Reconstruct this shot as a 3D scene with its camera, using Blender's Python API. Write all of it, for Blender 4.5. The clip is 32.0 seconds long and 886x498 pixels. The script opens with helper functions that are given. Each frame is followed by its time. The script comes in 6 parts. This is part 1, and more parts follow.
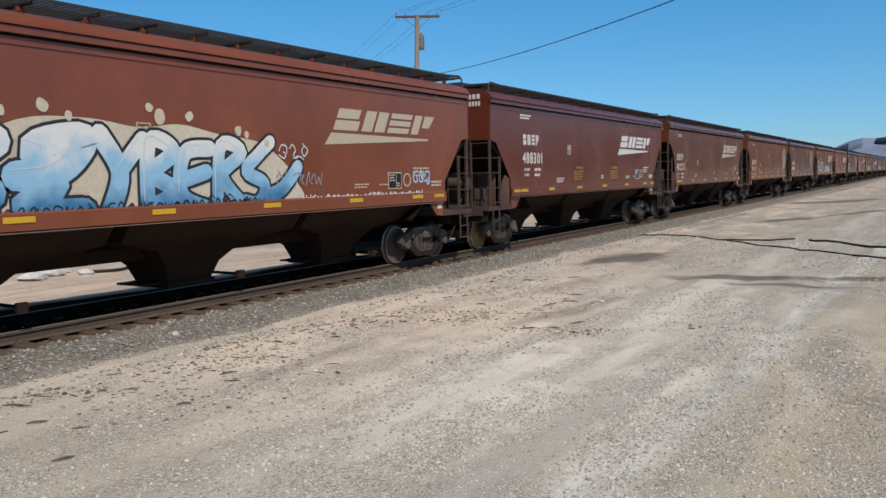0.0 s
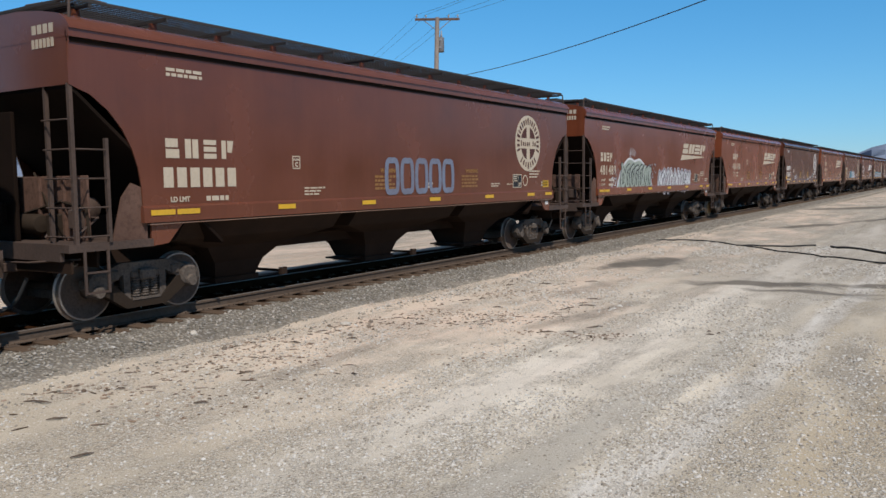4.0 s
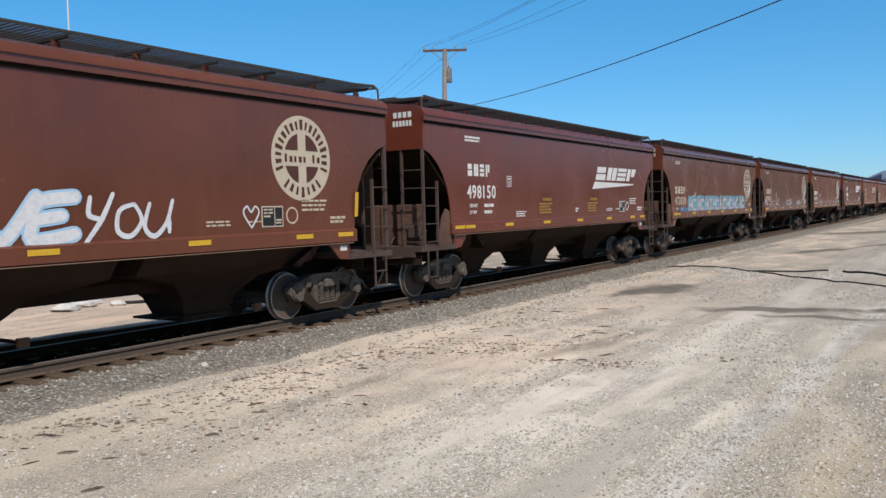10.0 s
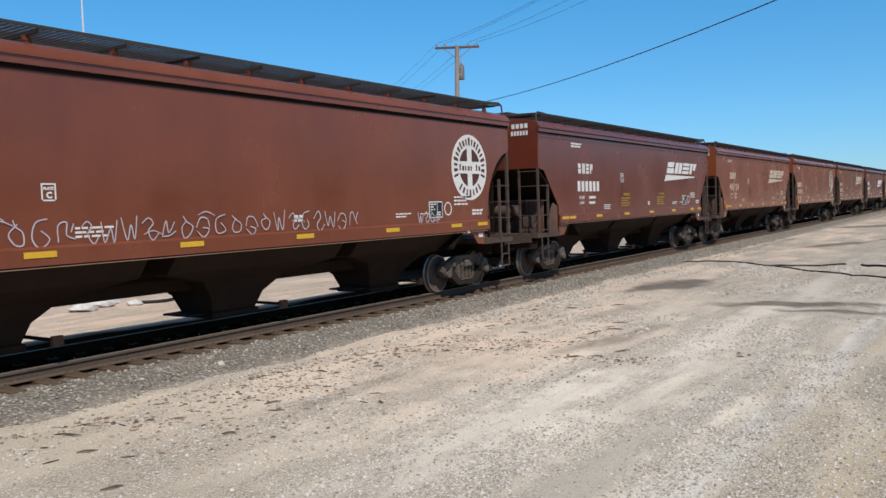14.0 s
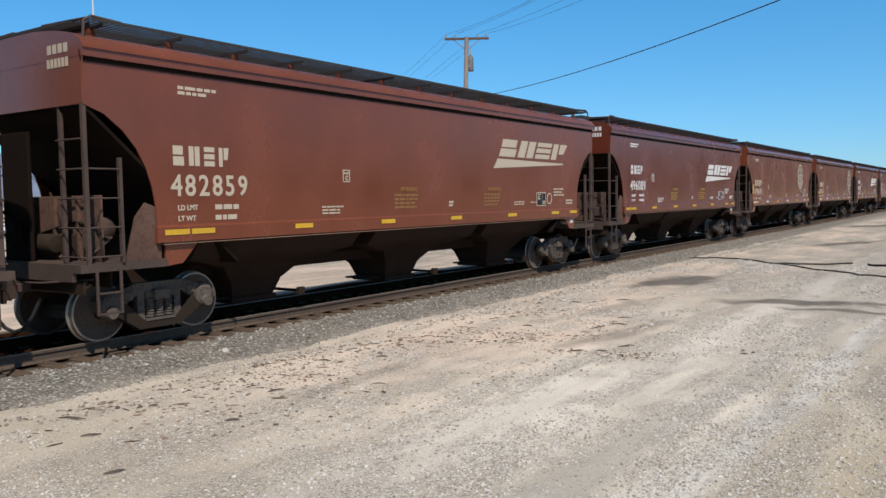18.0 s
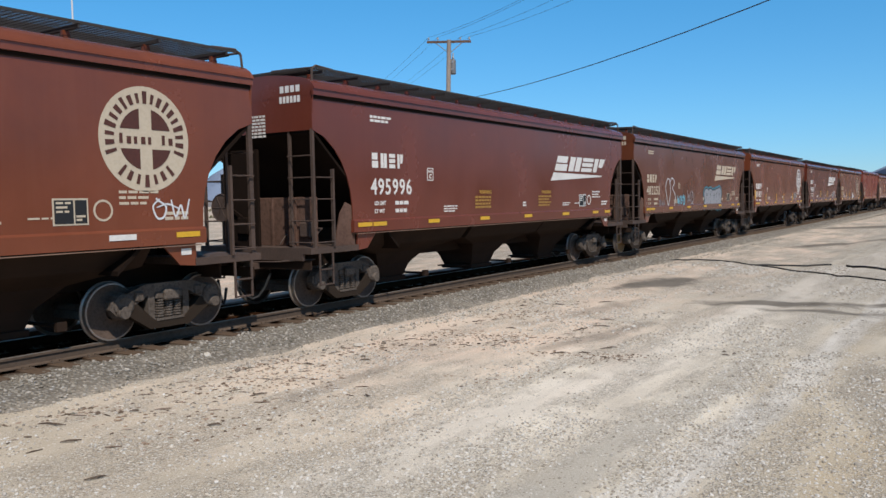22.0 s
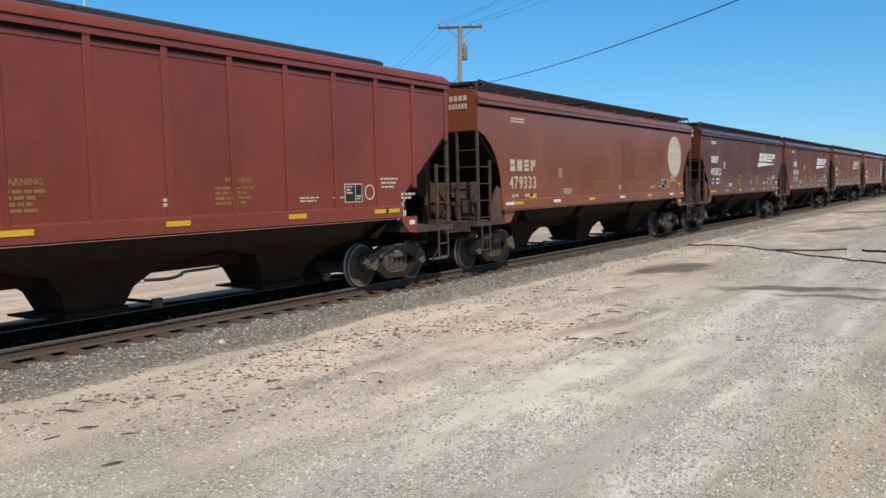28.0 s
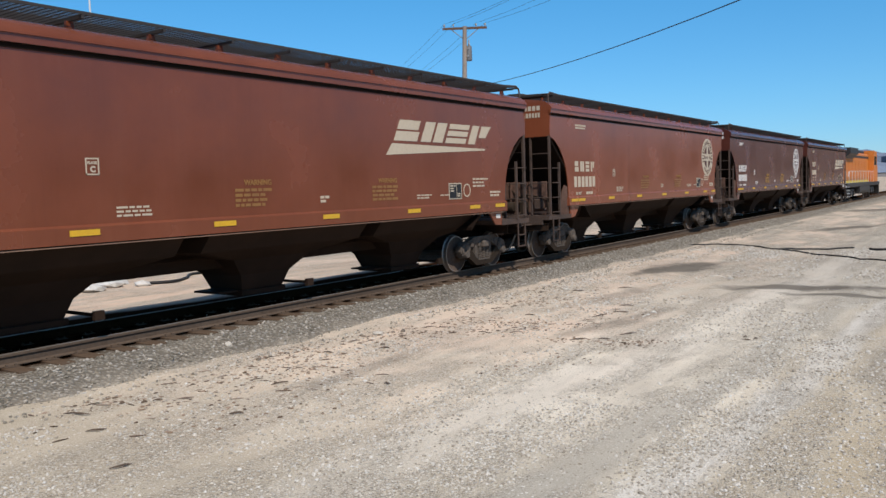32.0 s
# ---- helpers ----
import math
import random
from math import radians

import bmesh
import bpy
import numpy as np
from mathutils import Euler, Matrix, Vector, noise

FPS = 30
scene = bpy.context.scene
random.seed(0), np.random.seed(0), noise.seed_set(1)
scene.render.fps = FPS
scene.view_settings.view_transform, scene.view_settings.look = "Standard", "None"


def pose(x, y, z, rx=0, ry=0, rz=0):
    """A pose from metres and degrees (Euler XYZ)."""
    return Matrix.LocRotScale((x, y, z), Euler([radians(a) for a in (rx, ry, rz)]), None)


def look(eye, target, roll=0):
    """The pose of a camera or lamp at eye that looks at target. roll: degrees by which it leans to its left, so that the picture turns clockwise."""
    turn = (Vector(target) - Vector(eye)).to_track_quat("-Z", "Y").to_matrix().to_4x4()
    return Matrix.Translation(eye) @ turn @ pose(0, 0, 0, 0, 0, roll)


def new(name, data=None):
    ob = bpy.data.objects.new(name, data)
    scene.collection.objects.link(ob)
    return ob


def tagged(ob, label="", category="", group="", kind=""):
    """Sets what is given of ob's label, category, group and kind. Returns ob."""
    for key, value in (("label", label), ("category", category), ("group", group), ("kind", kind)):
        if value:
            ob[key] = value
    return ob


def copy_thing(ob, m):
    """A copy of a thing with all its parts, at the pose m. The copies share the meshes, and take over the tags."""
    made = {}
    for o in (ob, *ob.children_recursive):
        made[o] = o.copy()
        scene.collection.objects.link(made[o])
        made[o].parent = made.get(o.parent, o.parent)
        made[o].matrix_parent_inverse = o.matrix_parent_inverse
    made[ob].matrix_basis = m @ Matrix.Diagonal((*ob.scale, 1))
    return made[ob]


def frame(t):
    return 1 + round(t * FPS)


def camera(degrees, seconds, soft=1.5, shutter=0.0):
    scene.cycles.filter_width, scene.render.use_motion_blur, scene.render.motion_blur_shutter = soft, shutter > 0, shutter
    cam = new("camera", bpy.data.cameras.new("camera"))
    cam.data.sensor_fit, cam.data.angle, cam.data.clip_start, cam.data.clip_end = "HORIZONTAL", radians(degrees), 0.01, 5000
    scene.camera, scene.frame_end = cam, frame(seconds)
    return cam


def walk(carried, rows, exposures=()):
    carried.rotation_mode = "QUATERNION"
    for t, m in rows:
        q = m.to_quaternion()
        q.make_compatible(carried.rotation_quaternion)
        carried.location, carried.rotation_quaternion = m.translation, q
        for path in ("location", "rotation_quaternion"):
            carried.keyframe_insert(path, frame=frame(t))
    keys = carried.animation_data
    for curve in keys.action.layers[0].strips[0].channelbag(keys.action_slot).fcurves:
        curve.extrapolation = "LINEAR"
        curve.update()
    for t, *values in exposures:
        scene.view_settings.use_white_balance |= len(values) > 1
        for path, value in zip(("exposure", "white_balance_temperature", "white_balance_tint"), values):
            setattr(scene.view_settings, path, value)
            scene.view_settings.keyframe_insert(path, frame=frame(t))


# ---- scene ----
# World: x runs along the track, y from the camera towards it, z up from the rail's top.
# ---- camera ----
cam = camera(57.47, 32.0, soft=1.5)
EYE = (0.0, 0.0, 2.1)
TURNS = [
    (0, 84.93, 1.27, -58.87), (0.5, 84.96, 1.17, -58.50), (1, 84.32, 1.08, -58.57), (1.5, 83.90, 0.78, -59.02), (2, 83.99, 0.62, -58.73), (2.5, 84.09, 0.68, -58.30),
    (4.5, 85.72, 0.78, -57.27), (5, 86.44, 0.76, -56.97), (5.5, 86.98, 0.81, -56.52), (6, 87.13, 0.71, -55.68), (6.5, 87.70, 0.61, -56.15), (7, 88.27, 0.95, -56.33),
    (7.5, 87.53, 1.12, -57.05), (8, 86.74, 1.38, -57.22), (8.5, 87.26, 1.45, -57.38), (9, 87.19, 1.74, -57.02), (9.5, 87.24, 1.18, -56.93), (10, 87.20, 1.43, -56.92),
    (10.5, 87.98, 1.79, -56.59), (11, 87.14, 1.84, -56.07), (11.5, 87.49, 2.08, -55.95), (12, 87.33, 2.02, -56.08), (12.5, 86.79, 2.08, -56.55), (13, 87.26, 1.94, -56.00),
    (13.5, 87.04, 2.01, -56.13), (15.5, 87.04, 1.88, -55.06), (16, 86.37, 1.65, -55.37), (16.5, 86.72, 1.58, -54.68), (17, 86.39, 1.24, -55.12), (17.5, 86.50, 1.21, -56.04),
    (18, 86.45, 0.95, -55.49), (18.5, 86.88, 0.59, -55.80), (19, 86.93, 0.69, -55.68), (19.5, 87.04, 0.77, -56.20), (20, 86.73, 0.85, -55.98), (20.5, 86.60, 1.03, -56.21),
    (21, 86.40, 0.85, -56.48), (21.5, 86.30, 1.27, -56.32), (22, 86.63, 1.07, -56.70), (22.5, 86.20, 1.12, -56.88), (23, 86.15, 1.53, -56.38), (23.5, 86.16, 1.73, -56.13),
    (24, 85.94, 1.43, -56.03), (24.5, 86.18, 1.38, -56.25), (25, 86.23, 1.13, -56.45), (25.5, 86.38, 1.16, -56.72), (26, 86.60, 1.31, -56.50), (26.5, 86.15, 1.04, -56.75),
    (28.5, 85.67, 1.53, -55.70), (29, 85.86, 1.21, -55.99), (29.5, 85.71, 1.05, -55.66), (30, 86.02, 1.29, -56.18), (30.5, 86.04, 1.11, -55.74), (31, 86.22, 1.23, -56.30),
    (31.5, 85.50, 1.61, -56.19), (32, 85.78, 1.82, -55.46),
]
walk(cam, [(t, pose(*EYE, a, b, c)) for t, a, b, c in TURNS], exposures=[(0.0, -0.2), (1.0, -0.1), (2.0, -0.07), (4.5, -0.07), (6.5, -0.01), (8.5, 0.03), (32.0, 0.03)])

# ---- light ----
SUN_EL, SUN_OFF = 51.0, 53.0
to_sun = Vector((-math.cos(radians(SUN_OFF)) * math.cos(radians(SUN_EL)),
                 -math.sin(radians(SUN_OFF)) * math.cos(radians(SUN_EL)), math.sin(radians(SUN_EL))))
world = bpy.data.worlds.new("sky")
scene.world = world
world.use_nodes = True
wn = world.node_tree.nodes
wn.clear()
sky = wn.new("ShaderNodeTexSky")
sky.sky_type, sky.sun_disc = "NISHITA", False
sky.sun_elevation = radians(SUN_EL)
sky.sun_rotation = math.atan2(to_sun.x, to_sun.y)
sky.air_density, sky.dust_density, sky.ozone_density, sky.altitude = 1.0, 0.0, 2.2, 1500
wb = wn.new("ShaderNodeBackground")
wb.inputs[1].default_value = 0.105
wo = wn.new("ShaderNodeOutputWorld")
rich = wn.new("ShaderNodeHueSaturation")
rich.inputs["Hue"].default_value, rich.inputs["Saturation"].default_value = 0.496, 1.0
world.node_tree.links.new(sky.outputs[0], rich.inputs["Color"])
clear = wn.new("ShaderNodeMix")
clear.data_type, clear.blend_type = "RGBA", "MULTIPLY"
clear.inputs["Factor"].default_value = 1.0
# deep blue overhead, paler and less green towards the horizon
high = wn.new("ShaderNodeTexCoord")
rise = wn.new("ShaderNodeSeparateXYZ")
world.node_tree.links.new(high.outputs["Generated"], rise.inputs[0])
tint = wn.new("ShaderNodeValToRGB")
for k, (at, col) in enumerate(((0.0, (0.47, 0.69, 0.98, 1)), (0.10, (0.47, 0.88, 1.14, 1)), (0.27, (0.42, 1.12, 1.42, 1)), (0.6, (1.0, 1.0, 1.0, 1)))):
    e = tint.color_ramp.elements[k] if k < 2 else tint.color_ramp.elements.new(at)
    e.position, e.color = at, col
world.node_tree.links.new(rise.outputs["Z"], tint.inputs[0])
world.node_tree.links.new(tint.outputs[0], clear.inputs["B"])
world.node_tree.links.new(rich.outputs[0], clear.inputs["A"])
world.node_tree.links.new(clear.outputs["Result"], wb.inputs[0])
world.node_tree.links.new(wb.outputs[0], wo.inputs[0])
sun_data = bpy.data.lights.new("sun", "SUN")
sun_data.energy, sun_data.angle, sun_data.color = 4.15, radians(0.53), (1.0, 0.935, 0.865)
sun = new("sun", sun_data)
sun.matrix_world = look(to_sun * 100, (0, 0, 0))
scene.view_settings.exposure = 0.0

# ---- measures ----
TRACK_Y = 12.18      # centre line of the track
GROUND = -0.55       # yard level below the rail's top
HALF = 1.58          # half width of a hopper car
EAVE = 4.13
SILL = 1.52          # lower edge of the side sheets


# ---- materials ----
def mat(name, color, rough=0.7, metal=0.0, spec=0.4):
    m = bpy.data.materials.new(name)
    m.use_nodes = True
    b = m.node_tree.nodes["Principled BSDF"]
    b.inputs["Base Color"].default_value = (*color, 1)
    b.inputs["Roughness"].default_value = rough
    b.inputs["Metallic"].default_value = metal
    b.inputs["Specular IOR Level"].default_value = spec
    return m


class Nodes:
    """Short way of writing node trees."""

    def __init__(self, m):
        self.t = m.node_tree
        self.b = m.node_tree.nodes["Principled BSDF"]

    def add(self, kind, **kw):
        n = self.t.nodes.new(kind)
        for k, v in kw.items():
            n.inputs[k].default_value = v
        return n

    def link(self, a, b):
        self.t.links.new(a, b)

    def coords(self, kind="Object", scale=(1, 1, 1)):
        if kind == "World":
            c = self.add("ShaderNodeNewGeometry").outputs["Position"]
        else:
            c = self.add("ShaderNodeTexCoord").outputs[kind]
        mp = self.add("ShaderNodeMapping")
        mp.inputs["Scale"].default_value = scale
        self.link(c, mp.inputs["Vector"])
        return mp.outputs[0]

    def noise(self, vec, scale, detail=4.0, rough=0.55):
        n = self.add("ShaderNodeTexNoise", Scale=scale, Detail=detail, Roughness=rough)
        self.link(vec, n.inputs["Vector"])
        return n.outputs["Fac"]

    def ramp(self, fac, lo, hi, a=0.0, b=1.0):
        n = self.add("ShaderNodeMapRange")
        n.inputs["From Min"].default_value, n.inputs["From Max"].default_value = lo, hi
        n.inputs["To Min"].default_value, n.inputs["To Max"].default_value = a, b
        self.link(fac, n.inputs["Value"])
        return n.outputs[0]

    def mix(self, fac, a, b, blend="MIX"):
        n = self.t.nodes.new("ShaderNodeMix")
        n.data_type, n.blend_type = "RGBA", blend
        for sock, v in ((n.inputs["Factor"], fac), (n.inputs["A"], a), (n.inputs["B"], b)):
            if isinstance(v, tuple):
                sock.default_value = (*v, 1)
            elif isinstance(v, (int, float)):
                sock.default_value = v
            else:
                self.link(v, sock)
        return n.outputs["Result"]

    def math(self, op, a, b=0.0):
        n = self.t.nodes.new("ShaderNodeMath")
        n.operation = op
        for sock, v in ((n.inputs[0], a), (n.inputs[1], b)):
            if isinstance(v, (int, float)):
                sock.default_value = v
            else:
                self.link(v, sock)
        return n.outputs[0]

    def bump(self, height, strength=0.3, distance=0.02):
        n = self.add("ShaderNodeBump", Strength=strength, Distance=distance)
        self.link(height, n.inputs["Height"])
        self.link(n.outputs[0], self.b.inputs["Normal"])

    def color(self, c):
        self.link(c, self.b.inputs["Base Color"])

    def rough(self, r):
        self.link(r, self.b.inputs["Roughness"])


def car_paint(name, color, dust=(0.22, 0.082, 0.045), fade=0.3, rough=0.2):
    """Weathered freight car paint: dull patches, rain streaks, dust and fine orange peel."""
    m = mat(name, color, rough, 0.0, 0.5)
    b = m.node_tree.nodes["Principled BSDF"]
    b.inputs["Sheen Weight"].default_value = 0.1
    b.inputs["Sheen Roughness"].default_value = 0.45
    b.inputs["Sheen Tint"].default_value = (1.0, 0.8, 0.74, 1)
    n = Nodes(m)
    p = n.coords("Object")
    streak = n.noise(n.coords("Object", (1.5, 1.5, 0.13)), 1.1, 6.0, 0.68)
    cloud = n.noise(p, 0.55, 5.0, 0.6)
    fine = n.noise(p, 14.0, 5.0, 0.65)
    rnd = n.add("ShaderNodeObjectInfo").outputs["Random"]
    base = n.mix(n.ramp(cloud, 0.3, 0.72), tuple(c * 0.8 for c in color), tuple(min(1, c * 1.2) for c in color))
    base = n.mix(n.ramp(streak, 0.5, 0.85, 0.0, fade), base, dust)
    base = n.mix(n.ramp(streak, 0.42, 0.2, 0.0, 0.35), base, tuple(c * 0.45 for c in color))
    base = n.mix(n.ramp(fine, 0.62, 0.8, 0.0, 0.5), base, tuple(c * 0.55 for c in color))
    base = n.mix(n.ramp(rnd, 0, 1, 0.0, 0.12), base, dust)
    n.color(base)
    n.rough(n.ramp(cloud, 0.3, 0.75, rough - 0.04, rough + 0.14))
    n.bump(n.noise(p, 1.6, 3.0, 0.5), 0.1, 0.02)
    return m


def worn(name, color, rough=0.75, metal=0.0, scale=6.0, other=None, amount=0.55, bump=0.25, kind="Object", spec=0.35):
    """Grain and wear at two scales between a colour and its darker or given other one."""
    m = mat(name, color, rough, metal, spec)
    n = Nodes(m)
    p = n.coords(kind)
    big, fine = n.noise(p, scale * 0.25, 4.0), n.noise(p, scale * 4, 5.0, 0.65)
    other = other or tuple(c * 0.5 for c in color)
    c = n.mix(n.ramp(big, 0.35, 0.7, 0.0, amount), color, other)
    c = n.mix(n.ramp(fine, 0.45, 0.75, 0.0, amount), c, tuple(x * 0.7 for x in other))
    n.color(c)
    n.bump(fine, bump, 0.01)
    return m


PAINT = {
    "rust": car_paint("paint_rust_brown", (0.164, 0.043, 0.018)),
    "orange": car_paint("paint_faded_orange_brown", (0.212, 0.057, 0.024), fade=0.34),
    "umber": car_paint("paint_umber_brown", (0.122, 0.036, 0.017), fade=0.26),
    "brown": car_paint("paint_dark_brown", (0.094, 0.029, 0.016), fade=0.22),
    "maroon": car_paint("paint_maroon", (0.126, 0.027, 0.014), fade=0.14, rough=0.2),
    "plum": car_paint("paint_plum", (0.084, 0.024, 0.018), fade=0.16, rough=0.2),
    "red": car_paint("paint_red_oxide", (0.195, 0.036, 0.020), fade=0.2, rough=0.26),
}
# grime on the brown underframe, with the shade below the cars painted in
M_GRIME_SHADE = worn("underframe_grime_shade", (0.026, 0.016, 0.011), 0.85, other=(0.045, 0.026, 0.017), spec=0.1)
# almost black, so that the recess's deep shade is in the colour itself
M_SLOPE = worn("shade_black_slope_sheet", (0.012, 0.008, 0.006), 0.9, other=(0.022, 0.013, 0.009), spec=0.05)
M_WEB = worn("dusty_brown_web", (0.15, 0.088, 0.066), 0.85, scale=3, other=(0.08, 0.046, 0.034), amount=0.8, spec=0.1)
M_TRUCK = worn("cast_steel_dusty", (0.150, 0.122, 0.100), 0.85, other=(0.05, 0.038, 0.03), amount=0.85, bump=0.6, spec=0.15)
M_TRUCK_LOW = worn("dark_cast_steel", (0.03, 0.021, 0.015), 0.85, other=(0.045, 0.032, 0.022), bump=0.4, spec=0.1)
M_FLANGE = worn("tan_flange", (0.27, 0.17, 0.12), 0.8, other=(0.18, 0.1, 0.07))
M_WHEEL = worn("wheel_steel_rusty", (0.13, 0.094, 0.073), 0.85, other=(0.06, 0.04, 0.03), spec=0.05)
M_WHEEL_TAN = worn("wheel_steel_tan", (0.34, 0.20, 0.08), 0.7, other=(0.2, 0.11, 0.05))
M_TREAD = worn("wheel_tread_steel", (0.36, 0.31, 0.27), 0.45, 0.7, other=(0.2, 0.155, 0.12), amount=0.4, bump=0.05)
M_GRATE = worn("weathered_grating", (0.055, 0.051, 0.05), 0.8, 0.1, other=(0.045, 0.04, 0.038), spec=0.1)
M_PIPE = worn("brake_gear_brown", (0.09, 0.058, 0.044), 0.75, other=(0.04, 0.028, 0.022))
M_HOSE = mat("rubber_hose", (0.012, 0.012, 0.012), 0.7)
M_WHITE = worn("stencil_white", (0.72, 0.70, 0.66), 0.6, scale=5, other=(0.5, 0.46, 0.42), amount=0.35, bump=0.02)
M_CREAM = worn("stencil_faded_cream", (0.52, 0.44, 0.33), 0.65, scale=5, other=(0.46, 0.37, 0.27), amount=0.35, bump=0.02)
M_YELLOW = worn("reflector_yellow", (0.66, 0.38, 0.025), 0.4, scale=6, other=(0.5, 0.3, 0.04), amount=0.4, bump=0.02)
M_DECAL_Y = worn("warning_yellow", (0.4, 0.23, 0.04), 0.6, scale=5, other=(0.22, 0.11, 0.035), amount=0.5, bump=0.02)
M_DECAL_OLD = worn("warning_yellow_faded", (0.27, 0.14, 0.04), 0.65, scale=5, other=(0.2, 0.09, 0.035), amount=0.5, bump=0.02)
M_BLACK = mat("decal_black", (0.015, 0.015, 0.016), 0.6)


def spray(name, color, other=None):
    return worn(name, color, 0.7, scale=3.0, other=other or tuple(c * 0.7 for c in color), amount=0.5, bump=0.02)


S_WHITE = spray("spray_white", (0.66, 0.66, 0.66), (0.5, 0.5, 0.52))
S_SILVER = spray("spray_silver", (0.42, 0.42, 0.45), (0.28, 0.28, 0.3))
S_SKY = spray("spray_light_blue", (0.33, 0.52, 0.68), (0.5, 0.62, 0.7))
S_BLUE = spray("spray_blue", (0.07, 0.24, 0.42), (0.12, 0.33, 0.5))
S_TEAL = spray("spray_teal", (0.05, 0.16, 0.2), (0.09, 0.24, 0.3))
S_CYAN = spray("spray_cyan", (0.13, 0.42, 0.55), (0.2, 0.5, 0.6))
S_DARK = spray("spray_black", (0.02, 0.022, 0.026), (0.04, 0.04, 0.045))
S_GREEN = spray("spray_grey_green", (0.34, 0.38, 0.32), (0.26, 0.3, 0.26))
S_CREAM = spray("spray_cream", (0.62, 0.55, 0.42), (0.5, 0.4, 0.3))
S_GREY = spray("spray_grey", (0.3, 0.3, 0.315), (0.24, 0.24, 0.255))
S_MAUVE = spray("spray_pale_mauve", (0.48, 0.44, 0.46), (0.36, 0.32, 0.35))


# ---- mesh building ----
class MB:
    """Collects vertices and faces of one mesh."""

    def __init__(self):
        self.v, self.f, self.mi, self.k = [], [], [], 0

    def add(self, verts, faces):
        o = len(self.v)
        self.v += [tuple(p) for p in verts]
        self.f += [tuple(i + o for i in f) for f in faces]
        self.mi += [self.k] * len(faces)
        return self

    def box(self, x0, x1, y0, y1, z0, z1, b=0.0):
        if b <= 0:
            self.add([(x, y, z) for z in (z0, z1) for y in (y0, y1) for x in (x0, x1)],
                     [(0, 2, 3, 1), (4, 5, 7, 6), (0, 1, 5, 4), (2, 6, 7, 3), (0, 4, 6, 2), (1, 3, 7, 5)])
            return self
        ring = lambda z, i: [(x0 + i, y0, z), (x1 - i, y0, z), (x1, y0 + i, z), (x1, y1 - i, z), (x1 - i, y1, z),
                             (x0 + i, y1, z), (x0, y1 - i, z), (x0, y0 + i, z)]
        inner = lambda z: [(x0 + b, y0 + b, z), (x1 - b, y0 + b, z), (x1 - b, y0 + b, z), (x1 - b, y1 - b, z), (x1 - b, y1 - b, z),
                           (x0 + b, y1 - b, z), (x0 + b, y1 - b, z), (x0 + b, y0 + b, z)]
        self.loft([inner(z0), ring(z0 + b, b), ring(z1 - b, b), inner(z1)])
        return self

    def loft(self, rings, caps=True, closed=True):
        n = len(rings[0])
        o = len(self.v)
        self.v += [tuple(p) for r in rings for p in r]
        fs = []
        for i in range(len(rings) - 1):
            for j in range(n if closed else n - 1):
                a, b2 = o + i * n + j, o + i * n + (j + 1) % n
                fs.append((a, b2, b2 + n, a + n))
        if caps and closed:
            fs.append(tuple(o + j for j in reversed(range(n))))
            fs.append(tuple(o + (len(rings) - 1) * n + j for j in range(n)))
        self.f += fs
        self.mi += [self.k] * len(fs)
        return self

    def prism_xz(self, poly, y0, y1):
        """A plate: a polygon in x and z, from y0 to y1."""
        return self.loft([[(x, y0, z) for x, z in poly], [(x, y1, z) for x, z in poly]])

    def prism_yz(self, poly, x0, x1):
        return self.loft([[(x0, y, z) for y, z in poly], [(x1, y, z) for y, z in poly]])

    def tube(self, pts, r, n=8, caps=True):
        pts = [Vector(p) for p in pts]
        rings = []
        for i, p in enumerate(pts):
            d = (pts[min(i + 1, len(pts) - 1)] - pts[max(i - 1, 0)]).normalized()
            a = d.cross(Vector((0, 0, 1)))
            if a.length < 0.05:
                a = d.cross(Vector((0, 1, 0)))
            a.normalize()
            b = d.cross(a)
            rr = r[i] if isinstance(r, (list, tuple)) else r
            rings.append([p + rr * (math.cos(2 * math.pi * k / n) * a + math.sin(2 * math.pi * k / n) * b) for k in range(n)])
        return self.loft(rings, caps)

    def lathe(self, profile, n=28, axis="y", at=(0, 0, 0), caps=True):
        """profile: (distance along the axis, radius)."""
        rings = []
        for d, r in profile:
            ring = []
            for k in range(n):
                c, s = r * math.cos(2 * math.pi * k / n), r * math.sin(2 * math.pi * k / n)
                p = (c, d, s) if axis == "y" else ((c, s, d) if axis == "z" else (d, c, s))
                ring.append((p[0] + at[0], p[1] + at[1], p[2] + at[2]))
            rings.append(ring)
        return self.loft(rings, caps)

    def mesh(self, name, *mats, smooth=False):
        me = bpy.data.meshes.new(name)
        me.from_pydata(self.v, [], self.f)
        for m in mats:
            me.materials.append(m)
        if any(self.mi):
            me.polygons.foreach_set("material_index", self.mi)
        bm = bmesh.new()
        bm.from_mesh(me)
        bmesh.ops.recalc_face_normals(bm, faces=bm.faces)
        bm.to_mesh(me)
        bm.free()
        if smooth:
            me.shade_smooth()
            me.set_sharp_from_angle(angle=radians(38))
        return me


def part(name, mb, material, parent, label="", at=(0, 0, 0), smooth=False):
    me = mb if isinstance(mb, bpy.types.Mesh) else mb.mesh(name, material, smooth=smooth)
    ob = new(name, me)
    ob.parent = parent
    ob.location = at
    return tagged(ob, label)


def thing(name, label, category, group="", mb=None, material=None, kind="", at=(0, 0, 0), smooth=False):
    ob = new(name, mb.mesh(name, material, smooth=smooth) if mb else None)
    ob.location = at
    return tagged(ob, label, category, group, kind)

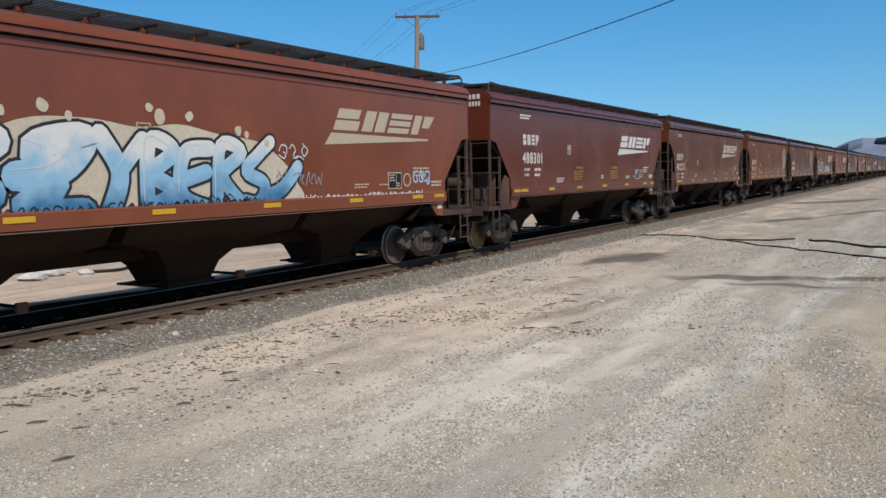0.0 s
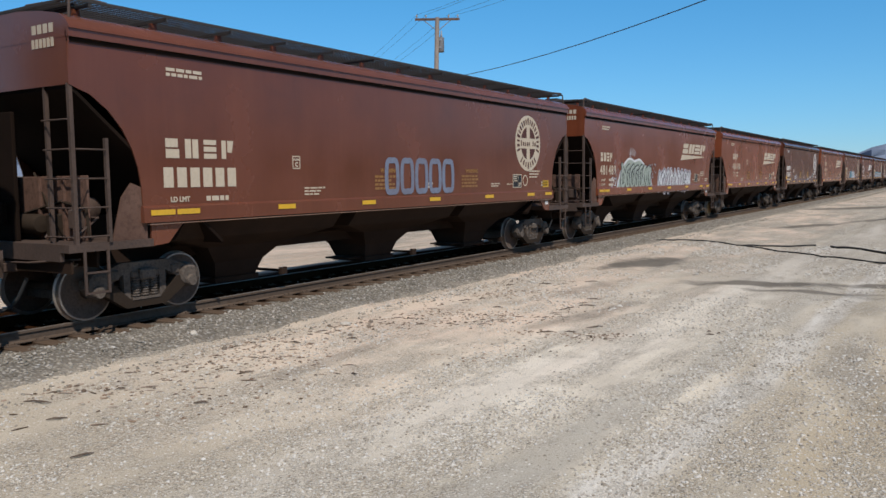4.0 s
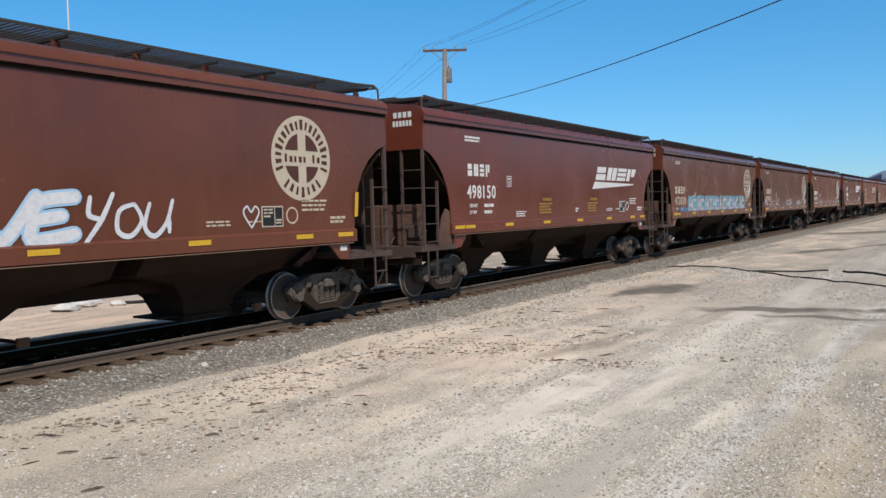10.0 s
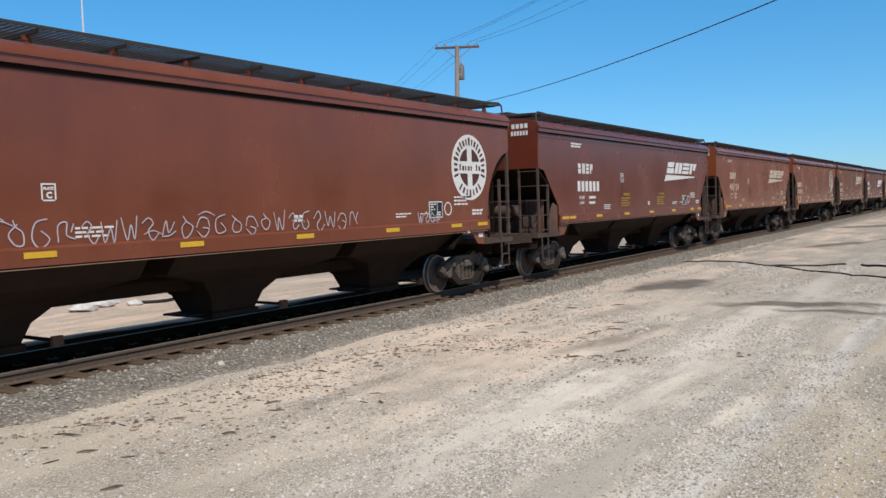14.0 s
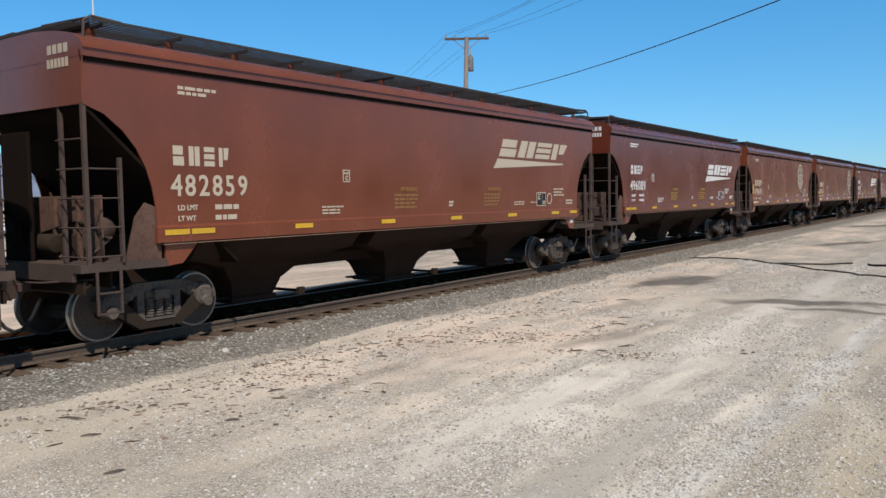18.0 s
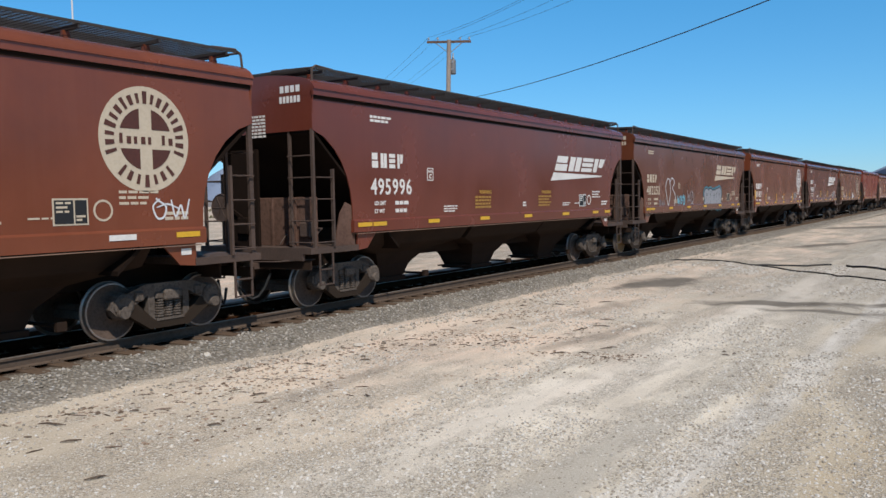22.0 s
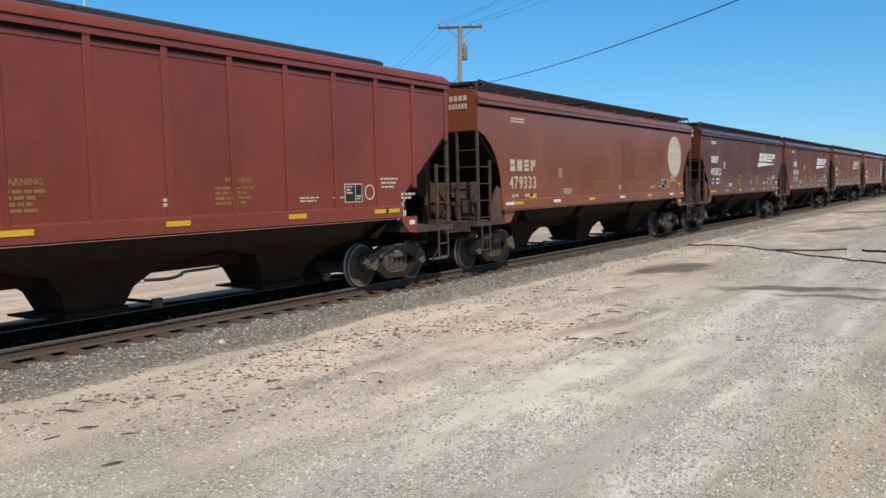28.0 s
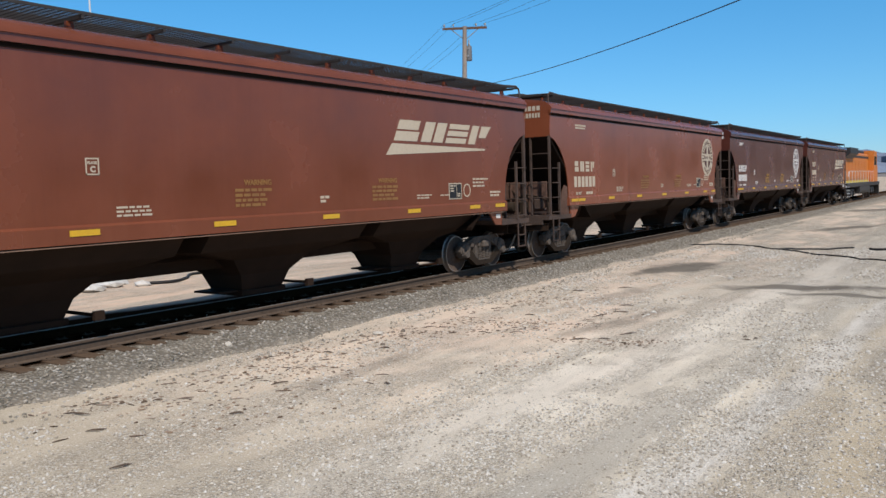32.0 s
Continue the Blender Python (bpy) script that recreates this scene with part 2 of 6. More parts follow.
# ---- covered hopper cars ----
CUT = {  # the side sheet's cut at each end: from the sill up to the corner
    "round": [(1.13, 1.52), (1.15, 1.78), (1.14, 2.05), (1.09, 2.35), (1.0, 2.62), (0.84, 2.92), (0.62, 3.18), (0.33, 3.4), (0.0, 3.52)],
    "angled": [(1.25, 1.52), (1.25, 2.0), (0.36, 3.05), (0.0, 3.12)],
    "straight": [(1.9, 1.52), (1.9, 1.9), (0.2, 3.3), (0.0, 3.36)],
}
# kind: body length, length over couplers, cut, eave, bracket spacing, running board height
KINDS = {
    "long": (17.2, 18.6, "round", 4.27, 1.38, 4.76),
    "short": (16.65, 17.9, "angled", 4.24, 1.04, 4.71),
    "compact": (16.2, 17.45, "round", 4.27, 1.06, 4.75),
    "ribbed": (17.0, 18.3, "straight", 4.48, 2.4, 4.74),
}
GROUP = "hopper cars of the freight train"


def roof_profile(e):
    half = [(-HALF - 0.055, e - 0.09), (-HALF - 0.055, e + 0.02), (-HALF - 0.08, e + 0.025), (-HALF - 0.075, e + 0.055), (-HALF + 0.0, e + 0.15), (-1.46, e + 0.225), (-1.3, e + 0.27),
            (-0.95, e + 0.33), (-0.4, e + 0.38)]
    return half + [(-y, z) for y, z in reversed(half)]


def coupler_mesh():
    m = MB()
    m.box(-0.28, 0.75, -0.09, 0.09, 0.79, 0.95, 0.02)
    m.loft([[(-0.28, y, z) for y, z in ((-0.14, 0.72), (0.14, 0.72), (0.14, 1.0), (-0.14, 1.0))],
            [(-0.48, y, z) for y, z in ((-0.20, 0.72), (0.10, 0.72), (0.10, 1.0), (-0.20, 1.0))],
            [(-0.62, y, z) for y, z in ((-0.22, 0.75), (-0.02, 0.75), (-0.02, 0.97), (-0.22, 0.97))]])
    return m


def wheelset_mesh():
    m = MB()
    m.k = 0
    for s in (-1, 1):
        prof = [(s * 0.83, 0.11), (s * 0.85, 0.12), (s * 0.80, 0.17), (s * 0.775, 0.30), (s * 0.815, 0.385), (s * 0.825, 0.44)]
        m.lathe(prof, 30, caps=False)
        m.lathe([(s * 0.69, 0.08), (s * 0.70, 0.38), (s * 0.70, 0.44)], 30, caps=False)
    m.lathe([(-1.02, 0.075), (-0.84, 0.085), (-0.3, 0.08), (0.3, 0.08), (0.84, 0.085), (1.02, 0.075)], 12)
    for s in (-1, 1):
        for k in range(3):
            a = 2 * math.pi * k / 3
            m.lathe([(s * 1.15, 0.018), (s * 1.165, 0.018)], 6, at=(0.06 * math.cos(a), 0, 0.06 * math.sin(a)))
    m.k = 1
    for s in (-1, 1):
        m.lathe([(s * 0.827, 0.43), (s * 0.825, 0.457), (s * 0.74, 0.46), (s * 0.725, 0.487), (s * 0.70, 0.485), (s * 0.695, 0.43)], 30, caps=False)
    return m


def side_frame_mesh():
    m = MB()
    y0, y1 = -0.075, 0.075
    m.prism_xz([(-1.1, 0.52), (-1.08, 0.64), (-0.9, 0.70), (-0.45, 0.86), (0.45, 0.86), (0.9, 0.70), (1.08, 0.64), (1.1, 0.52), (0.98, 0.40),
                (0.97, 0.55), (0.80, 0.55), (0.62, 0.56), (0.38, 0.70), (-0.38, 0.70), (-0.62, 0.56), (-0.80, 0.55), (-0.97, 0.55), (-0.98, 0.40)], y0, y1)
    # lower chord in a darker steel, painting in the shadow below the springs
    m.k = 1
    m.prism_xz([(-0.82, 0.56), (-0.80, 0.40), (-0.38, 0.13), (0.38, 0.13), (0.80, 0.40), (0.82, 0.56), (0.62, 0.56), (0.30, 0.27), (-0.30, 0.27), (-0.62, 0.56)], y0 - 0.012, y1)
    m.k = 0
    for s in (-1, 1):
        m.box(min(s * 0.28, s * 0.40), max(s * 0.28, s * 0.40), y0 + 0.01, y1 - 0.01, 0.24, 0.74)
        m.lathe([(-0.17, 0.0), (-0.17, 0.09), (-0.14, 0.105), (0.06, 0.12), (0.09, 0.12)], 14, at=(s * 0.89, 0, 0.457))
        m.box(s * 0.89 - 0.13, s * 0.89 + 0.13, -0.1, 0.1, 0.53, 0.60, 0.015)
        m.lathe([(-0.12, 0.06), (-0.13, 0.13), (-0.1, 0.18), (0.0, 0.2), (0.06, 0.2)], 14, at=(s * 0.86, 0, 0.57))
        m.box(min(s * 0.5, s * 0.66), max(s * 0.5, s * 0.66), -0.11, 0.05, 0.6, 0.76, 0.02)
    m.box(-0.27, 0.27, -0.1, 0.1, 0.60, 0.72, 0.02)
    m.box(-0.15, 0.15, -0.17, 0.05, 0.57, 0.75, 0.03)
    m.box(-0.27, 0.27, -0.1, 0.12, 0.25, 0.29)
    return m


def spring_mesh():
    m = MB()
    for x in (-0.17, 0.0, 0.17):
        prof = []
        for k in range(7):
            z = 0.30 + k * 0.043
            prof += [(z, 0.055), (z + 0.012, 0.078), (z + 0.03, 0.078), (z + 0.038, 0.055)]
        m.lathe(prof, 10, "z", (x, -0.03, 0))
    return m


def add_truck(car, x, tan=False):
    m = MB()
    m.box(-0.2, 0.2, -1.02, 1.02, 0.44, 0.66, 0.03)
    m.lathe([(0.64, 0.36), (0.76, 0.33)], 14, "z")
    m.box(-1.0, -0.86, -0.62, 0.62, 0.30, 0.42)
    truck = part("truck", m, M_TRUCK, car, at=(x, 0, 0))
    fm, sm = MESH["side_frame"], MESH["spring"]
    for s in (-1, 1):
        f = part("side_frame", fm, None, truck, at=(0, s * 1.02, 0))
        f.rotation_euler = (0, 0, 0 if s < 0 else math.pi)
        p = part("spring", sm, None, truck, at=(0, s * 1.02, 0))
        p.rotation_euler = (0, 0, 0 if s < 0 else math.pi)
    for s in (-1, 1):
        part("wheelset", MESH["wheelset_tan" if tan and s < 0 else "wheelset"], None, truck, at=(s * 0.89, 0, 0.457))
    b = MB()
    for s in (-1, 1):
        b.prism_xz([(s * 0.40, 0.30), (s * 0.46, 0.55), (s * 0.415, 0.58), (s * 0.36, 0.30)], -0.84, -0.66)
        b.prism_xz([(s * 0.40, 0.30), (s * 0.46, 0.55), (s * 0.415, 0.58), (s * 0.36, 0.30)], 0.66, 0.84)
    tagged(part("brake_shoe", b, M_PIPE, truck), kind="stuff")
    return truck


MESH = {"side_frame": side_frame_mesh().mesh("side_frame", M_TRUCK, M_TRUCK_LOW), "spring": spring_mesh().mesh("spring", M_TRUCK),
        "wheelset": wheelset_mesh().mesh("wheelset", M_WHEEL, M_TREAD, smooth=True),
        "wheelset_tan": wheelset_mesh().mesh("wheelset", M_WHEEL_TAN, M_TREAD, smooth=True),
        "coupler": coupler_mesh().mesh("coupler", M_PIPE)}


def ladder_mesh(w, z0, z1, rungs, along="x"):
    """Two stiles and rungs; in the x-z plane, or across the car."""
    m = MB()
    if along == "x":
        for x in (0, w):
            m.box(x - 0.022, x + 0.022, -0.03, 0.012, z0, z1)
        for z in rungs:
            m.tube([(0, -0.035, z), (w, -0.035, z)], 0.013, 6)
    else:
        for y in (0, w):
            m.box(-0.03, 0.012, y - 0.022, y + 0.022, z0, z1)
        for z in rungs:
            m.tube([(-0.035, 0, z), (-0.035, w, z)], 0.013, 6)
    return m


def hopper_car(kind, tan=False):
    B, L, cut_name, E, gap, board_z = KINDS[kind]
    P = PAINT["rust"]
    car = thing("covered_hopper", "weathered brown covered hopper car", "hopper car", GROUP)
    cut = CUT[cut_name]
    top = cut[-1][1]
    # side sheets
    poly = cut + [(0.0, E), (B, E)] + [(B - x, z) for x, z in reversed(cut)]
    for s in (-1, 1):
        m = MB().prism_xz(poly, s * HALF, s * (HALF - 0.025))
        part("side_panel", m, P, car)
        yo = s * (HALF + 0.045)
        m = MB()
        m.loft([[(x, s * (HALF - 0.02), 1.765), (x, s * HALF, 1.765), (x, yo, 1.73), (x, yo, 1.50), (x, s * (HALF - 0.1), 1.50)]
                for x in (cut[0][0], B - cut[0][0])])
        part("side_sill", m, P, car, "dusty brown side sill")
        # thin flange in a paler tan than the sill above
        m = MB().box(cut[0][0] + 0.1, B - cut[0][0] - 0.1, s * (HALF - 0.02) - 0.06, s * (HALF - 0.02) + 0.06, 1.465, 1.478)
        part("sill_flange", m, M_FLANGE, car)
        m = MB()
        m.box(0.0, B, s * (HALF + 0.004) - 0.012, s * (HALF + 0.004) + 0.012, E - 0.235, E - 0.21)
        if kind in ("short", "ribbed"):
            part("eave_rail", m, P, car)
        # black strip that stands for the overhang's shadow on the side sheet
        part("eave_seam", MB().box(0.0, B, s * (HALF + 0.004) - 0.014, s * (HALF + 0.004) + 0.014, E - (0.13 if kind == "short" else 0.16), E - 0.088), M_SLOPE, car, "dark strip painted for the roof's edge shadow")
        if kind in ("short", "ribbed"):
            # thin dark strip in place of the shadow cast by the roof's lip
            part("roof_seam", MB().box(0.0, B, s * (HALF + 0.05) - 0.012, s * (HALF + 0.05) + 0.012, E + 0.004, E + 0.022), M_GRIME_SHADE, car)
    if kind == "ribbed":
        for s in (-1, 1):
            for i in range(14):
                x = 0.12 + i * (B - 0.24) / 13
                lo = max(1.5, 3.3 - (min(x, B - x)) * 0.83 if min(x, B - x) < 1.9 else 1.5)
                m = MB().box(x - 0.06, x + 0.06, s * HALF - 0.035, s * HALF + 0.035, lo, E - 0.02, 0.01)
                part("side_post", m, P, car)
    # ends
    rp = roof_profile(E)
    for x0, x1 in ((0.004, 0.03), (B - 0.03, B - 0.004)):
        m = MB().prism_yz([(HALF - 0.02, top), (-HALF + 0.02, top)] + [(y * 0.985, z - 0.01) for y, z in rp[1:-1]], x0, x1)
        part("end_panel", m, P, car)
    for s in (0, 1):
        fx = lambda x: x if s == 0 else B - x
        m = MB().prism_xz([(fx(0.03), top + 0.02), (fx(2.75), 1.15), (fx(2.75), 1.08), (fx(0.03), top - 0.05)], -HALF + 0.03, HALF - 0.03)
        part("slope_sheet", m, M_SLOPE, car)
        # frame below the slope sheet
        m = MB()
        m.box(min(fx(-0.12), fx(1.32)), max(fx(-0.12), fx(1.32)), -HALF + 0.005, HALF - 0.005, 1.13, 1.25)
        m.box(min(fx(-0.12), fx(-0.05)), max(fx(-0.12), fx(-0.05)), -1.35, 1.35, 1.0, 1.13)
        part("end_platform", m, M_PIPE, car)
        part("end_sill", MB().box(min(fx(-0.04), fx(0.0)), max(fx(-0.04), fx(0.0)), -1.48, 1.48, 0.82, 1.0), M_GRIME_SHADE, car)
        stanchions = {}
        for sy in (-1, 1):
            part("corner_post", MB().box(min(fx(0.0), fx(0.09)), max(fx(0.0), fx(0.06)), sy * (HALF - 0.04) - 0.03, sy * (HALF - 0.04) + 0.03, 1.25, top + 0.02), M_PIPE, car)
            stanchions[sy] = part("stanchion", MB().box(min(fx(0.02), fx(0.08)), max(fx(0.02), fx(0.08)), sy * 0.93 - 0.025, sy * 0.93 + 0.025, 1.25, top + 0.12), M_PIPE, car)
        # ladders and grab irons
        zs = [1.35 + 0.42 * k for k in range(5)]
        lx = 0.52
        for sy in (-1, 1):
            m = MB()
            m.box(min(fx(lx), fx(lx + 0.05)), max(fx(lx), fx(lx + 0.05)), sy * HALF - 0.03, sy * HALF + 0.03, 1.25, 2.78 if cut_name == "round" else 2.66)
            ladder = part("ladder", m, M_PIPE, car)
            me = MB().tube([(fx(0.04), sy * (HALF + 0.03), 0), (fx(lx), sy * (HALF + 0.03), 0)], 0.014, 6).mesh("rung", M_PIPE)
            for z in zs[:4]:
                part("rung", me, None, ladder, at=(0, 0, z))
            me = MB().tube([(fx(-0.03), sy * (HALF - 0.03), 0), (fx(-0.03), sy * 0.93, 0)], 0.014, 6).mesh("rung", M_PIPE)
            for z in zs:
                part("rung", me, None, stanchions[sy], at=(0, 0, z))
            m = MB()
            for x in (0.12, 0.5):
                m.box(min(fx(x - 0.02), fx(x + 0.02)), max(fx(x - 0.02), fx(x + 0.02)), sy * HALF - 0.012, sy * HALF + 0.012, 0.5, 1.14)
            for z in (0.52, 0.82):
                m.box(min(fx(0.12), fx(0.5)), max(fx(0.12), fx(0.5)), sy * HALF - 0.03, sy * HALF + 0.03, z - 0.012, z + 0.012)
            part("sill_step", m, M_PIPE, car)
            m = MB().prism_xz([(fx(1.3), 1.25), (fx(1.3), 1.5), (fx(1.95), 1.5), (fx(1.62), 1.16), (fx(1.3), 1.13)], sy * (HALF - 0.06), sy * (HALF - 0.02))
            part("jacking_pad", m, P, car)
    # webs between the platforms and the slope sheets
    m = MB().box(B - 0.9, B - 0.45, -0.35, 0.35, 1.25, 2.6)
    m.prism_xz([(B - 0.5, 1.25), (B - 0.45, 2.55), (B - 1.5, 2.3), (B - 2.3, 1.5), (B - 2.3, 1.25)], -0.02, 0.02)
    part("end_web", m, M_GRIME_SHADE, car)
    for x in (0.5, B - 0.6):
        part("draft_plate", MB().box(x, x + 0.04, -1.3, 1.3, 0.86, 1.13), M_GRIME_SHADE, car)
    # brake end: web panel, reservoir, wheel
    if kind != "ribbed":
        m = MB()
        wx = 0.45 if kind != "short" else 0.95
        for y in (-0.93, -0.29, 0.35):
            m.box(wx, wx + 0.04, y - 0.29, y + 0.29, 1.25, 2.24, 0.01)
            m.box(wx - 0.05, wx, y + 0.24, y + 0.29, 1.25, 2.24)
        m.prism_xz([(0.62, 1.25), (1.24, 1.25), (1.24, 2.02), (0.98, 2.12), (0.8, 1.9)], -HALF + 0.04, -HALF + 0.07)
        part("web_panel", m, M_WEB, car, "dusty brown end web")
        m = MB().lathe([(-0.42, 0.0), (-0.40, 0.15), (-0.36, 0.19), (0.36, 0.19), (0.40, 0.15), (0.42, 0.0)], 16, "y", (0.55 if kind == "short" else 0.9, -0.25, 1.9 if kind == "short" else 1.72))
        part("air_reservoir", m, M_PIPE, car, smooth=True)
        m = MB()
        m.box(0.36, 0.56, -1.12, -0.82, 1.42, 1.74, 0.03)
        m.tube([(0.5, -0.95, 1.42), (0.5, -0.95, 1.25)], 0.04)
        m.tube([(0.3, -1.2, 1.38), (0.62, -1.2, 1.6), (0.62, 0.2, 1.6)], 0.02, 6)
        m.tube([(0.25, -0.4, 1.3), (0.9, -0.4, 1.95)], 0.018, 6)
        part("brake_valve", m, M_PIPE, car)
        if kind == "long":
            part("brake_cylinder", MB().lathe([(-0.3, 0.03), (-0.28, 0.13), (-0.22, 0.16), (0.2, 0.16), (0.22, 0.05), (0.4, 0.03)], 14, "y", (0.34, 0.1, 1.5)), M_TRUCK_LOW, car, smooth=True)
            m = MB()
            m.tube([(0.4, -1.3, 1.3), (0.4, -1.25, 1.75), (0.42, -0.6, 1.85), (0.42, 0.6, 1.62), (0.4, 1.1, 1.3)], 0.025, 6)
            m.tube([(0.25, -0.7, 1.26), (0.3, -0.6, 1.5), (0.45, -0.1, 1.95), (0.55, 0.3, 2.3)], 0.02, 6)
            m.box(0.28, 0.44, -0.62, -0.38, 1.3, 1.66, 0.02)
            m.box(0.3, 0.46, 0.5, 0.8, 1.34, 1.6, 0.02)
            part("brake_rigging", m, M_TRUCK_LOW, car)
    m = MB()
    m.lathe([(-0.03, 0.27), (-0.045, 0.285), (-0.03, 0.30), (-0.015, 0.285)], 20, "x", (-0.02, 0.98, 2.05))
    for k in range(3):
        a = k * math.pi / 3
        m.tube([(-0.05, 0.98 - 0.28 * math.cos(a), 2.05 - 0.28 * math.sin(a)), (-0.05, 0.98 + 0.28 * math.cos(a), 2.05 + 0.28 * math.sin(a))], 0.012, 5)
    m.box(-0.03, 0.1, 0.88, 1.08, 1.9, 2.2, 0.02)
    part("brake_wheel", m, M_PIPE, car)
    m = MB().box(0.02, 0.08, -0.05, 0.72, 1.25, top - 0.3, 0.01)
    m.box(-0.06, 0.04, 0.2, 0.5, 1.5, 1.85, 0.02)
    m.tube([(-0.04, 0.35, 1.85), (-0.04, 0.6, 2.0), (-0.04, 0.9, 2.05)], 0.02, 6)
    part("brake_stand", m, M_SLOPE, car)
    # roof
    m = MB().prism_yz(rp, 0.0, B)
    part("roof", m, P, car, smooth=True)
    m = MB().box(0.7, B - 0.7, -0.36, 0.36, E + 0.36, E + 0.5, 0.02)
    part("hatch_coaming", m, M_GRATE, car)
    for i in range(6):
        x = 0.8 + i * (B - 1.6) / 6
        m = MB().prism_yz([(-0.38, E + 0.49), (0.38, E + 0.49), (0.38, E + 0.57), (0.2, E + 0.64), (-0.2, E + 0.64), (-0.38, E + 0.57)], x, x + (B - 1.6) / 6 - 0.06)
        part("hatch_cover", m, M_GRATE, car)
    # running boards of open grating, on brackets
    yb0, yb1 = (0.45, 1.24) if kind == "ribbed" else (0.42, 1.5)
    foot = 1.14
    for s in (-1, 1):
        m = MB()
        x0, x1 = 0.25, B - 0.25
        for k in range(16):
            y = s * (yb0 + (yb1 - yb0) * k / 15)
            t = 0.01 if k in (0, 15) else 0.003
            m.box(x0, x1, y - t, y + t, board_z - (0.04 if t > 0.005 else 0.014), board_z)
        for k in range(int((x1 - x0) / 0.1)):
            x = x0 + 0.04 + 0.1 * k
            ya, yc = sorted((s * yb0, s * yb1))
            m.box(x - 0.006, x + 0.006, ya, yc, board_z - 0.016, board_z - 0.004)
        part("running_board", m, M_GRATE, car)
        if kind != "ribbed":
            n = int(round((B - 0.9) / gap))
            bm_ = MB()
            w = 0.05
            bm_.loft([[(x, s * y, E + 0.24) for x, y in ((-w * 1.4, foot + 0.05), (w * 1.4, foot + 0.05), (w * 1.4, foot - 0.03), (-w * 1.4, foot - 0.03))],
                      [(x, s * y, board_z - 0.09) for x, y in ((-w, foot + 0.03), (w, foot + 0.03), (w, foot - 0.02), (-w, foot - 0.02))]])
            bm_.k = 1
            bm_.box(-0.022, 0.022, min(s * yb0, s * yb1), max(s * yb0, s * yb1), board_z - 0.095, board_z - 0.047)
            me = bm_.mesh("bracket", P, M_GRATE)
            for i in range(n + 1):
                part("bracket", me, None, car, at=(0.45 + i * (B - 0.9) / n, 0, 0))
        # hand rail loops at the board's ends
        for xe, d in ((0.25, 1), (B - 0.25, -1)):
            m = MB()
            zt = board_z + 0.0
            m.tube([(xe + d * 0.5, s * (yb1 - 0.04), zt), (xe, s * (yb1 - 0.02), zt + 0.02), (xe - d * 0.12, s * (yb1 - 0.01), zt - 0.06), (xe - d * 0.14, s * 1.5, E + 0.18)], 0.022, 6)
            m.tube([(xe - d * 0.1, s * yb1, zt - 0.03), (xe - d * 0.1, s * 0.4, zt)], 0.02, 6)
            part("roof_handhold", m, M_PIPE, car)
    for x in (0.12, B - 0.42):
        m = MB()
        for k in range(5):
            m.box(x + 0.07 * k, x + 0.07 * k + 0.012, -1.2, 1.2, board_z - 0.05, board_z - 0.01)
        part("end_walkway", m, M_GRATE, car)
    # hoppers
    for c in {"long": (-4.55, 0.0, 4.5), "short": (-4.6, -0.27, 4.0), "compact": (-4.25, 0.0, 4.1)}.get(kind, (-4.05, 0.0, 4.05)):
        x = B / 2 + c
        rings = []
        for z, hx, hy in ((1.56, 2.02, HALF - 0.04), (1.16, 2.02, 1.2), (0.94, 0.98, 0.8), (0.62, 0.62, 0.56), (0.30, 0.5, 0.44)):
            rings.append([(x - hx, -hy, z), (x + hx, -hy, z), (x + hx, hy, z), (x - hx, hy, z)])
        part("hopper", MB().loft(rings), M_GRIME_SHADE, car, "grimy hopper bay with shade painted in near black")
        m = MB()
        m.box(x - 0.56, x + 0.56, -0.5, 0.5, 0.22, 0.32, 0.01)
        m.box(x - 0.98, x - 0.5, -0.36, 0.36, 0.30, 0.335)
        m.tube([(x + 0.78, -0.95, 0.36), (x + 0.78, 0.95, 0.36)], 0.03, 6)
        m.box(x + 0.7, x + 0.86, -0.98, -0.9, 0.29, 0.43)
        part("outlet_gate", m, M_GRIME_SHADE, car)
    part("center_sill", MB().box(0.1, B - 0.1, -0.3, 0.3, 0.78, 1.12), M_GRIME_SHADE, car)
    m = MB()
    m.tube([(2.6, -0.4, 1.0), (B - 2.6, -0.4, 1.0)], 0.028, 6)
    part("brake_pipe", m, M_GRIME_SHADE, car)
    # ends of the underframe
    for x, d in ((0.0, 1), (B, -1)):
        c = part("coupler", MESH["coupler"], None, car, at=(x, 0, 0))
        c.rotation_euler = (0, 0, 0 if d > 0 else math.pi)
        m = MB()
        pts = [(x - d * (0.1 + 0.5 * u), -0.35 * (1 - u) - 0.1, 0.72 - 1.45 * u * (1.15 - u)) for u in (0, 0.2, 0.4, 0.6, 0.8, 1.0)]
        m.tube(pts, 0.028, 8)
        part("air_hose", m, M_HOSE, car)
        m = MB()
        m.tube([(x + d * 0.15, -HALF + 0.15, 1.02), (x - d * 0.25, -0.75, 0.98), (x - d * 0.3, -0.2, 0.97)], 0.016, 6)
        part("cut_lever", m, M_PIPE, car)
    add_truck(car, 1.5, tan)
    add_truck(car, B - 1.5)
    return car


# ---- lettering and marks ----
_texts = {}


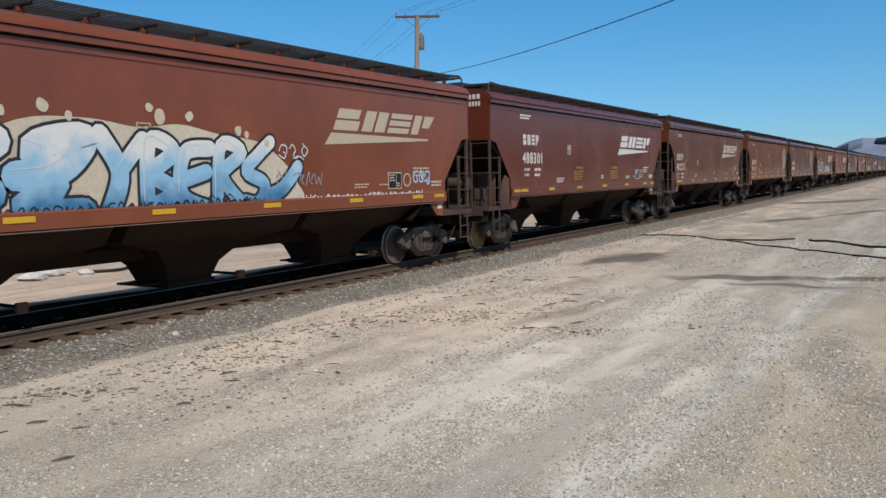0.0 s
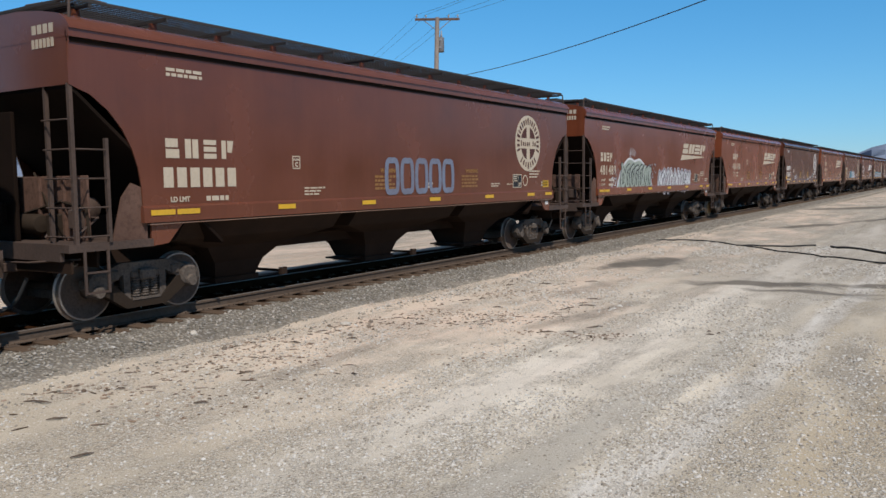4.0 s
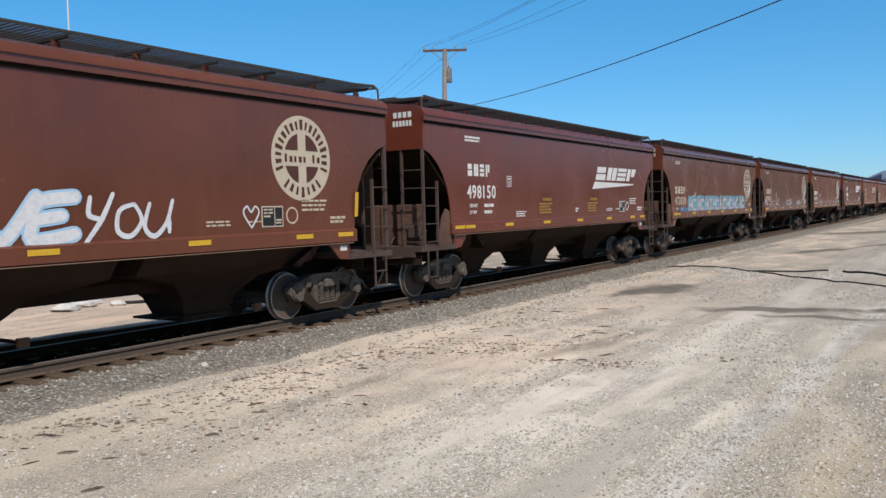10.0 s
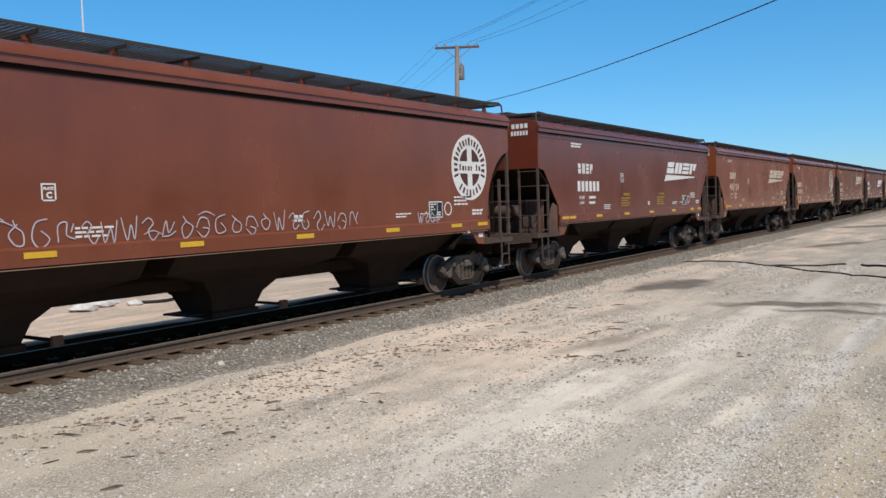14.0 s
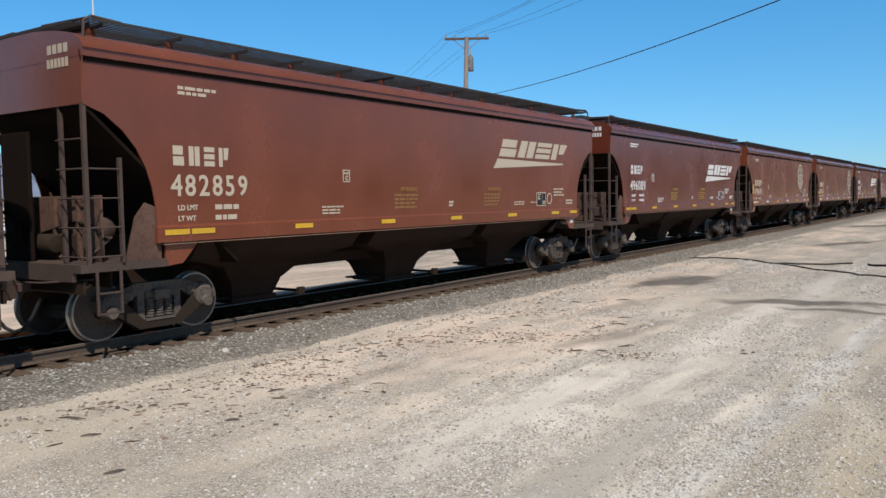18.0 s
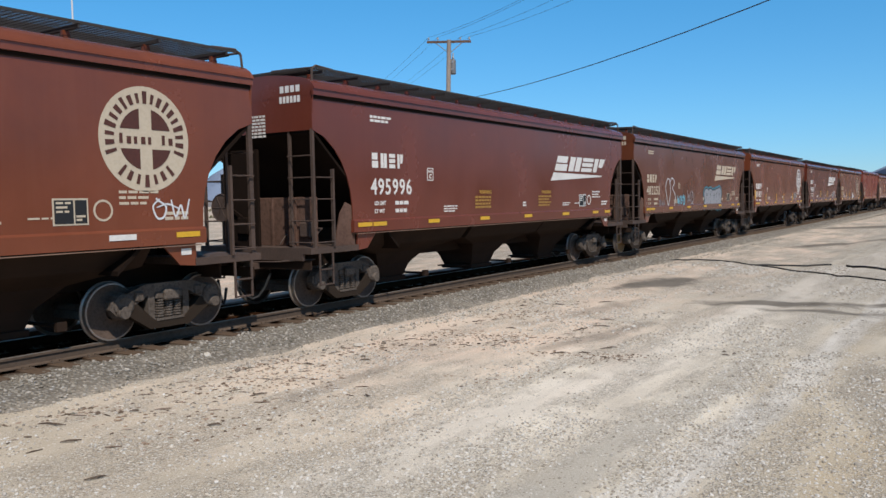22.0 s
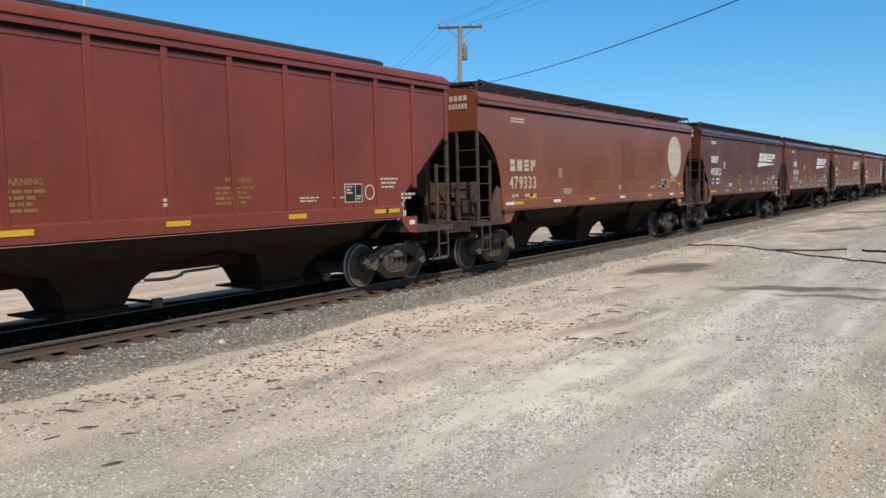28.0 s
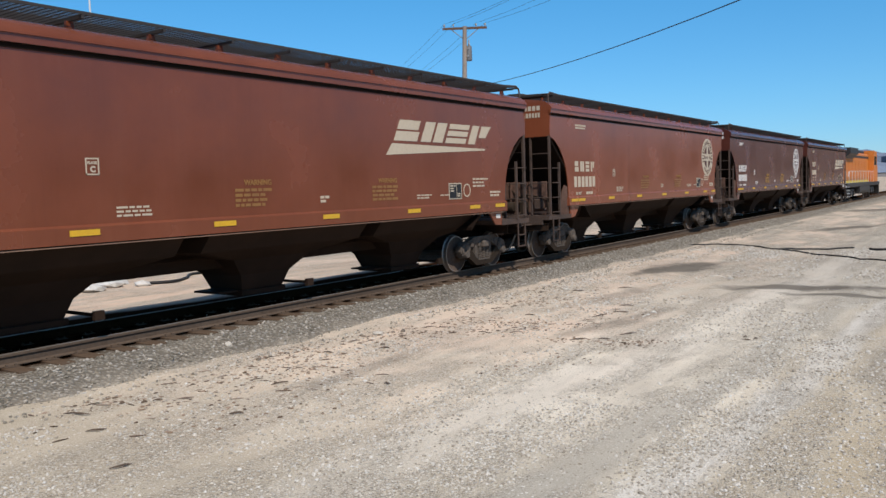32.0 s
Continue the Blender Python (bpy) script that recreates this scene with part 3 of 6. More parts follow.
def text_mesh(s, height, bold=0.0, width=1.0):
    key = (s, height, bold, width)
    if key not in _texts:
        cu = bpy.data.curves.new("lettering", "FONT")
        cu.body, cu.size, cu.offset, cu.resolution_u = s, height / 0.70, bold, 3
        cu.extrude = 0.002
        ob = bpy.data.objects.new("lettering", cu)
        me = bpy.data.meshes.new_from_object(ob)
        bpy.data.objects.remove(ob)
        xs = [v.co.x for v in me.vertices] or [0]
        lo = min(xs)
        for v in me.vertices:
            v.co = ((v.co.x - lo) * width, -v.co.z, v.co.y)
        me.update()
        _texts[key] = me
    return _texts[key].copy()


def lettering(car, s, x, z, height, material, bold=0.0, width=1.0, name="lettering", label="", y=None):
    me = text_mesh(s, height, bold, width)
    me.materials.clear()
    me.materials.append(material)
    return part(name, me, None, car, label, at=(x, -HALF - 0.006 if y is None else y, z))


def plate(car, name, rects, material, label="", off=0.006, y=None):
    """Flat painted marks: rectangles (x0, x1, z0, z1) or polygons on the camera's side of the car."""
    m = MB()
    yy = -HALF - off if y is None else y
    for r in rects:
        if len(r) == 4 and not isinstance(r[0], tuple):
            x0, x1, z0, z1 = r
            r = [(x0, z0), (x1, z0), (x1, z1), (x0, z1)]
        m.loft([[(x, yy, z) for x, z in r], [(x, yy + 0.004, z) for x, z in r]])
    return part(name, m, material, car, label)


def spline(pts, closed=False, n=6):
    out, k = [], len(pts)
    rng = range(k) if closed else range(k - 1)
    for i in rng:
        p = [Vector((*(pts[j % k] if closed else pts[min(max(j, 0), k - 1)]), 0)) for j in (i - 1, i, i + 1, i + 2)]
        for u in range(n):
            t = u / n
            q = 0.5 * ((2 * p[1]) + (p[2] - p[0]) * t + (2 * p[0] - 5 * p[1] + 4 * p[2] - p[3]) * t * t + (3 * p[1] - p[0] - 3 * p[2] + p[3]) * t ** 3)
            out.append((q.x, q.y))
    if not closed:
        out.append(tuple(pts[-1]))
    return out


def ribbon(m, pts, w, y, closed=False, taper=0.0):
    """A painted stroke with round ends along a smooth line of (x, z)."""
    line = spline(pts, closed)
    k = len(line)
    rise = lambda i: y - 0.0004 * i / k
    left, right = [], []
    for i, (x, z) in enumerate(line):
        a = line[(i - 1) % k] if closed else line[max(i - 1, 0)]
        b = line[(i + 1) % k] if closed else line[min(i + 1, k - 1)]
        dx, dz = b[0] - a[0], b[1] - a[1]
        d = math.hypot(dx, dz) or 1
        h = w / 2 * (1 - taper * abs(2 * i / (k - 1) - 1)) if not closed else w / 2
        left.append((x - dz / d * h, rise(i), z + dx / d * h))
        right.append((x + dz / d * h, rise(i), z - dx / d * h))
    faces = []
    n = k if closed else k - 1
    for i in range(n):
        j = (i + 1) % k
        faces.append((i, j, k + j, k + i))
    m.add(left + right, faces)
    if not closed:
        for c, first in ((line[0], True), (line[-1], False)):
            h = w / 2 * (1 - taper)
            ring = [(c[0] + h * math.cos(q * math.pi / 5), y + 0.0003, c[1] + h * math.sin(q * math.pi / 5)) for q in range(10)]
            m.add(ring, [tuple(range(10))])


def blob(m, pts, y):
    line = spline(pts, True, 5)
    m.add([(x, y, z) for x, z in line], [tuple(range(len(line)))])


STROKES = [  # loose hooks, waves and loops in a unit box
    [[(0.1, 0.2), (0.3, 0.95), (0.55, 0.35), (0.9, 0.85)], [(0.2, 0.1), (0.6, 0.15), (0.9, 0.4)]],
    [[(0.85, 0.95), (0.25, 0.8), (0.1, 0.35), (0.45, 0.05), (0.8, 0.3), (0.55, 0.6)]],
    [[(0.05, 0.1), (0.2, 0.75), (0.5, 0.95), (0.6, 0.45), (0.95, 0.15)], [(0.75, 0.5), (0.95, 0.9)]],
    [[(0.1, 0.7), (0.45, 1.0), (0.75, 0.7), (0.4, 0.35), (0.7, 0.0), (1.0, 0.25)]],
    [[(0.0, 0.95), (0.25, 0.15), (0.5, 0.7), (0.7, 0.1), (0.98, 0.98)]],
    [[(0.5, 0.85), (0.15, 0.55), (0.35, 0.12), (0.75, 0.2), (0.85, 0.6), (0.5, 0.85), (0.3, 1.0)]],
    [[(0.05, 0.45), (0.3, 0.9), (0.8, 0.8), (0.95, 0.45)], [(0.1, 0.25), (0.5, 0.0), (0.85, 0.3), (0.5, 0.45)]],
]
H_STROKES = [[(0.08, 0.08), (0.12, 0.95)], [(0.46, 0.05), (0.42, 0.92)], [(0.1, 0.5), (0.44, 0.52)], [(0.95, 0.85), (0.68, 0.88), (0.58, 0.5), (0.7, 0.1), (0.97, 0.22)]]


def piece(car, x0, x1, z0, z1, forms, seed, fill, outline, halo=None, shine=None, weight=0.2, lean=0.0, label=""):
    """A sprayed piece: fat rounded strokes with outline, halo and shine, as layers of paint on the side sheet."""
    rnd = random.Random(seed)
    n = len(forms) if isinstance(forms, list) else forms
    edge = 0.1 if z1 - z0 > 0.9 else 0.07
    cell = (x1 - x0) / n
    layers = {"halo": MB(), "outline": MB(), "fill": MB(), "shine": MB()}
    c = 0
    h = z1 - z0
    for i in range(n):
        strokes = forms[i] if isinstance(forms, list) else rnd.choice(STROKES)
        for st in strokes:
            pts = []
            for u, v in st:
                u, v = u + rnd.uniform(-0.04, 0.04), v + rnd.uniform(-0.04, 0.04)
                pts.append((x0 + cell * (i + u) + lean * v * h, z0 + h * (0.06 + 0.88 * v)))
            w = weight * min(cell, h) * rnd.uniform(0.9, 1.12)
            e = 0.0005 * c
            c += 1
            if halo:
                ribbon(layers["halo"], pts, w + edge + 0.13, -HALF - 0.006 - e)
            ribbon(layers["outline"], pts, w + edge, -HALF - 0.010 - e)
            ribbon(layers["fill"], pts, w, -HALF - 0.013 - e)
            if shine and rnd.random() < 0.75:
                ribbon(layers["shine"], [(x - w * 0.22, z + w * 0.2) for x, z in pts[:3]], 0.025, -HALF - 0.016 - e, taper=0.6)
    for k, mt in (("halo", halo), ("outline", outline), ("fill", fill), ("shine", shine)):
        if mt and layers[k].v:
            tagged(part("graffiti_" + k, layers[k], mt, car, label if k == "fill" else ""), kind="stuff")


def bubbles(car, forms, fill, outline, halo, label):
    """Overlapping rounded letters: forms of (x, z, half width, half height, waist), each with outline and halo."""
    layers = [(halo, 0.13, 0.006, "halo"), (outline, 0.05, 0.009, "outline"), (fill, 0.0, 0.012, "fill")]
    for mt, grow, off, name in layers:
        m = MB()
        for i, (x, z, hw, hh, waist) in enumerate(forms):
            w, h = hw + grow, hh + grow
            ring = [(0.0, h), (w * 0.75, h * 0.82), (w, h * 0.35), (w * waist, -h * 0.2), (w * 1.02, -h * 0.6), (w * 0.8, -h), (0.0, -h * 0.93),
                    (-w * 0.8, -h), (-w * 1.02, -h * 0.6), (-w * waist, -h * 0.2), (-w, h * 0.35), (-w * 0.75, h * 0.82)]
            blob(m, [(x + a, z + b) for a, b in ring], -HALF - off - 0.0012 * i)
        tagged(part("graffiti_" + name, m, mt, car, label if name == "fill" else ""), kind="stuff")
    m = MB()
    for i, (x, z, hw, hh, waist) in enumerate(forms):
        y = -HALF - 0.014 - 0.0012 * i
        ribbon(m, [(x - hw * 0.35, z + hh * 0.5), (x, z + hh * 0.3), (x + hw * 0.4, z + hh * 0.55)], 0.04, y, taper=0.5)
        ribbon(m, [(x, z + hh * 0.7), (x + 0.02, z + hh * 0.2), (x - 0.03, z - hh * 0.15)], 0.035, y - 0.0005, taper=0.5)
        ribbon(m, [(x, z - hh * 0.5), (x + 0.02, z - hh * 0.9)], 0.04, y, taper=0.4)
    tagged(part("graffiti_line", m, outline, car), kind="stuff")


def scribble(car, x0, x1, z0, z1, n, seed, material, w=0.035, label="thin sprayed tag"):
    """A row of loose looping strokes with a few dashes."""
    rnd = random.Random(seed)
    m = MB()
    n = max(2, int(round((x1 - x0) / (0.8 * (z1 - z0)))))
    cell = (x1 - x0) / n
    for i in range(n):
        low, high = z0 + rnd.uniform(0, 0.15) * (z1 - z0), z1 - rnd.uniform(0, 0.2) * (z1 - z0)
        for j, st in enumerate(rnd.choice(STROKES)):
            pts = [(x0 + cell * (i + 0.05 + 0.85 * u + rnd.uniform(-0.07, 0.07)), low + (high - low) * (v + rnd.uniform(-0.07, 0.07))) for u, v in st]
            ribbon(m, pts, w, -HALF - 0.012 - 0.0006 * i - 0.0003 * j, taper=0.25)
    for k in range(max(1, n // 4)):
        x, z = rnd.uniform(x0, x1 - cell), rnd.uniform(z0, z1)
        ribbon(m, [(x, z), (x + cell * 0.5, z + 0.05), (x + cell, z - 0.02)], w * 0.8, -HALF - 0.017 - 0.0004 * k, taper=0.4)
    part("graffiti_tag", m, material, car, label)


def dots(car, spots, material, seed=1):
    rnd = random.Random(seed)
    for i, (x, z, r) in enumerate(spots):
        m = MB()
        blob(m, [(x + r * math.cos(a) * rnd.uniform(0.75, 1.2), z + r * 1.15 * math.sin(a) * rnd.uniform(0.75, 1.2)) for a in (0, 1.05, 2.1, 3.14, 4.2, 5.25)], -HALF - 0.013 - 0.0003 * i)
        part("graffiti_dot", m, material, car)


BLOCKS = [  # plain cut blocks of the owner's mark in a unit box
    [[(0.0, 0.0), (0.92, 0.0), (0.92, 0.46), (0.0, 0.46)], [(0.0, 0.55), (0.84, 0.55), (0.84, 1.0), (0.0, 1.0)]],
    [[(0.0, 0.0), (0.42, 0.0), (0.42, 1.0), (0.0, 1.0)], [(0.52, 0.0), (0.94, 0.0), (0.94, 1.0), (0.52, 1.0)]],
    [[(0.0, 0.0), (0.94, 0.0), (0.94, 0.27), (0.0, 0.27)], [(0.0, 0.37), (0.94, 0.37), (0.94, 0.64), (0.0, 0.64)], [(0.0, 0.74), (0.94, 0.74), (0.94, 1.0), (0.0, 1.0)]],
    [[(0.0, 0.0), (0.34, 0.0), (0.34, 1.0), (0.0, 1.0)], [(0.46, 0.36), (0.8, 0.36), (0.94, 1.0), (0.46, 1.0)]]]


def swoosh_emblem(car, kind, white, shift=0.0):
    """The owner's mark as plain slanted shapes over a long wedge."""
    mt = M_WHITE if white else M_CREAM
    back, drop = {"long": (6.05, 0.0), "compact": (5.47, 0.2)}.get(kind, (5.95, 0.04))
    x0 = KINDS[kind][0] - back + shift
    lo, hi, sl, w = 3.17 - drop, 3.62 - drop, 0.24, 0.90
    for i in range(4):
        a = x0 + 0.28 + i * 0.965
        at = lambda u, v: (a + u * w + v * sl, lo + v * (hi - lo))
        label = "slanted white block" if white else "slanted faded cream block"
        plate(car, "emblem_block", [[at(u, v) for u, v in poly] for poly in BLOCKS[i]], mt, label)
    plate(car, "emblem_wedge", [[(x0, 2.86 - drop), (x0 + 3.95, 3.03 - drop), (x0 + 3.96, 3.07 - drop), (x0 + 0.22, 3.11 - drop)]], mt)


def circle_emblem(car, B, white, shift=0.0, cz=3.14, patched=False, bleached=False):
    """A round emblem: a pale disc with a cross between dark quarters, small marks round the rim and a band across."""
    mt = M_WHITE if white else M_CREAM
    dark_paint = M_EMBLEM if not bleached else M_BLEACHED
    cx, r = B - 1.86 - shift, 0.80
    at = lambda q, a: (cx + q * math.cos(a), cz + q * math.sin(a))
    plate(car, "emblem", [[at(r, 2 * math.pi * k / 48) for k in range(48)]], mt, "pale round emblem")
    if patched:
        arc = [at(0.79, radians(-78 + 8.5 * k)) for k in range(10)] + [at(0.5, radians(-2 - 8 * k)) for k in range(10)]
        plate(car, "emblem_patch", [arc], M_WHITE, "cleaner white patch", off=0.008)
    for sx in (-1, 1):
        for sz in (-1, 1):
            a0, a1 = math.asin(0.15 / 0.47), math.acos(0.11 / 0.47)
            pts = [(cx + sx * 0.47 * math.cos(a0 + (a1 - a0) * k / 7), cz + sz * 0.47 * math.sin(a0 + (a1 - a0) * k / 7)) for k in range(8)]
            plate(car, "emblem_field", [pts + [(cx + sx * 0.11, cz + sz * 0.15)]], dark_paint, off=0.012)
    marks = []
    for lo, hi, n in ((-18, 198, 19), (228, 312, 7)):
        for k in range(n):
            a = radians(lo + (hi - lo) * k / (n - 1))
            d, e = (0.55, 0.70) if k % 3 else (0.54, 0.73)
            w = 0.058 if k % 2 else 0.042
            marks.append([at(q, a + v * w) for q, v in ((d, -1), (e, -1), (e, 1), (d, 1))])
    tagged(plate(car, "emblem_mark", marks, dark_paint, off=0.0122), kind="stuff")
    band = [(cx - 0.46 + 0.125 * k, cx - 0.46 + 0.125 * k + (0.075 if k % 2 else 0.055), cz - 0.075, cz + (0.075 if k in (0, 6) else 0.035)) for k in range(8) if k != 5]
    tagged(plate(car, "emblem_band", band, dark_paint, off=0.0124), kind="stuff")


M_BLEACHED = worn("emblem_bleached", (0.62, 0.55, 0.46), 0.6, other=(0.5, 0.42, 0.34), bump=0.02)
M_EMBLEM = worn("emblem_brown", (0.09, 0.03, 0.022), 0.6, other=(0.06, 0.025, 0.02), bump=0.02)


def bars(x, z, w, n, h=0.035, gap=0.075, rnd=random.Random(5)):
    """Small unreadable writing: rows of short bars."""
    out = []
    for k in range(n):
        u = x
        end = x + w * (1 if k == 0 else rnd.uniform(0.75, 1.0))
        while u < end - 0.05:
            ww = rnd.uniform(0.07, 0.2)
            out.append((u, min(u + ww, end), z - k * gap - h, z - k * gap))
            u += ww + 0.03
    return out


def stencils(car, kind, number, white, seed, emblem, reflect="yellow", warned=True, place=None):
    """The usual painted data of a car's side."""
    B = KINDS[kind][0]
    rnd = random.Random(seed)
    mt = M_WHITE if white else M_CREAM
    low = kind == "long"
    nx, nz, wide = (1.55, 2.38, 1.55) if low and emblem == "circle" else (1.42, 2.56, 1.57) if low else (1.75, 2.64, 1.48) if kind == "compact" else (2.62, 2.78, 1.68)
    if kind == "ribbed":
        nx, nz, wide = 1.6, 2.3, 1.5
    if place:
        nx, nz, wide = place
    # owner's initials as plain slotted blocks, then the number
    serif = emblem == "circle"
    pitch = 0.385 if serif else 0.30
    for k in range(4):
        x = nx + 0.06 + k * pitch
        w = pitch * 0.74
        z0 = nz + (0.13 if low else 0.22)
        plate(car, "owner_mark", [[(x + u * w, z0 + 0.31 * v) for u, v in poly] for poly in BLOCKS[k]], mt)
    step = (wide - 0.22) / 5
    for k in range(6):
        if number:
            lettering(car, number[k], nx + k * step + (0.05 if number[k] == "1" else 0), nz - 0.34, 0.33, mt, 0.008, 0.92, "digit")
        else:
            plate(car, "digit", [(nx + k * step, nx + k * step + 0.19, nz - 0.34, nz - 0.02)], mt)
    zz = nz - 0.52
    lettering(car, "LD LMT", nx + 0.12, zz - 0.05, 0.08, mt, 0.004)
    lettering(car, "LT WT", nx + 0.12, zz - 0.22, 0.08, mt, 0.004)
    tagged(plate(car, "weight_figure", bars(nx + 0.85, zz + 0.03, 0.5, 1, 0.08) + bars(nx + 0.85, zz - 0.14, 0.45, 1, 0.08), mt), kind="stuff")
    # clearance box near mid-length
    q = {"short": 0.8, "compact": 0.75, "long": 0.62}.get(kind, 0.8)
    bx = nx + (2.1 if kind == "compact" or nx < 1.7 and kind == "short" else 3.53 if kind == "short" else 4.0 if number.startswith("482") else 2.95)
    bz = nz - (0.03 if serif or not low else 0.1)
    fr = 0.02
    tagged(plate(car, "clearance_box", [(bx, bx + 0.34 * q, bz, bz + fr), (bx, bx + 0.34 * q, bz + 0.36 * q, bz + 0.36 * q + fr), (bx, bx + fr, bz, bz + 0.36 * q), (bx + 0.34 * q - fr, bx + 0.34 * q, bz, bz + 0.36 * q)], mt), kind="stuff")
    lettering(car, "PLATE", bx + 0.05 * q, bz + 0.25 * q, 0.06 * q, mt, 0.003)
    lettering(car, "C", bx + 0.11 * q, bz + 0.07 * q, 0.13 * q, mt, 0.006)
    # warning panels in yellow
    for wx in () if not warned else ((B * 0.37, B * 0.59) if kind != "long" else (B * 0.41, B * 0.62)):
        lettering(car, "WARNING", wx + 0.2, 2.28, 0.09, M_DECAL_Y if white else M_DECAL_OLD, 0.004)
        tagged(plate(car, "warning_text", bars(wx, 2.22, 0.85, 4, 0.05, 0.085, rnd), M_DECAL_Y if white else M_DECAL_OLD), kind="stuff")
    # data plates and small stencils
    rows = bars(0.9 + nx * 0.5, 3.93, 0.75, 2, 0.05, 0.08, rnd) + bars(B * 0.28, 2.0, 0.6, 3, 0.03, 0.06, rnd) + bars(B * 0.53, 2.05, 0.24, 2, 0.05, 0.075, rnd)
    rows += bars(B - 5.0, 2.0, 0.55, 2, 0.03, 0.06, rnd) + bars(B - 4.1, 1.98, 0.75, 1, 0.025, 0.06, rnd) + bars(B - 2.7, 2.35, 0.7, 3, 0.04, 0.085, rnd)
    rows += bars(B - 1.9, 2.02, 0.5, 2, 0.05, 0.08, rnd)
    tagged(plate(car, "small_stencil", rows, mt), kind="stuff")
    px = B - 3.75
    plate(car, "repair_stencil", [(px, px + 0.54, 1.86, 2.24)], mt, off=0.007)
    plate(car, "repair_stencil_field", [(px + 0.025, px + 0.31, 1.885, 2.215)], M_BLACK, off=0.0125)
    plate(car, "repair_stencil_field", [(px + 0.335, px + 0.515, 1.885, 2.215)], M_BLACK, off=0.0125)
    tagged(plate(car, "repair_text", bars(px + 0.05, 2.19, 0.22, 3, 0.03, 0.06, rnd) + bars(px + 0.35, 2.0, 0.14, 2, 0.03, 0.05, rnd), mt, off=0.0165), kind="stuff")
    ring = []
    for k in range(16):
        a, b = 2 * math.pi * k / 16, 2 * math.pi * (k + 1) / 16
        ring.append([(px + 0.78 + q * math.cos(c), 2.06 + q * math.sin(c)) for q, c in ((0.13, a), (0.16, a), (0.16, b), (0.13, b))])
    tagged(plate(car, "inspection_ring", ring, mt), kind="stuff")
    plate(car, "placard", [(B - 1.6, B - 1.4, 1.32, 1.42)], M_WHITE, "small white placard", y=-HALF + 0.012)
    # reflectors along the sill
    xs = [cut0 for cut0 in (CUT[KINDS[kind][2]][0][0] + 0.12,)]
    xs += [CUT[KINDS[kind][2]][0][0] + 0.62] + [B * f for f in (0.235, 0.38, 0.53, 0.685, 0.83)] + [B - CUT[KINDS[kind][2]][0][0] - 0.6]
    for i, x in enumerate(xs):
        plate(car, "reflector", [(x, x + 0.46, 1.61, 1.695)], M_YELLOW if reflect == "yellow" or i % 2 else M_WHITE, off=0.056)
    # initials and number on the end, with a notice on the cars with high-cut ends
    for zz in (4.27, 4.07):
        m = MB()
        for k in range(4 if zz > 4.2 else 6):
            y = -1.28 + (0.14 if zz > 4.2 else 0.095) * k
            m.box(-0.004, 0.002, y, y + (0.1 if zz > 4.2 else 0.065), zz, zz + 0.13)
        tagged(part("end_stencil", m, mt, car), kind="stuff")
    if kind in ("short", "compact"):
        m = MB()
        for k in range(7):
            y = -0.33
            while y < 0.16 - 0.06 * (k % 3):
                w = rnd.uniform(0.05, 0.13)
                m.box(-0.004, 0.002, y, y + w, 3.84 - 0.066 * k, 3.88 - 0.066 * k)
                y += w + 0.025
        tagged(part("end_notice", m, mt, car), kind="stuff")


def top_end(kind):
    return CUT[KINDS[kind][2]][-1][1]

# ---- ground ----
def smooth(a, b, x):
    t = min(1, max(0, (x - a) / (b - a)))
    return t * t * (3 - 2 * t)


def ground_z(x, y):
    """Height of the yard: nearly level, rising a little to the track's bed, with ruts and dips."""
    z = GROUND + 0.17 * smooth(5.5, 10.0, y) * (1 - smooth(40, 120, x)) * (1 - smooth(15, 19, y))
    near = 1 - smooth(40, 160, math.hypot(x, y))
    z += near * (0.035 * noise.noise((x * 0.35, y * 0.8, 0)) + 0.018 * noise.noise((x * 1.4, y * 2.2, 3)))
    for c in (2.2, 3.9, 5.4):
        z -= near * 0.03 * math.exp(-((y - c - 0.25 * math.sin(x * 0.16)) / 0.28) ** 2)
    return z


def spread(a, b, step, far, grow=1.22):
    out = list(np.arange(a, b + step / 2, step))
    s, lo, hi = step, a, b
    while lo > -far or hi < far:
        s *= grow
        lo, hi = lo - s, hi + s
        out = [lo] + out + [hi]
    return out


# stains, plus shadows of things out of view painted as dark ellipses
STAINS_AND_SHADOWS = [(23.8, 7.8, 2.3, 0.75, -14, 0.95), (22.6, 8.2, 1.2, 0.4, -10, 0.9), (20.9, 4.0, 1.9, 0.55, -75, 0.9), (21.9, 0.6, 2.6, 0.5, -72, 0.9), (19.9, 2.9, 1.5, 0.3, -85, 0.8),
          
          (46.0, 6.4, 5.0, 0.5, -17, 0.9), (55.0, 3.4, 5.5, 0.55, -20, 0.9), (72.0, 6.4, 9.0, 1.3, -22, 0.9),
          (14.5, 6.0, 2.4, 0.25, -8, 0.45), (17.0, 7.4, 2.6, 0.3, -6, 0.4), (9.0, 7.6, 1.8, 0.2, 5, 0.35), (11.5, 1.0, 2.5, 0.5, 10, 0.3)]


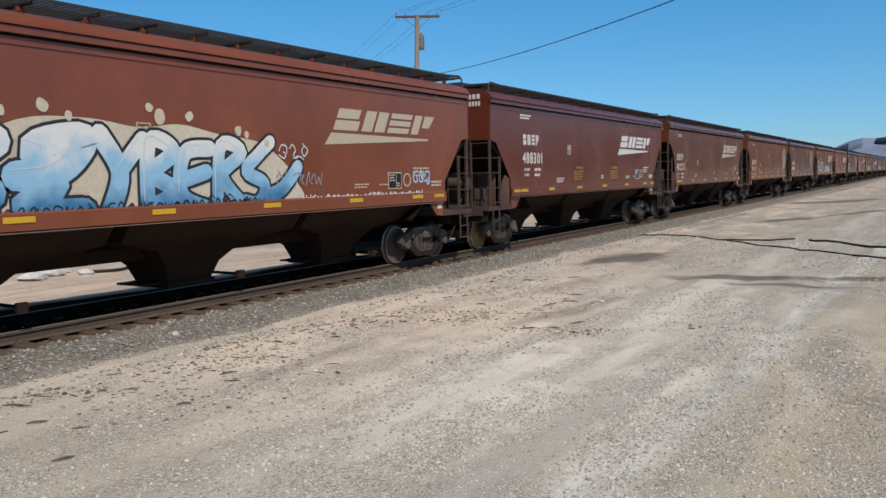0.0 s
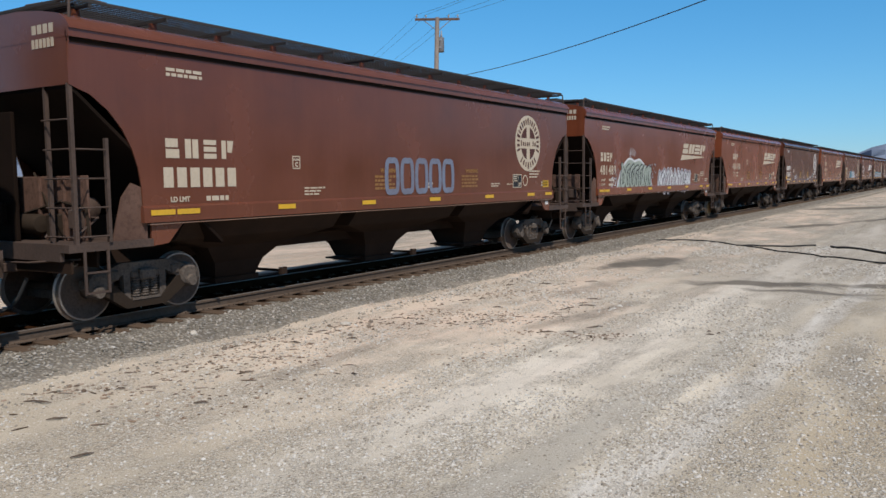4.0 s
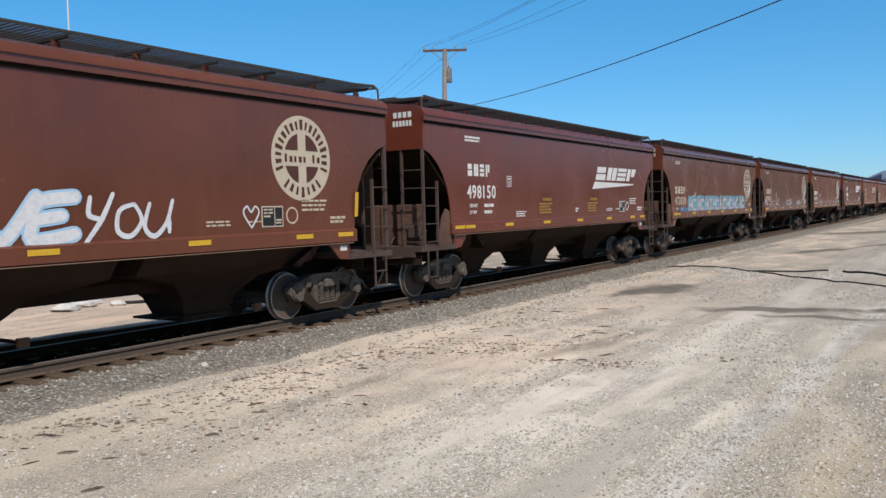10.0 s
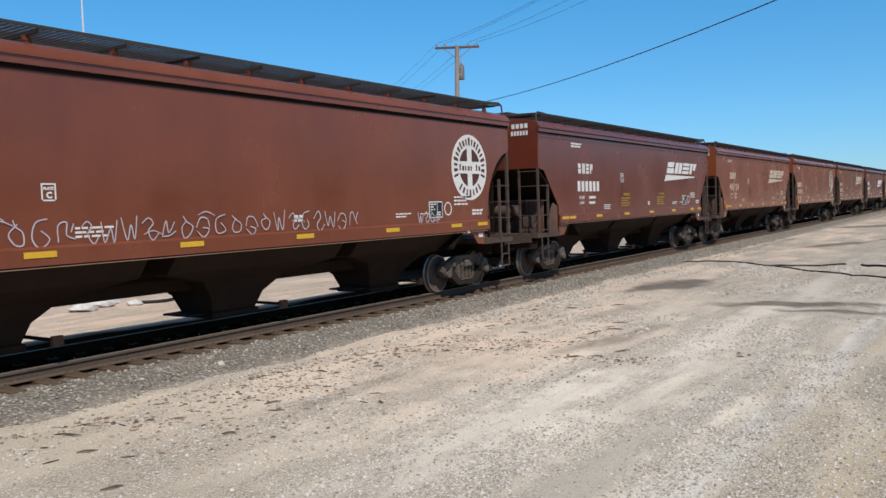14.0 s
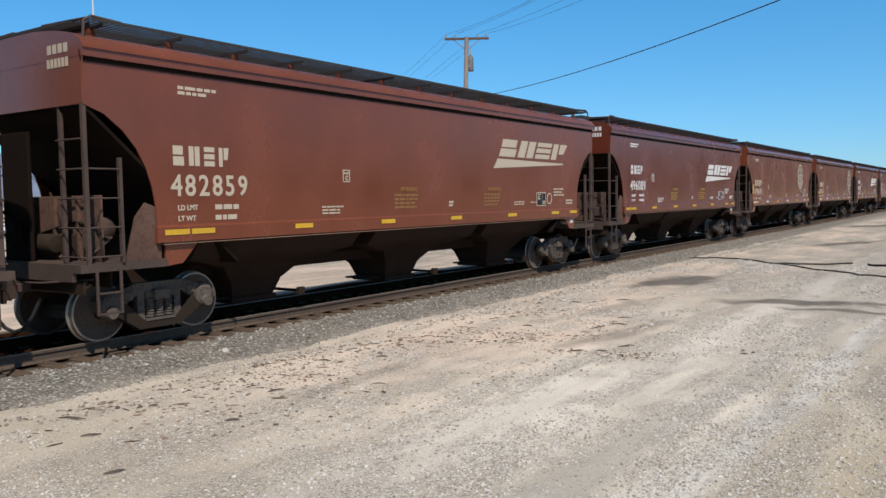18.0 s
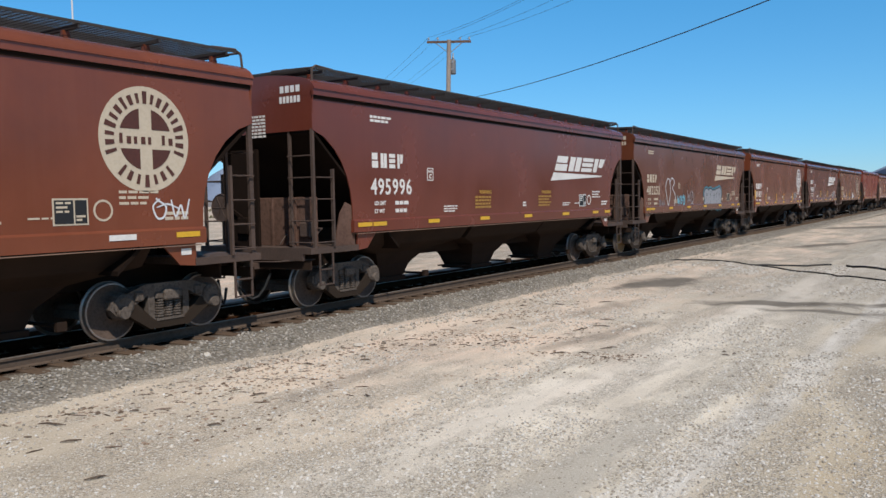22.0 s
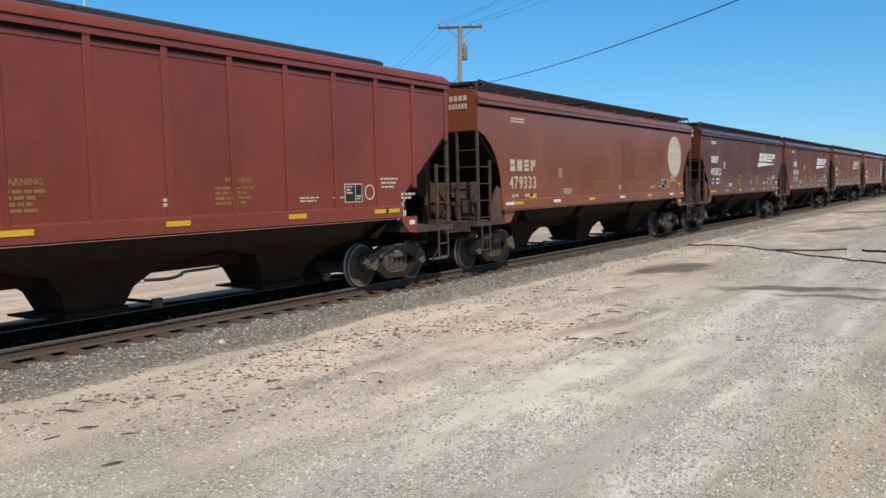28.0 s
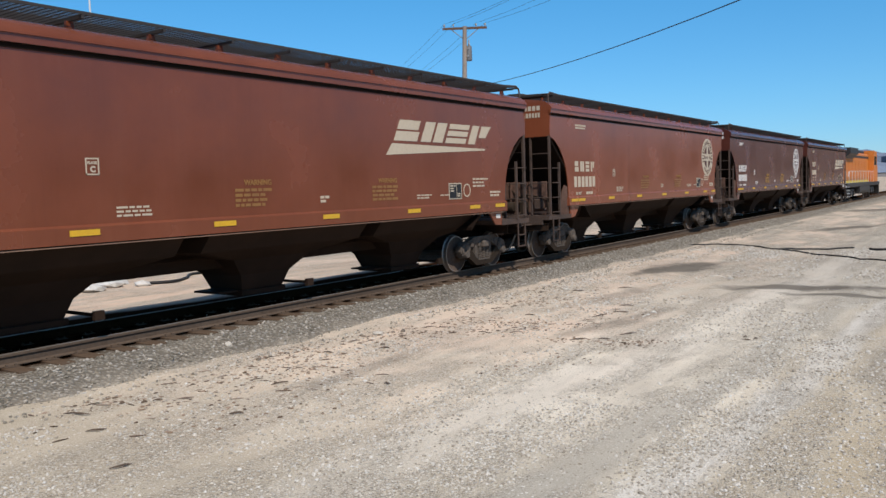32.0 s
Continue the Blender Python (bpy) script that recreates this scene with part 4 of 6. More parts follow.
def ground_material():
    m = mat("dusty_gravel_ground", (0.4, 0.34, 0.27), 0.95, 0, 0.0)
    n = Nodes(m)
    p = n.coords("World")
    long = n.coords("World", (0.18, 1.0, 1.0))
    sep = n.add("ShaderNodeSeparateXYZ")
    n.link(n.add("ShaderNodeNewGeometry").outputs["Position"], sep.inputs[0])
    yy = sep.outputs["Y"]
    wob = n.ramp(n.noise(long, 0.9, 5.0), 0.2, 0.8, -1.6, 1.6)
    y = n.math("ADD", yy, wob)
    tan, pale, grey, brown, pink = (0.668, 0.545, 0.422), (0.739, 0.659, 0.535), (0.590, 0.515, 0.405), (0.490, 0.400, 0.275), (0.666, 0.477, 0.349)
    c = n.mix(n.ramp(y, 0.6, 2.4), brown, grey)
    c = n.mix(n.ramp(y, 2.2, 3.6), c, pale)
    c = n.mix(n.ramp(y, 5.0, 7.2), c, tan)
    c = n.mix(n.ramp(y, 15.0, 19.0), c, pink)
    c = n.mix(n.ramp(sep.outputs["X"], 12.0, 28.0, 0.0, 0.85), c, (0.255, 0.23, 0.192))
    c = n.mix(n.ramp(sep.outputs["X"], 8.5, 4.8, 0.0, 0.72), c, (0.375, 0.33, 0.25))
    rose = n.math("MULTIPLY", n.ramp(n.noise(n.coords("World", (0.35, 0.7, 1)), 0.8, 4.0), 0.42, 0.6, 0.0, 0.8), n.math("MULTIPLY", n.ramp(y, 4.6, 6.4), n.ramp(sep.outputs["X"], 8.0, 11.0)))
    c = n.mix(rose, c, (0.68, 0.52, 0.40))
    ruts = n.noise(long, 2.6, 5.0, 0.6)
    c = n.mix(n.ramp(ruts, 0.52, 0.64, 0.0, 0.42), c, (0.47, 0.42, 0.335))
    # bands worn by wheels: middle, half width, share, colour
    wander = n.math("ADD", yy, n.ramp(n.noise(n.coords("World", (0.16, 0.16, 1)), 1.0, 3.0), 0.25, 0.75, -0.25, 0.25))
    wander = n.math("ADD", wander, n.math("MULTIPLY", n.math("SUBTRACT", sep.outputs["X"], 8.0), 0.045))
    wander = n.math("ADD", wander, n.ramp(n.noise(long, 3.0, 4.0), 0.25, 0.75, -0.16, 0.16))
    for mid, half, share, tone in ((3.15, 0.36, 0.8, (0.42, 0.385, 0.325)), (2.35, 0.34, 0.75, (0.68, 0.645, 0.585)), (4.7, 0.8, 0.35, (0.71, 0.645, 0.565)), (3.75, 0.2, 0.3, (0.56, 0.50, 0.42)),
                                   (1.5, 0.3, 0.3, (0.56, 0.5, 0.4)), (5.7, 0.16, 0.35, (0.5, 0.43, 0.34)), (6.6, 0.2, 0.35, (0.52, 0.43, 0.33))):
        away = n.math("ABSOLUTE", n.math("SUBTRACT", wander, mid))
        c = n.mix(n.ramp(away, half, half * 0.45, 0.0, share), c, tone)
    cloud = n.noise(p, 0.7, 5.0, 0.6)
    c = n.mix(n.ramp(cloud, 0.5, 0.75, 0.0, 0.4), c, (0.42, 0.36, 0.28))
    c = n.mix(n.math("MULTIPLY", n.ramp(cloud, 0.48, 0.3, 0.0, 0.25), n.ramp(yy, 13.2, 12.8)), c, (0.68, 0.61, 0.50))
    # gravel: two sizes of pebbles, lying in drifts along the wheel tracks
    drift = n.ramp(n.math("ADD", n.math("MULTIPLY", n.noise(long, 1.5, 5.0, 0.6), 0.65), n.math("MULTIPLY", n.noise(p, 1.6, 4.0), 0.35)), 0.44, 0.56)
    small = None
    for scale, keep, share in ((44.0, 0.25, 0.95), (23.0, 0.62, 0.9)):
        vor = n.add("ShaderNodeTexVoronoi", Scale=scale)
        n.link(p, vor.inputs["Vector"])
        sp = n.add("ShaderNodeSeparateColor")
        n.link(vor.outputs["Color"], sp.inputs[0])
        body = n.ramp(vor.outputs["Distance"], 0.52, 0.34)
        on = n.math("MULTIPLY", n.math("MULTIPLY", n.ramp(sp.outputs[0], keep, keep + 0.05), drift), share)
        tone = n.mix(sp.outputs[1], (0.42, 0.365, 0.29), (0.80, 0.74, 0.645))
        c = n.mix(n.math("MULTIPLY", on, body), c, tone)
        c = n.mix(n.math("MULTIPLY", on, n.ramp(vor.outputs["Distance"], 0.42, 0.62, 0.0, 0.6)), c, (0.29, 0.245, 0.185))
        hh = n.math("MULTIPLY", on, body)
        small = hh if small is None else n.math("ADD", small, hh)
    vor = n.add("ShaderNodeTexVoronoi", Scale=30.0)
    n.link(p, vor.inputs["Vector"])
    sp = n.add("ShaderNodeSeparateColor")
    n.link(vor.outputs["Color"], sp.inputs[0])
    dot = n.ramp(vor.outputs["Distance"], 0.4, 0.25)
    c = n.mix(n.math("MULTIPLY", n.ramp(sp.outputs[1], 0.86, 0.9, 0, 0.85), dot), c, (0.2, 0.17, 0.14))
    c = n.mix(n.math("MULTIPLY", n.ramp(sp.outputs[2], 0.9, 0.93, 0, 0.85), dot), c, (0.8, 0.78, 0.72))
    fine = n.noise(p, 60.0, 4.0, 0.7)
    c = n.mix(n.ramp(fine, 0.52, 0.74, 0.0, 0.5), c, (0.37, 0.31, 0.23))
    c = n.mix(n.ramp(fine, 0.48, 0.3, 0.0, 0.5), c, (0.78, 0.71, 0.6))
    # the train's shade along the far side of the track, painted near black
    train_shade = n.math("MULTIPLY", n.ramp(yy, 13.0, 13.5), n.ramp(n.math("ADD", yy, n.math("MULTIPLY", wob, 0.3)), 16.6, 15.9))
    c = n.mix(train_shade, c, (0.030, 0.013, 0.006))
    # dark stains and painted shadows, each with its own outline: centre, half length, half width, turn
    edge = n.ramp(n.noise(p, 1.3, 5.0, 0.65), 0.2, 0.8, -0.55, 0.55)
    for sx, sy, hl, hw, turn, dark in STAINS_AND_SHADOWS:
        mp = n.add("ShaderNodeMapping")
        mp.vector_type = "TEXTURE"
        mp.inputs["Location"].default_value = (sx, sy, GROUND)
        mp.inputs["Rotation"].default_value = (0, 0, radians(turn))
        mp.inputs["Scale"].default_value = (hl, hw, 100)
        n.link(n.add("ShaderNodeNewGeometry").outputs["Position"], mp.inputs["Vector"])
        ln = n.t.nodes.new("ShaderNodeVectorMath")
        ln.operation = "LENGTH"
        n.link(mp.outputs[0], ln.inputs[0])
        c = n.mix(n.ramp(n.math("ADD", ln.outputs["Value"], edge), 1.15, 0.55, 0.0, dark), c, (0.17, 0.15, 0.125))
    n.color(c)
    h = n.math("ADD", n.math("MULTIPLY", small, 0.9), n.math("MULTIPLY", fine, 0.6))
    n.bump(h, 0.75, 0.025)
    return m


def grid_mesh(name, xs, ys, fz, material):
    me = bpy.data.meshes.new(name)
    v = [(x, y, fz(x, y)) for y in ys for x in xs]
    k = len(xs)
    f = [(j * k + i, j * k + i + 1, (j + 1) * k + i + 1, (j + 1) * k + i) for j in range(len(ys) - 1) for i in range(k - 1)]
    me.from_pydata(v, [], f)
    me.materials.append(material)
    me.shade_smooth()
    return me


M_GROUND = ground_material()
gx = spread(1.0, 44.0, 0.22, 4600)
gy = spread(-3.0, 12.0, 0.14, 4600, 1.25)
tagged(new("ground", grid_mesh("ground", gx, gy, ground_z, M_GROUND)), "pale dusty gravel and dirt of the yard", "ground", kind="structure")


def stone_cloud(name, places, sizes, material, seed, squash=0.6):
    """Many small rough stones in one mesh."""
    rs = np.random.RandomState(seed)
    g = (1 + 5 ** 0.5) / 2
    ico = np.array([(-1, g, 0), (1, g, 0), (-1, -g, 0), (1, -g, 0), (0, -1, g), (0, 1, g), (0, -1, -g), (0, 1, -g), (g, 0, -1), (g, 0, 1), (-g, 0, -1), (-g, 0, 1)]) / 1.9
    tri = np.array([(0, 11, 5), (0, 5, 1), (0, 1, 7), (0, 7, 10), (0, 10, 11), (1, 5, 9), (5, 11, 4), (11, 10, 2), (10, 7, 6), (7, 1, 8),
                    (3, 9, 4), (3, 4, 2), (3, 2, 6), (3, 6, 8), (3, 8, 9), (4, 9, 5), (2, 4, 11), (6, 2, 10), (8, 6, 7), (9, 8, 1)])
    n = len(places)
    a = rs.uniform(0, 2 * np.pi, n)
    sc = np.stack([np.ones(n), rs.uniform(0.6, 1.0, n), rs.uniform(0.4, 0.8, n) * squash / 0.6], 1) * np.asarray(sizes)[:, None]
    pts = ico[None] * (1 + rs.uniform(-0.28, 0.28, (n, 12, 1))) * sc[:, None, :]
    ca, sa = np.cos(a)[:, None], np.sin(a)[:, None]
    x, y = pts[..., 0] * ca - pts[..., 1] * sa, pts[..., 0] * sa + pts[..., 1] * ca
    pts = np.stack([x, y, pts[..., 2]], -1) + np.asarray(places)[:, None, :]
    faces = (tri[None] + 12 * np.arange(n)[:, None, None]).reshape(-1, 3)
    me = bpy.data.meshes.new(name)
    me.from_pydata(pts.reshape(-1, 3).tolist(), [], faces.tolist())
    me.materials.append(material)
    return me


def stone_material(name, colors, dark=0.6):
    m = mat(name, colors[0], 0.9, 0, 0.0)
    n = Nodes(m)
    r = n.add("ShaderNodeNewGeometry").outputs["Random Per Island"]
    c = colors[0]
    for i, col in enumerate(colors[1:]):
        c = n.mix(n.ramp(r, (i + 0.7) / len(colors), (i + 0.9) / len(colors)), c, col)
    c = n.mix(n.ramp(n.noise(n.coords("World"), 40.0, 3.0), 0.5, 0.75, 0, 0.5), c, tuple(x * dark for x in colors[0]))
    n.color(c)
    return m


M_STONES = stone_material("gravel_stones", [(0.30, 0.265, 0.215), (0.42, 0.38, 0.325), (0.52, 0.48, 0.42), (0.60, 0.565, 0.51)])
M_BALLAST_STONE = stone_material("ballast_stones", [(0.17, 0.152, 0.122), (0.22, 0.197, 0.16), (0.26, 0.233, 0.19), (0.28, 0.25, 0.205), (0.32, 0.285, 0.235), (0.42, 0.38, 0.33)])
rs = np.random.RandomState(3)
pl, sz = [], []
while len(pl) < 24000:
    x, y = 3.2 + 30 * rs.rand() ** 1.7, -1.0 + 10.6 * rs.rand()
    d = math.hypot(x, y)
    if abs(x - 23.6) < 2.6 and abs(y - 7.9) < 1.1:
        continue
    if noise.noise((x * 0.22, y * 1.1, 7)) + 0.45 * noise.noise((x * 0.9, y * 1.9, 2)) < rs.uniform(-0.05, 0.35):
        continue
    s = (0.006 + 0.0105 * rs.rand() ** 2.5) * (1 + d / 20)
    if rs.rand() < 0.006:
        s *= 2.2
    pl.append((x, y, ground_z(x, y) + s * 0.15))
    sz.append(s)
# coarser drifts along the wheel tracks: from, to, half width, number
DRIFTS = [(5.5, 2.2, 9.5, 2.6, 0.45, 1500), (9.0, 3.0, 17.0, 3.0, 0.35, 1500), (6.0, 4.0, 9.0, 4.2, 0.5, 1300), (7.0, 1.2, 13.0, 1.1, 0.6, 1600), (11.0, 1.9, 15.0, 2.0, 0.3, 700),
          (4.0, 5.4, 12.0, 5.6, 0.6, 1500), (5.0, 8.0, 11.0, 8.4, 0.7, 900), (12.0, 7.0, 18.0, 8.0, 0.6, 600)]
for x0, y0, x1, y1, hw, count in DRIFTS:
    for k in range(count):
        u = rs.rand()
        x, y = x0 + (x1 - x0) * u, y0 + (y1 - y0) * u + hw * rs.normal() * 0.6 + 0.2 * math.sin(x0 + 5 * u)
        s = (0.0075 + 0.011 * rs.rand() ** 2) * (1 + math.hypot(x, y) / 26)
        pl.append((x, y, ground_z(x, y) + s * 0.15))
        sz.append(s)
tagged(new("gravel", stone_cloud("gravel", pl, sz, M_STONES, 4)), "loose pale gravel lying on the yard", "gravel", kind="stuff")

# ---- track ----
BED = [(-2.75, -0.46), (-2.3, -0.38), (-1.72, -0.235), (-1.42, -0.20), (-0.8, -0.215), (0.8, -0.215), (1.42, -0.20), (1.72, -0.24), (2.9, -0.6)]


def bed_z(d):
    return float(np.interp(d, [p[0] for p in BED], [p[1] for p in BED]))


def ballast_material():
    m = mat("dark_ballast", (0.16, 0.145, 0.13), 0.95, 0, 0.0)
    n = Nodes(m)
    p = n.coords("World")
    v = n.add("ShaderNodeTexVoronoi", Scale=17.0)
    n.link(p, v.inputs["Vector"])
    s = n.add("ShaderNodeSeparateColor")
    n.link(v.outputs["Color"], s.inputs[0])
    c = n.mix(s.outputs[0], (0.2, 0.178, 0.148), (0.33, 0.3, 0.255))
    c = n.mix(n.ramp(s.outputs[1], 0.86, 0.95), c, (0.42, 0.4, 0.37))
    c = n.mix(n.ramp(n.noise(p, 1.1, 5.0), 0.42, 0.7, 0, 0.65), c, (0.36, 0.31, 0.245))
    c = n.mix(n.ramp(v.outputs["Distance"], 0.35, 0.6, 0, 0.8), c, (0.12, 0.104, 0.084))
    sep = n.add("ShaderNodeSeparateXYZ")
    n.link(n.add("ShaderNodeNewGeometry").outputs["Position"], sep.inputs[0])
    off = n.math("SUBTRACT", TRACK_Y, sep.outputs["Y"])
    off = n.math("ADD", off, n.ramp(n.noise(p, 2.0, 4.0), 0.2, 0.8, -0.25, 0.25))
    c = n.mix(n.ramp(off, 2.05, 2.7, 0.0, 0.75), c, n.mix(s.outputs[2], (0.3, 0.26, 0.21), (0.56, 0.49, 0.39)))
    # beyond the near rail the bed is blackened to hold the train's shade
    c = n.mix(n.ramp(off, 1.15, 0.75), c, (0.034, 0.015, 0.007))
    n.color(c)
    n.bump(n.ramp(v.outputs["Distance"], 0.6, 0.0), 0.8, 0.04)
    return m


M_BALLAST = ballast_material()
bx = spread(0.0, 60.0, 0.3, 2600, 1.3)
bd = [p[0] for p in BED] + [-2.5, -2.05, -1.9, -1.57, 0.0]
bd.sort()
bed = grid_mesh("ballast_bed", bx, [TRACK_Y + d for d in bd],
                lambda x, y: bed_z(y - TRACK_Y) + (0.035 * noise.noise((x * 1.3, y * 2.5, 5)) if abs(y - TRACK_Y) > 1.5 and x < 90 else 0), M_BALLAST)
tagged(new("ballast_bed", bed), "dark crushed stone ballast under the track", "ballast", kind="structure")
pl, sz = [], []
while len(pl) < 12000:
    x = -2 + 52 * rs.rand() ** 1.25
    d = rs.uniform(-3.25, -1.15) if rs.rand() < 0.93 else rs.uniform(-0.6, 1.9)
    if d < -2.45 and rs.rand() < (-2.45 - d) * 1.3:
        continue
    y = TRACK_Y + d
    s = 0.016 + 0.018 * rs.rand() ** 2
    z = bed_z(d) if d > -2.7 else ground_z(x, y)
    pl.append((x, y, z + s * 0.25))
    sz.append(s)
tagged(new("ballast_stones", stone_cloud("ballast_stones", pl, sz, M_BALLAST_STONE, 8, 0.75)), "grey-brown crushed ballast stones beside the rail", "stones", kind="stuff")

M_TIE = worn("creosoted_wood", (0.115, 0.080, 0.056), 0.9, scale=5, other=(0.08, 0.053, 0.036), spec=0.0)
M_RAIL = worn("rail_rust", (0.120, 0.088, 0.066), 0.9, scale=3, other=(0.075, 0.052, 0.038), spec=0.0)
# tie colour drops to black-brown past the near rail, imitating shade under the cars
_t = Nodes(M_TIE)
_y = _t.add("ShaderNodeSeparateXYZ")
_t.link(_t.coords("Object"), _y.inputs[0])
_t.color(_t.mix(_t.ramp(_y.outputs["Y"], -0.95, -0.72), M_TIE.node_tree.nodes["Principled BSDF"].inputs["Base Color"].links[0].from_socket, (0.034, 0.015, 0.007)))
# darker copy of the rail: the train's shade put into the far rail's colour
M_RAIL_SHADED = worn("rail_shaded", (0.045, 0.020, 0.009), 0.9, scale=3, other=(0.03, 0.013, 0.006), spec=0.0)
M_HEAD = mat("rail_head_polished", (0.30, 0.24, 0.19), 0.65, 0.8)
track = thing("railway_track", "straight railway track on wooden ties", "railway track", kind="structure")
for s in (-1, 1):
    y0 = TRACK_Y + s * 0.7535
    prof = [(-0.07, -0.172), (0.07, -0.172), (0.07, -0.160), (0.012, -0.14), (0.012, -0.05), (0.036, -0.04), (0.036, -0.008), (0.0, -0.006),
            (-0.036, -0.008), (-0.036, -0.04), (-0.012, -0.05), (-0.012, -0.14), (-0.07, -0.160)]
    part("rail", MB().prism_yz([(y0 + a, b) for a, b in prof], -700, 2600), M_RAIL if s < 0 else M_RAIL_SHADED, track, "rusty steel rail with a polished head")
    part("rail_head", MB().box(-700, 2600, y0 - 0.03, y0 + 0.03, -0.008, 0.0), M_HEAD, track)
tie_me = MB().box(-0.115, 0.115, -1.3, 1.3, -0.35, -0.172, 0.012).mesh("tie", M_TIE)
plate_me = MB()
for s in (-1, 1):
    plate_me.box(-0.09, 0.09, s * 0.7535 - 0.17, s * 0.7535 + 0.17, -0.174, -0.16)
    for a, b in ((-0.06, -0.1), (0.06, 0.1), (-0.06, 0.1), (0.06, -0.1)):
        plate_me.box(a - 0.012, a + 0.012, s * 0.7535 + b - 0.014, s * 0.7535 + b + 0.014, -0.16, -0.135)
plate_me = plate_me.mesh("tie_plate", M_RAIL)
far_ties = MB()
for i in range(-180, 1150):
    x = i * 0.52
    if -8 <= x <= 120:
        ob = part("tie", tie_me, None, track, at=(x + random.uniform(-0.03, 0.03), TRACK_Y + random.uniform(-0.03, 0.03), random.uniform(-0.008, 0.0)))
        ob.rotation_euler = (0, 0, random.uniform(-0.02, 0.02))
        if x < 60:
            part("tie_plate", plate_me, None, ob)
    else:
        far_ties.box(x - 0.115, x + 0.115, TRACK_Y - 1.3, TRACK_Y + 1.3, -0.35, -0.174)
tagged(part("distant_ties", far_ties, M_TIE, track), kind="stuff")


# ---- scraps and rocks on the ground ----
M_WOOD = worn("weathered_wood", (0.13, 0.095, 0.07), 0.9, scale=9)
rnd = random.Random(11)
scraps = [(7.56, 7.98, 0.34), (6.08, 8.59, 0.16), (12.5, 5.9, 0.45), (12.9, 5.6, 0.3), (13.5, 5.4, 0.5), (15.0, 6.6, 0.6), (15.6, 6.4, 0.5), (16.4, 6.6, 0.4),
          (13.6, 3.4, 0.18), (13.75, 3.3, 0.12), (13.9, 3.5, 0.1), (17.6, 8.3, 0.4), (16.9, 8.9, 0.3), (5.2, 8.9, 0.5), (5.0, 8.2, 0.3), (6.3, 7.4, 0.25),
          (14.1, 7.7, 0.3), (18.8, 7.6, 0.5), (9.3, 8.7, 0.3), (10.1, 8.2, 0.25), (4.5, 7.0, 0.3), (8.4, 6.8, 0.12)]
for x, y, ln in scraps:
    m = MB()
    k = ln * 0.36
    m.tube([(-k, 0, 0), (-k * 0.3, 0.03 * rnd.uniform(-1, 1), 0.012), (k * 0.4, 0.04 * rnd.uniform(-1, 1), 0.01), (k, 0, 0)], [0.005, 0.011, 0.012, 0.004], 6)
    ob = thing("wood_scrap", "dark weathered scrap of wood lying on the dirt", "wood scrap", "scraps of wood beside the track", m, M_WOOD, at=(x, y, ground_z(x, y) + 0.014))
    ob.rotation_euler = (0, 0, rnd.uniform(-0.9, 0.2) - 0.5)
# bark chips and splinters washed into lines beside the ballast: from, to, spread, number
CHIPS = [(12.7, 8.5, 13.7, 7.1, 0.16, 150), (12.3, 6.3, 13.0, 4.7, 0.13, 90), (8.0, 9.6, 9.5, 8.6, 0.35, 170), (7.0, 8.9, 9.0, 8.0, 0.3, 120), (5.1, 9.6, 6.2, 8.5, 0.25, 60), (15.0, 9.0, 16.5, 7.6, 0.3, 90),
         (10.5, 8.6, 12.5, 8.2, 0.4, 110), (16.0, 9.3, 20.0, 9.0, 0.3, 80), (5.5, 7.6, 7.5, 6.8, 0.4, 60), (10.0, 6.5, 11.5, 5.2, 0.3, 50)]
M_CHIP = stone_material("bark_chips", [(0.13, 0.095, 0.07), (0.24, 0.17, 0.12), (0.34, 0.25, 0.185), (0.62, 0.55, 0.46)])
pl, sz = [], []
for x0, y0, x1, y1, w, count in CHIPS:
    for k in range(int(count * 2.2)):
        u = rs.rand()
        x, y = x0 + (x1 - x0) * u + rs.normal() * w, y0 + (y1 - y0) * u + rs.normal() * w
        if y > 9.35:
            continue
        s = 0.012 + 0.026 * rs.rand() ** 2
        pl.append((x, y, ground_z(x, y) + s * 0.12))
        sz.append(s)
tagged(new("bark_chips", stone_cloud("bark_chips", pl, sz, M_CHIP, 12, 0.3)), "brown bark chips scattered beside the ballast", "bark chips", kind="stuff")
# dead twigs and splinters drifted along the foot of the ballast
M_TWIG = stone_material("dead_twigs", [(0.09, 0.065, 0.048), (0.14, 0.10, 0.075), (0.2, 0.15, 0.115), (0.3, 0.24, 0.19)])
TWIGS = [(12.2, 7.9, 13.8, 6.3, 0.14, 130), (12.2, 5.3, 13.2, 4.4, 0.12, 70), (13.4, 6.6, 16.0, 6.2, 0.3, 60), (9.3, 9.3, 12.4, 8.2, 0.3, 150), (6.0, 9.2, 9.5, 8.3, 0.45, 170), (4.4, 9.4, 6.5, 8.0, 0.4, 90),
         (13.0, 8.9, 18.5, 8.3, 0.35, 110), (6.5, 8.1, 9.0, 7.2, 0.35, 60)]
tm = MB()
for x0, y0, x1, y1, w, count in TWIGS:
    for k in range(int(count * 0.55)):
        u = rs.rand()
        x, y = x0 + (x1 - x0) * u + rs.normal() * w * 1.6, y0 + (y1 - y0) * u + rs.normal() * w
        if y > 9.4:
            continue
        ln, r, a = 0.02 + 0.09 * rs.rand() ** 3, 0.004 + 0.006 * rs.rand(), -0.75 + rs.normal() * 0.5
        z = ground_z(x, y) + r * 0.8
        dx, dy = ln * math.cos(a), ln * math.sin(a)
        tm.tube([(x - dx, y - dy, z), (x + rs.normal() * 0.01, y, z + 0.008 * rs.rand()), (x + dx, y + dy, z)], [r * 0.6, r, r * 0.5], 4)
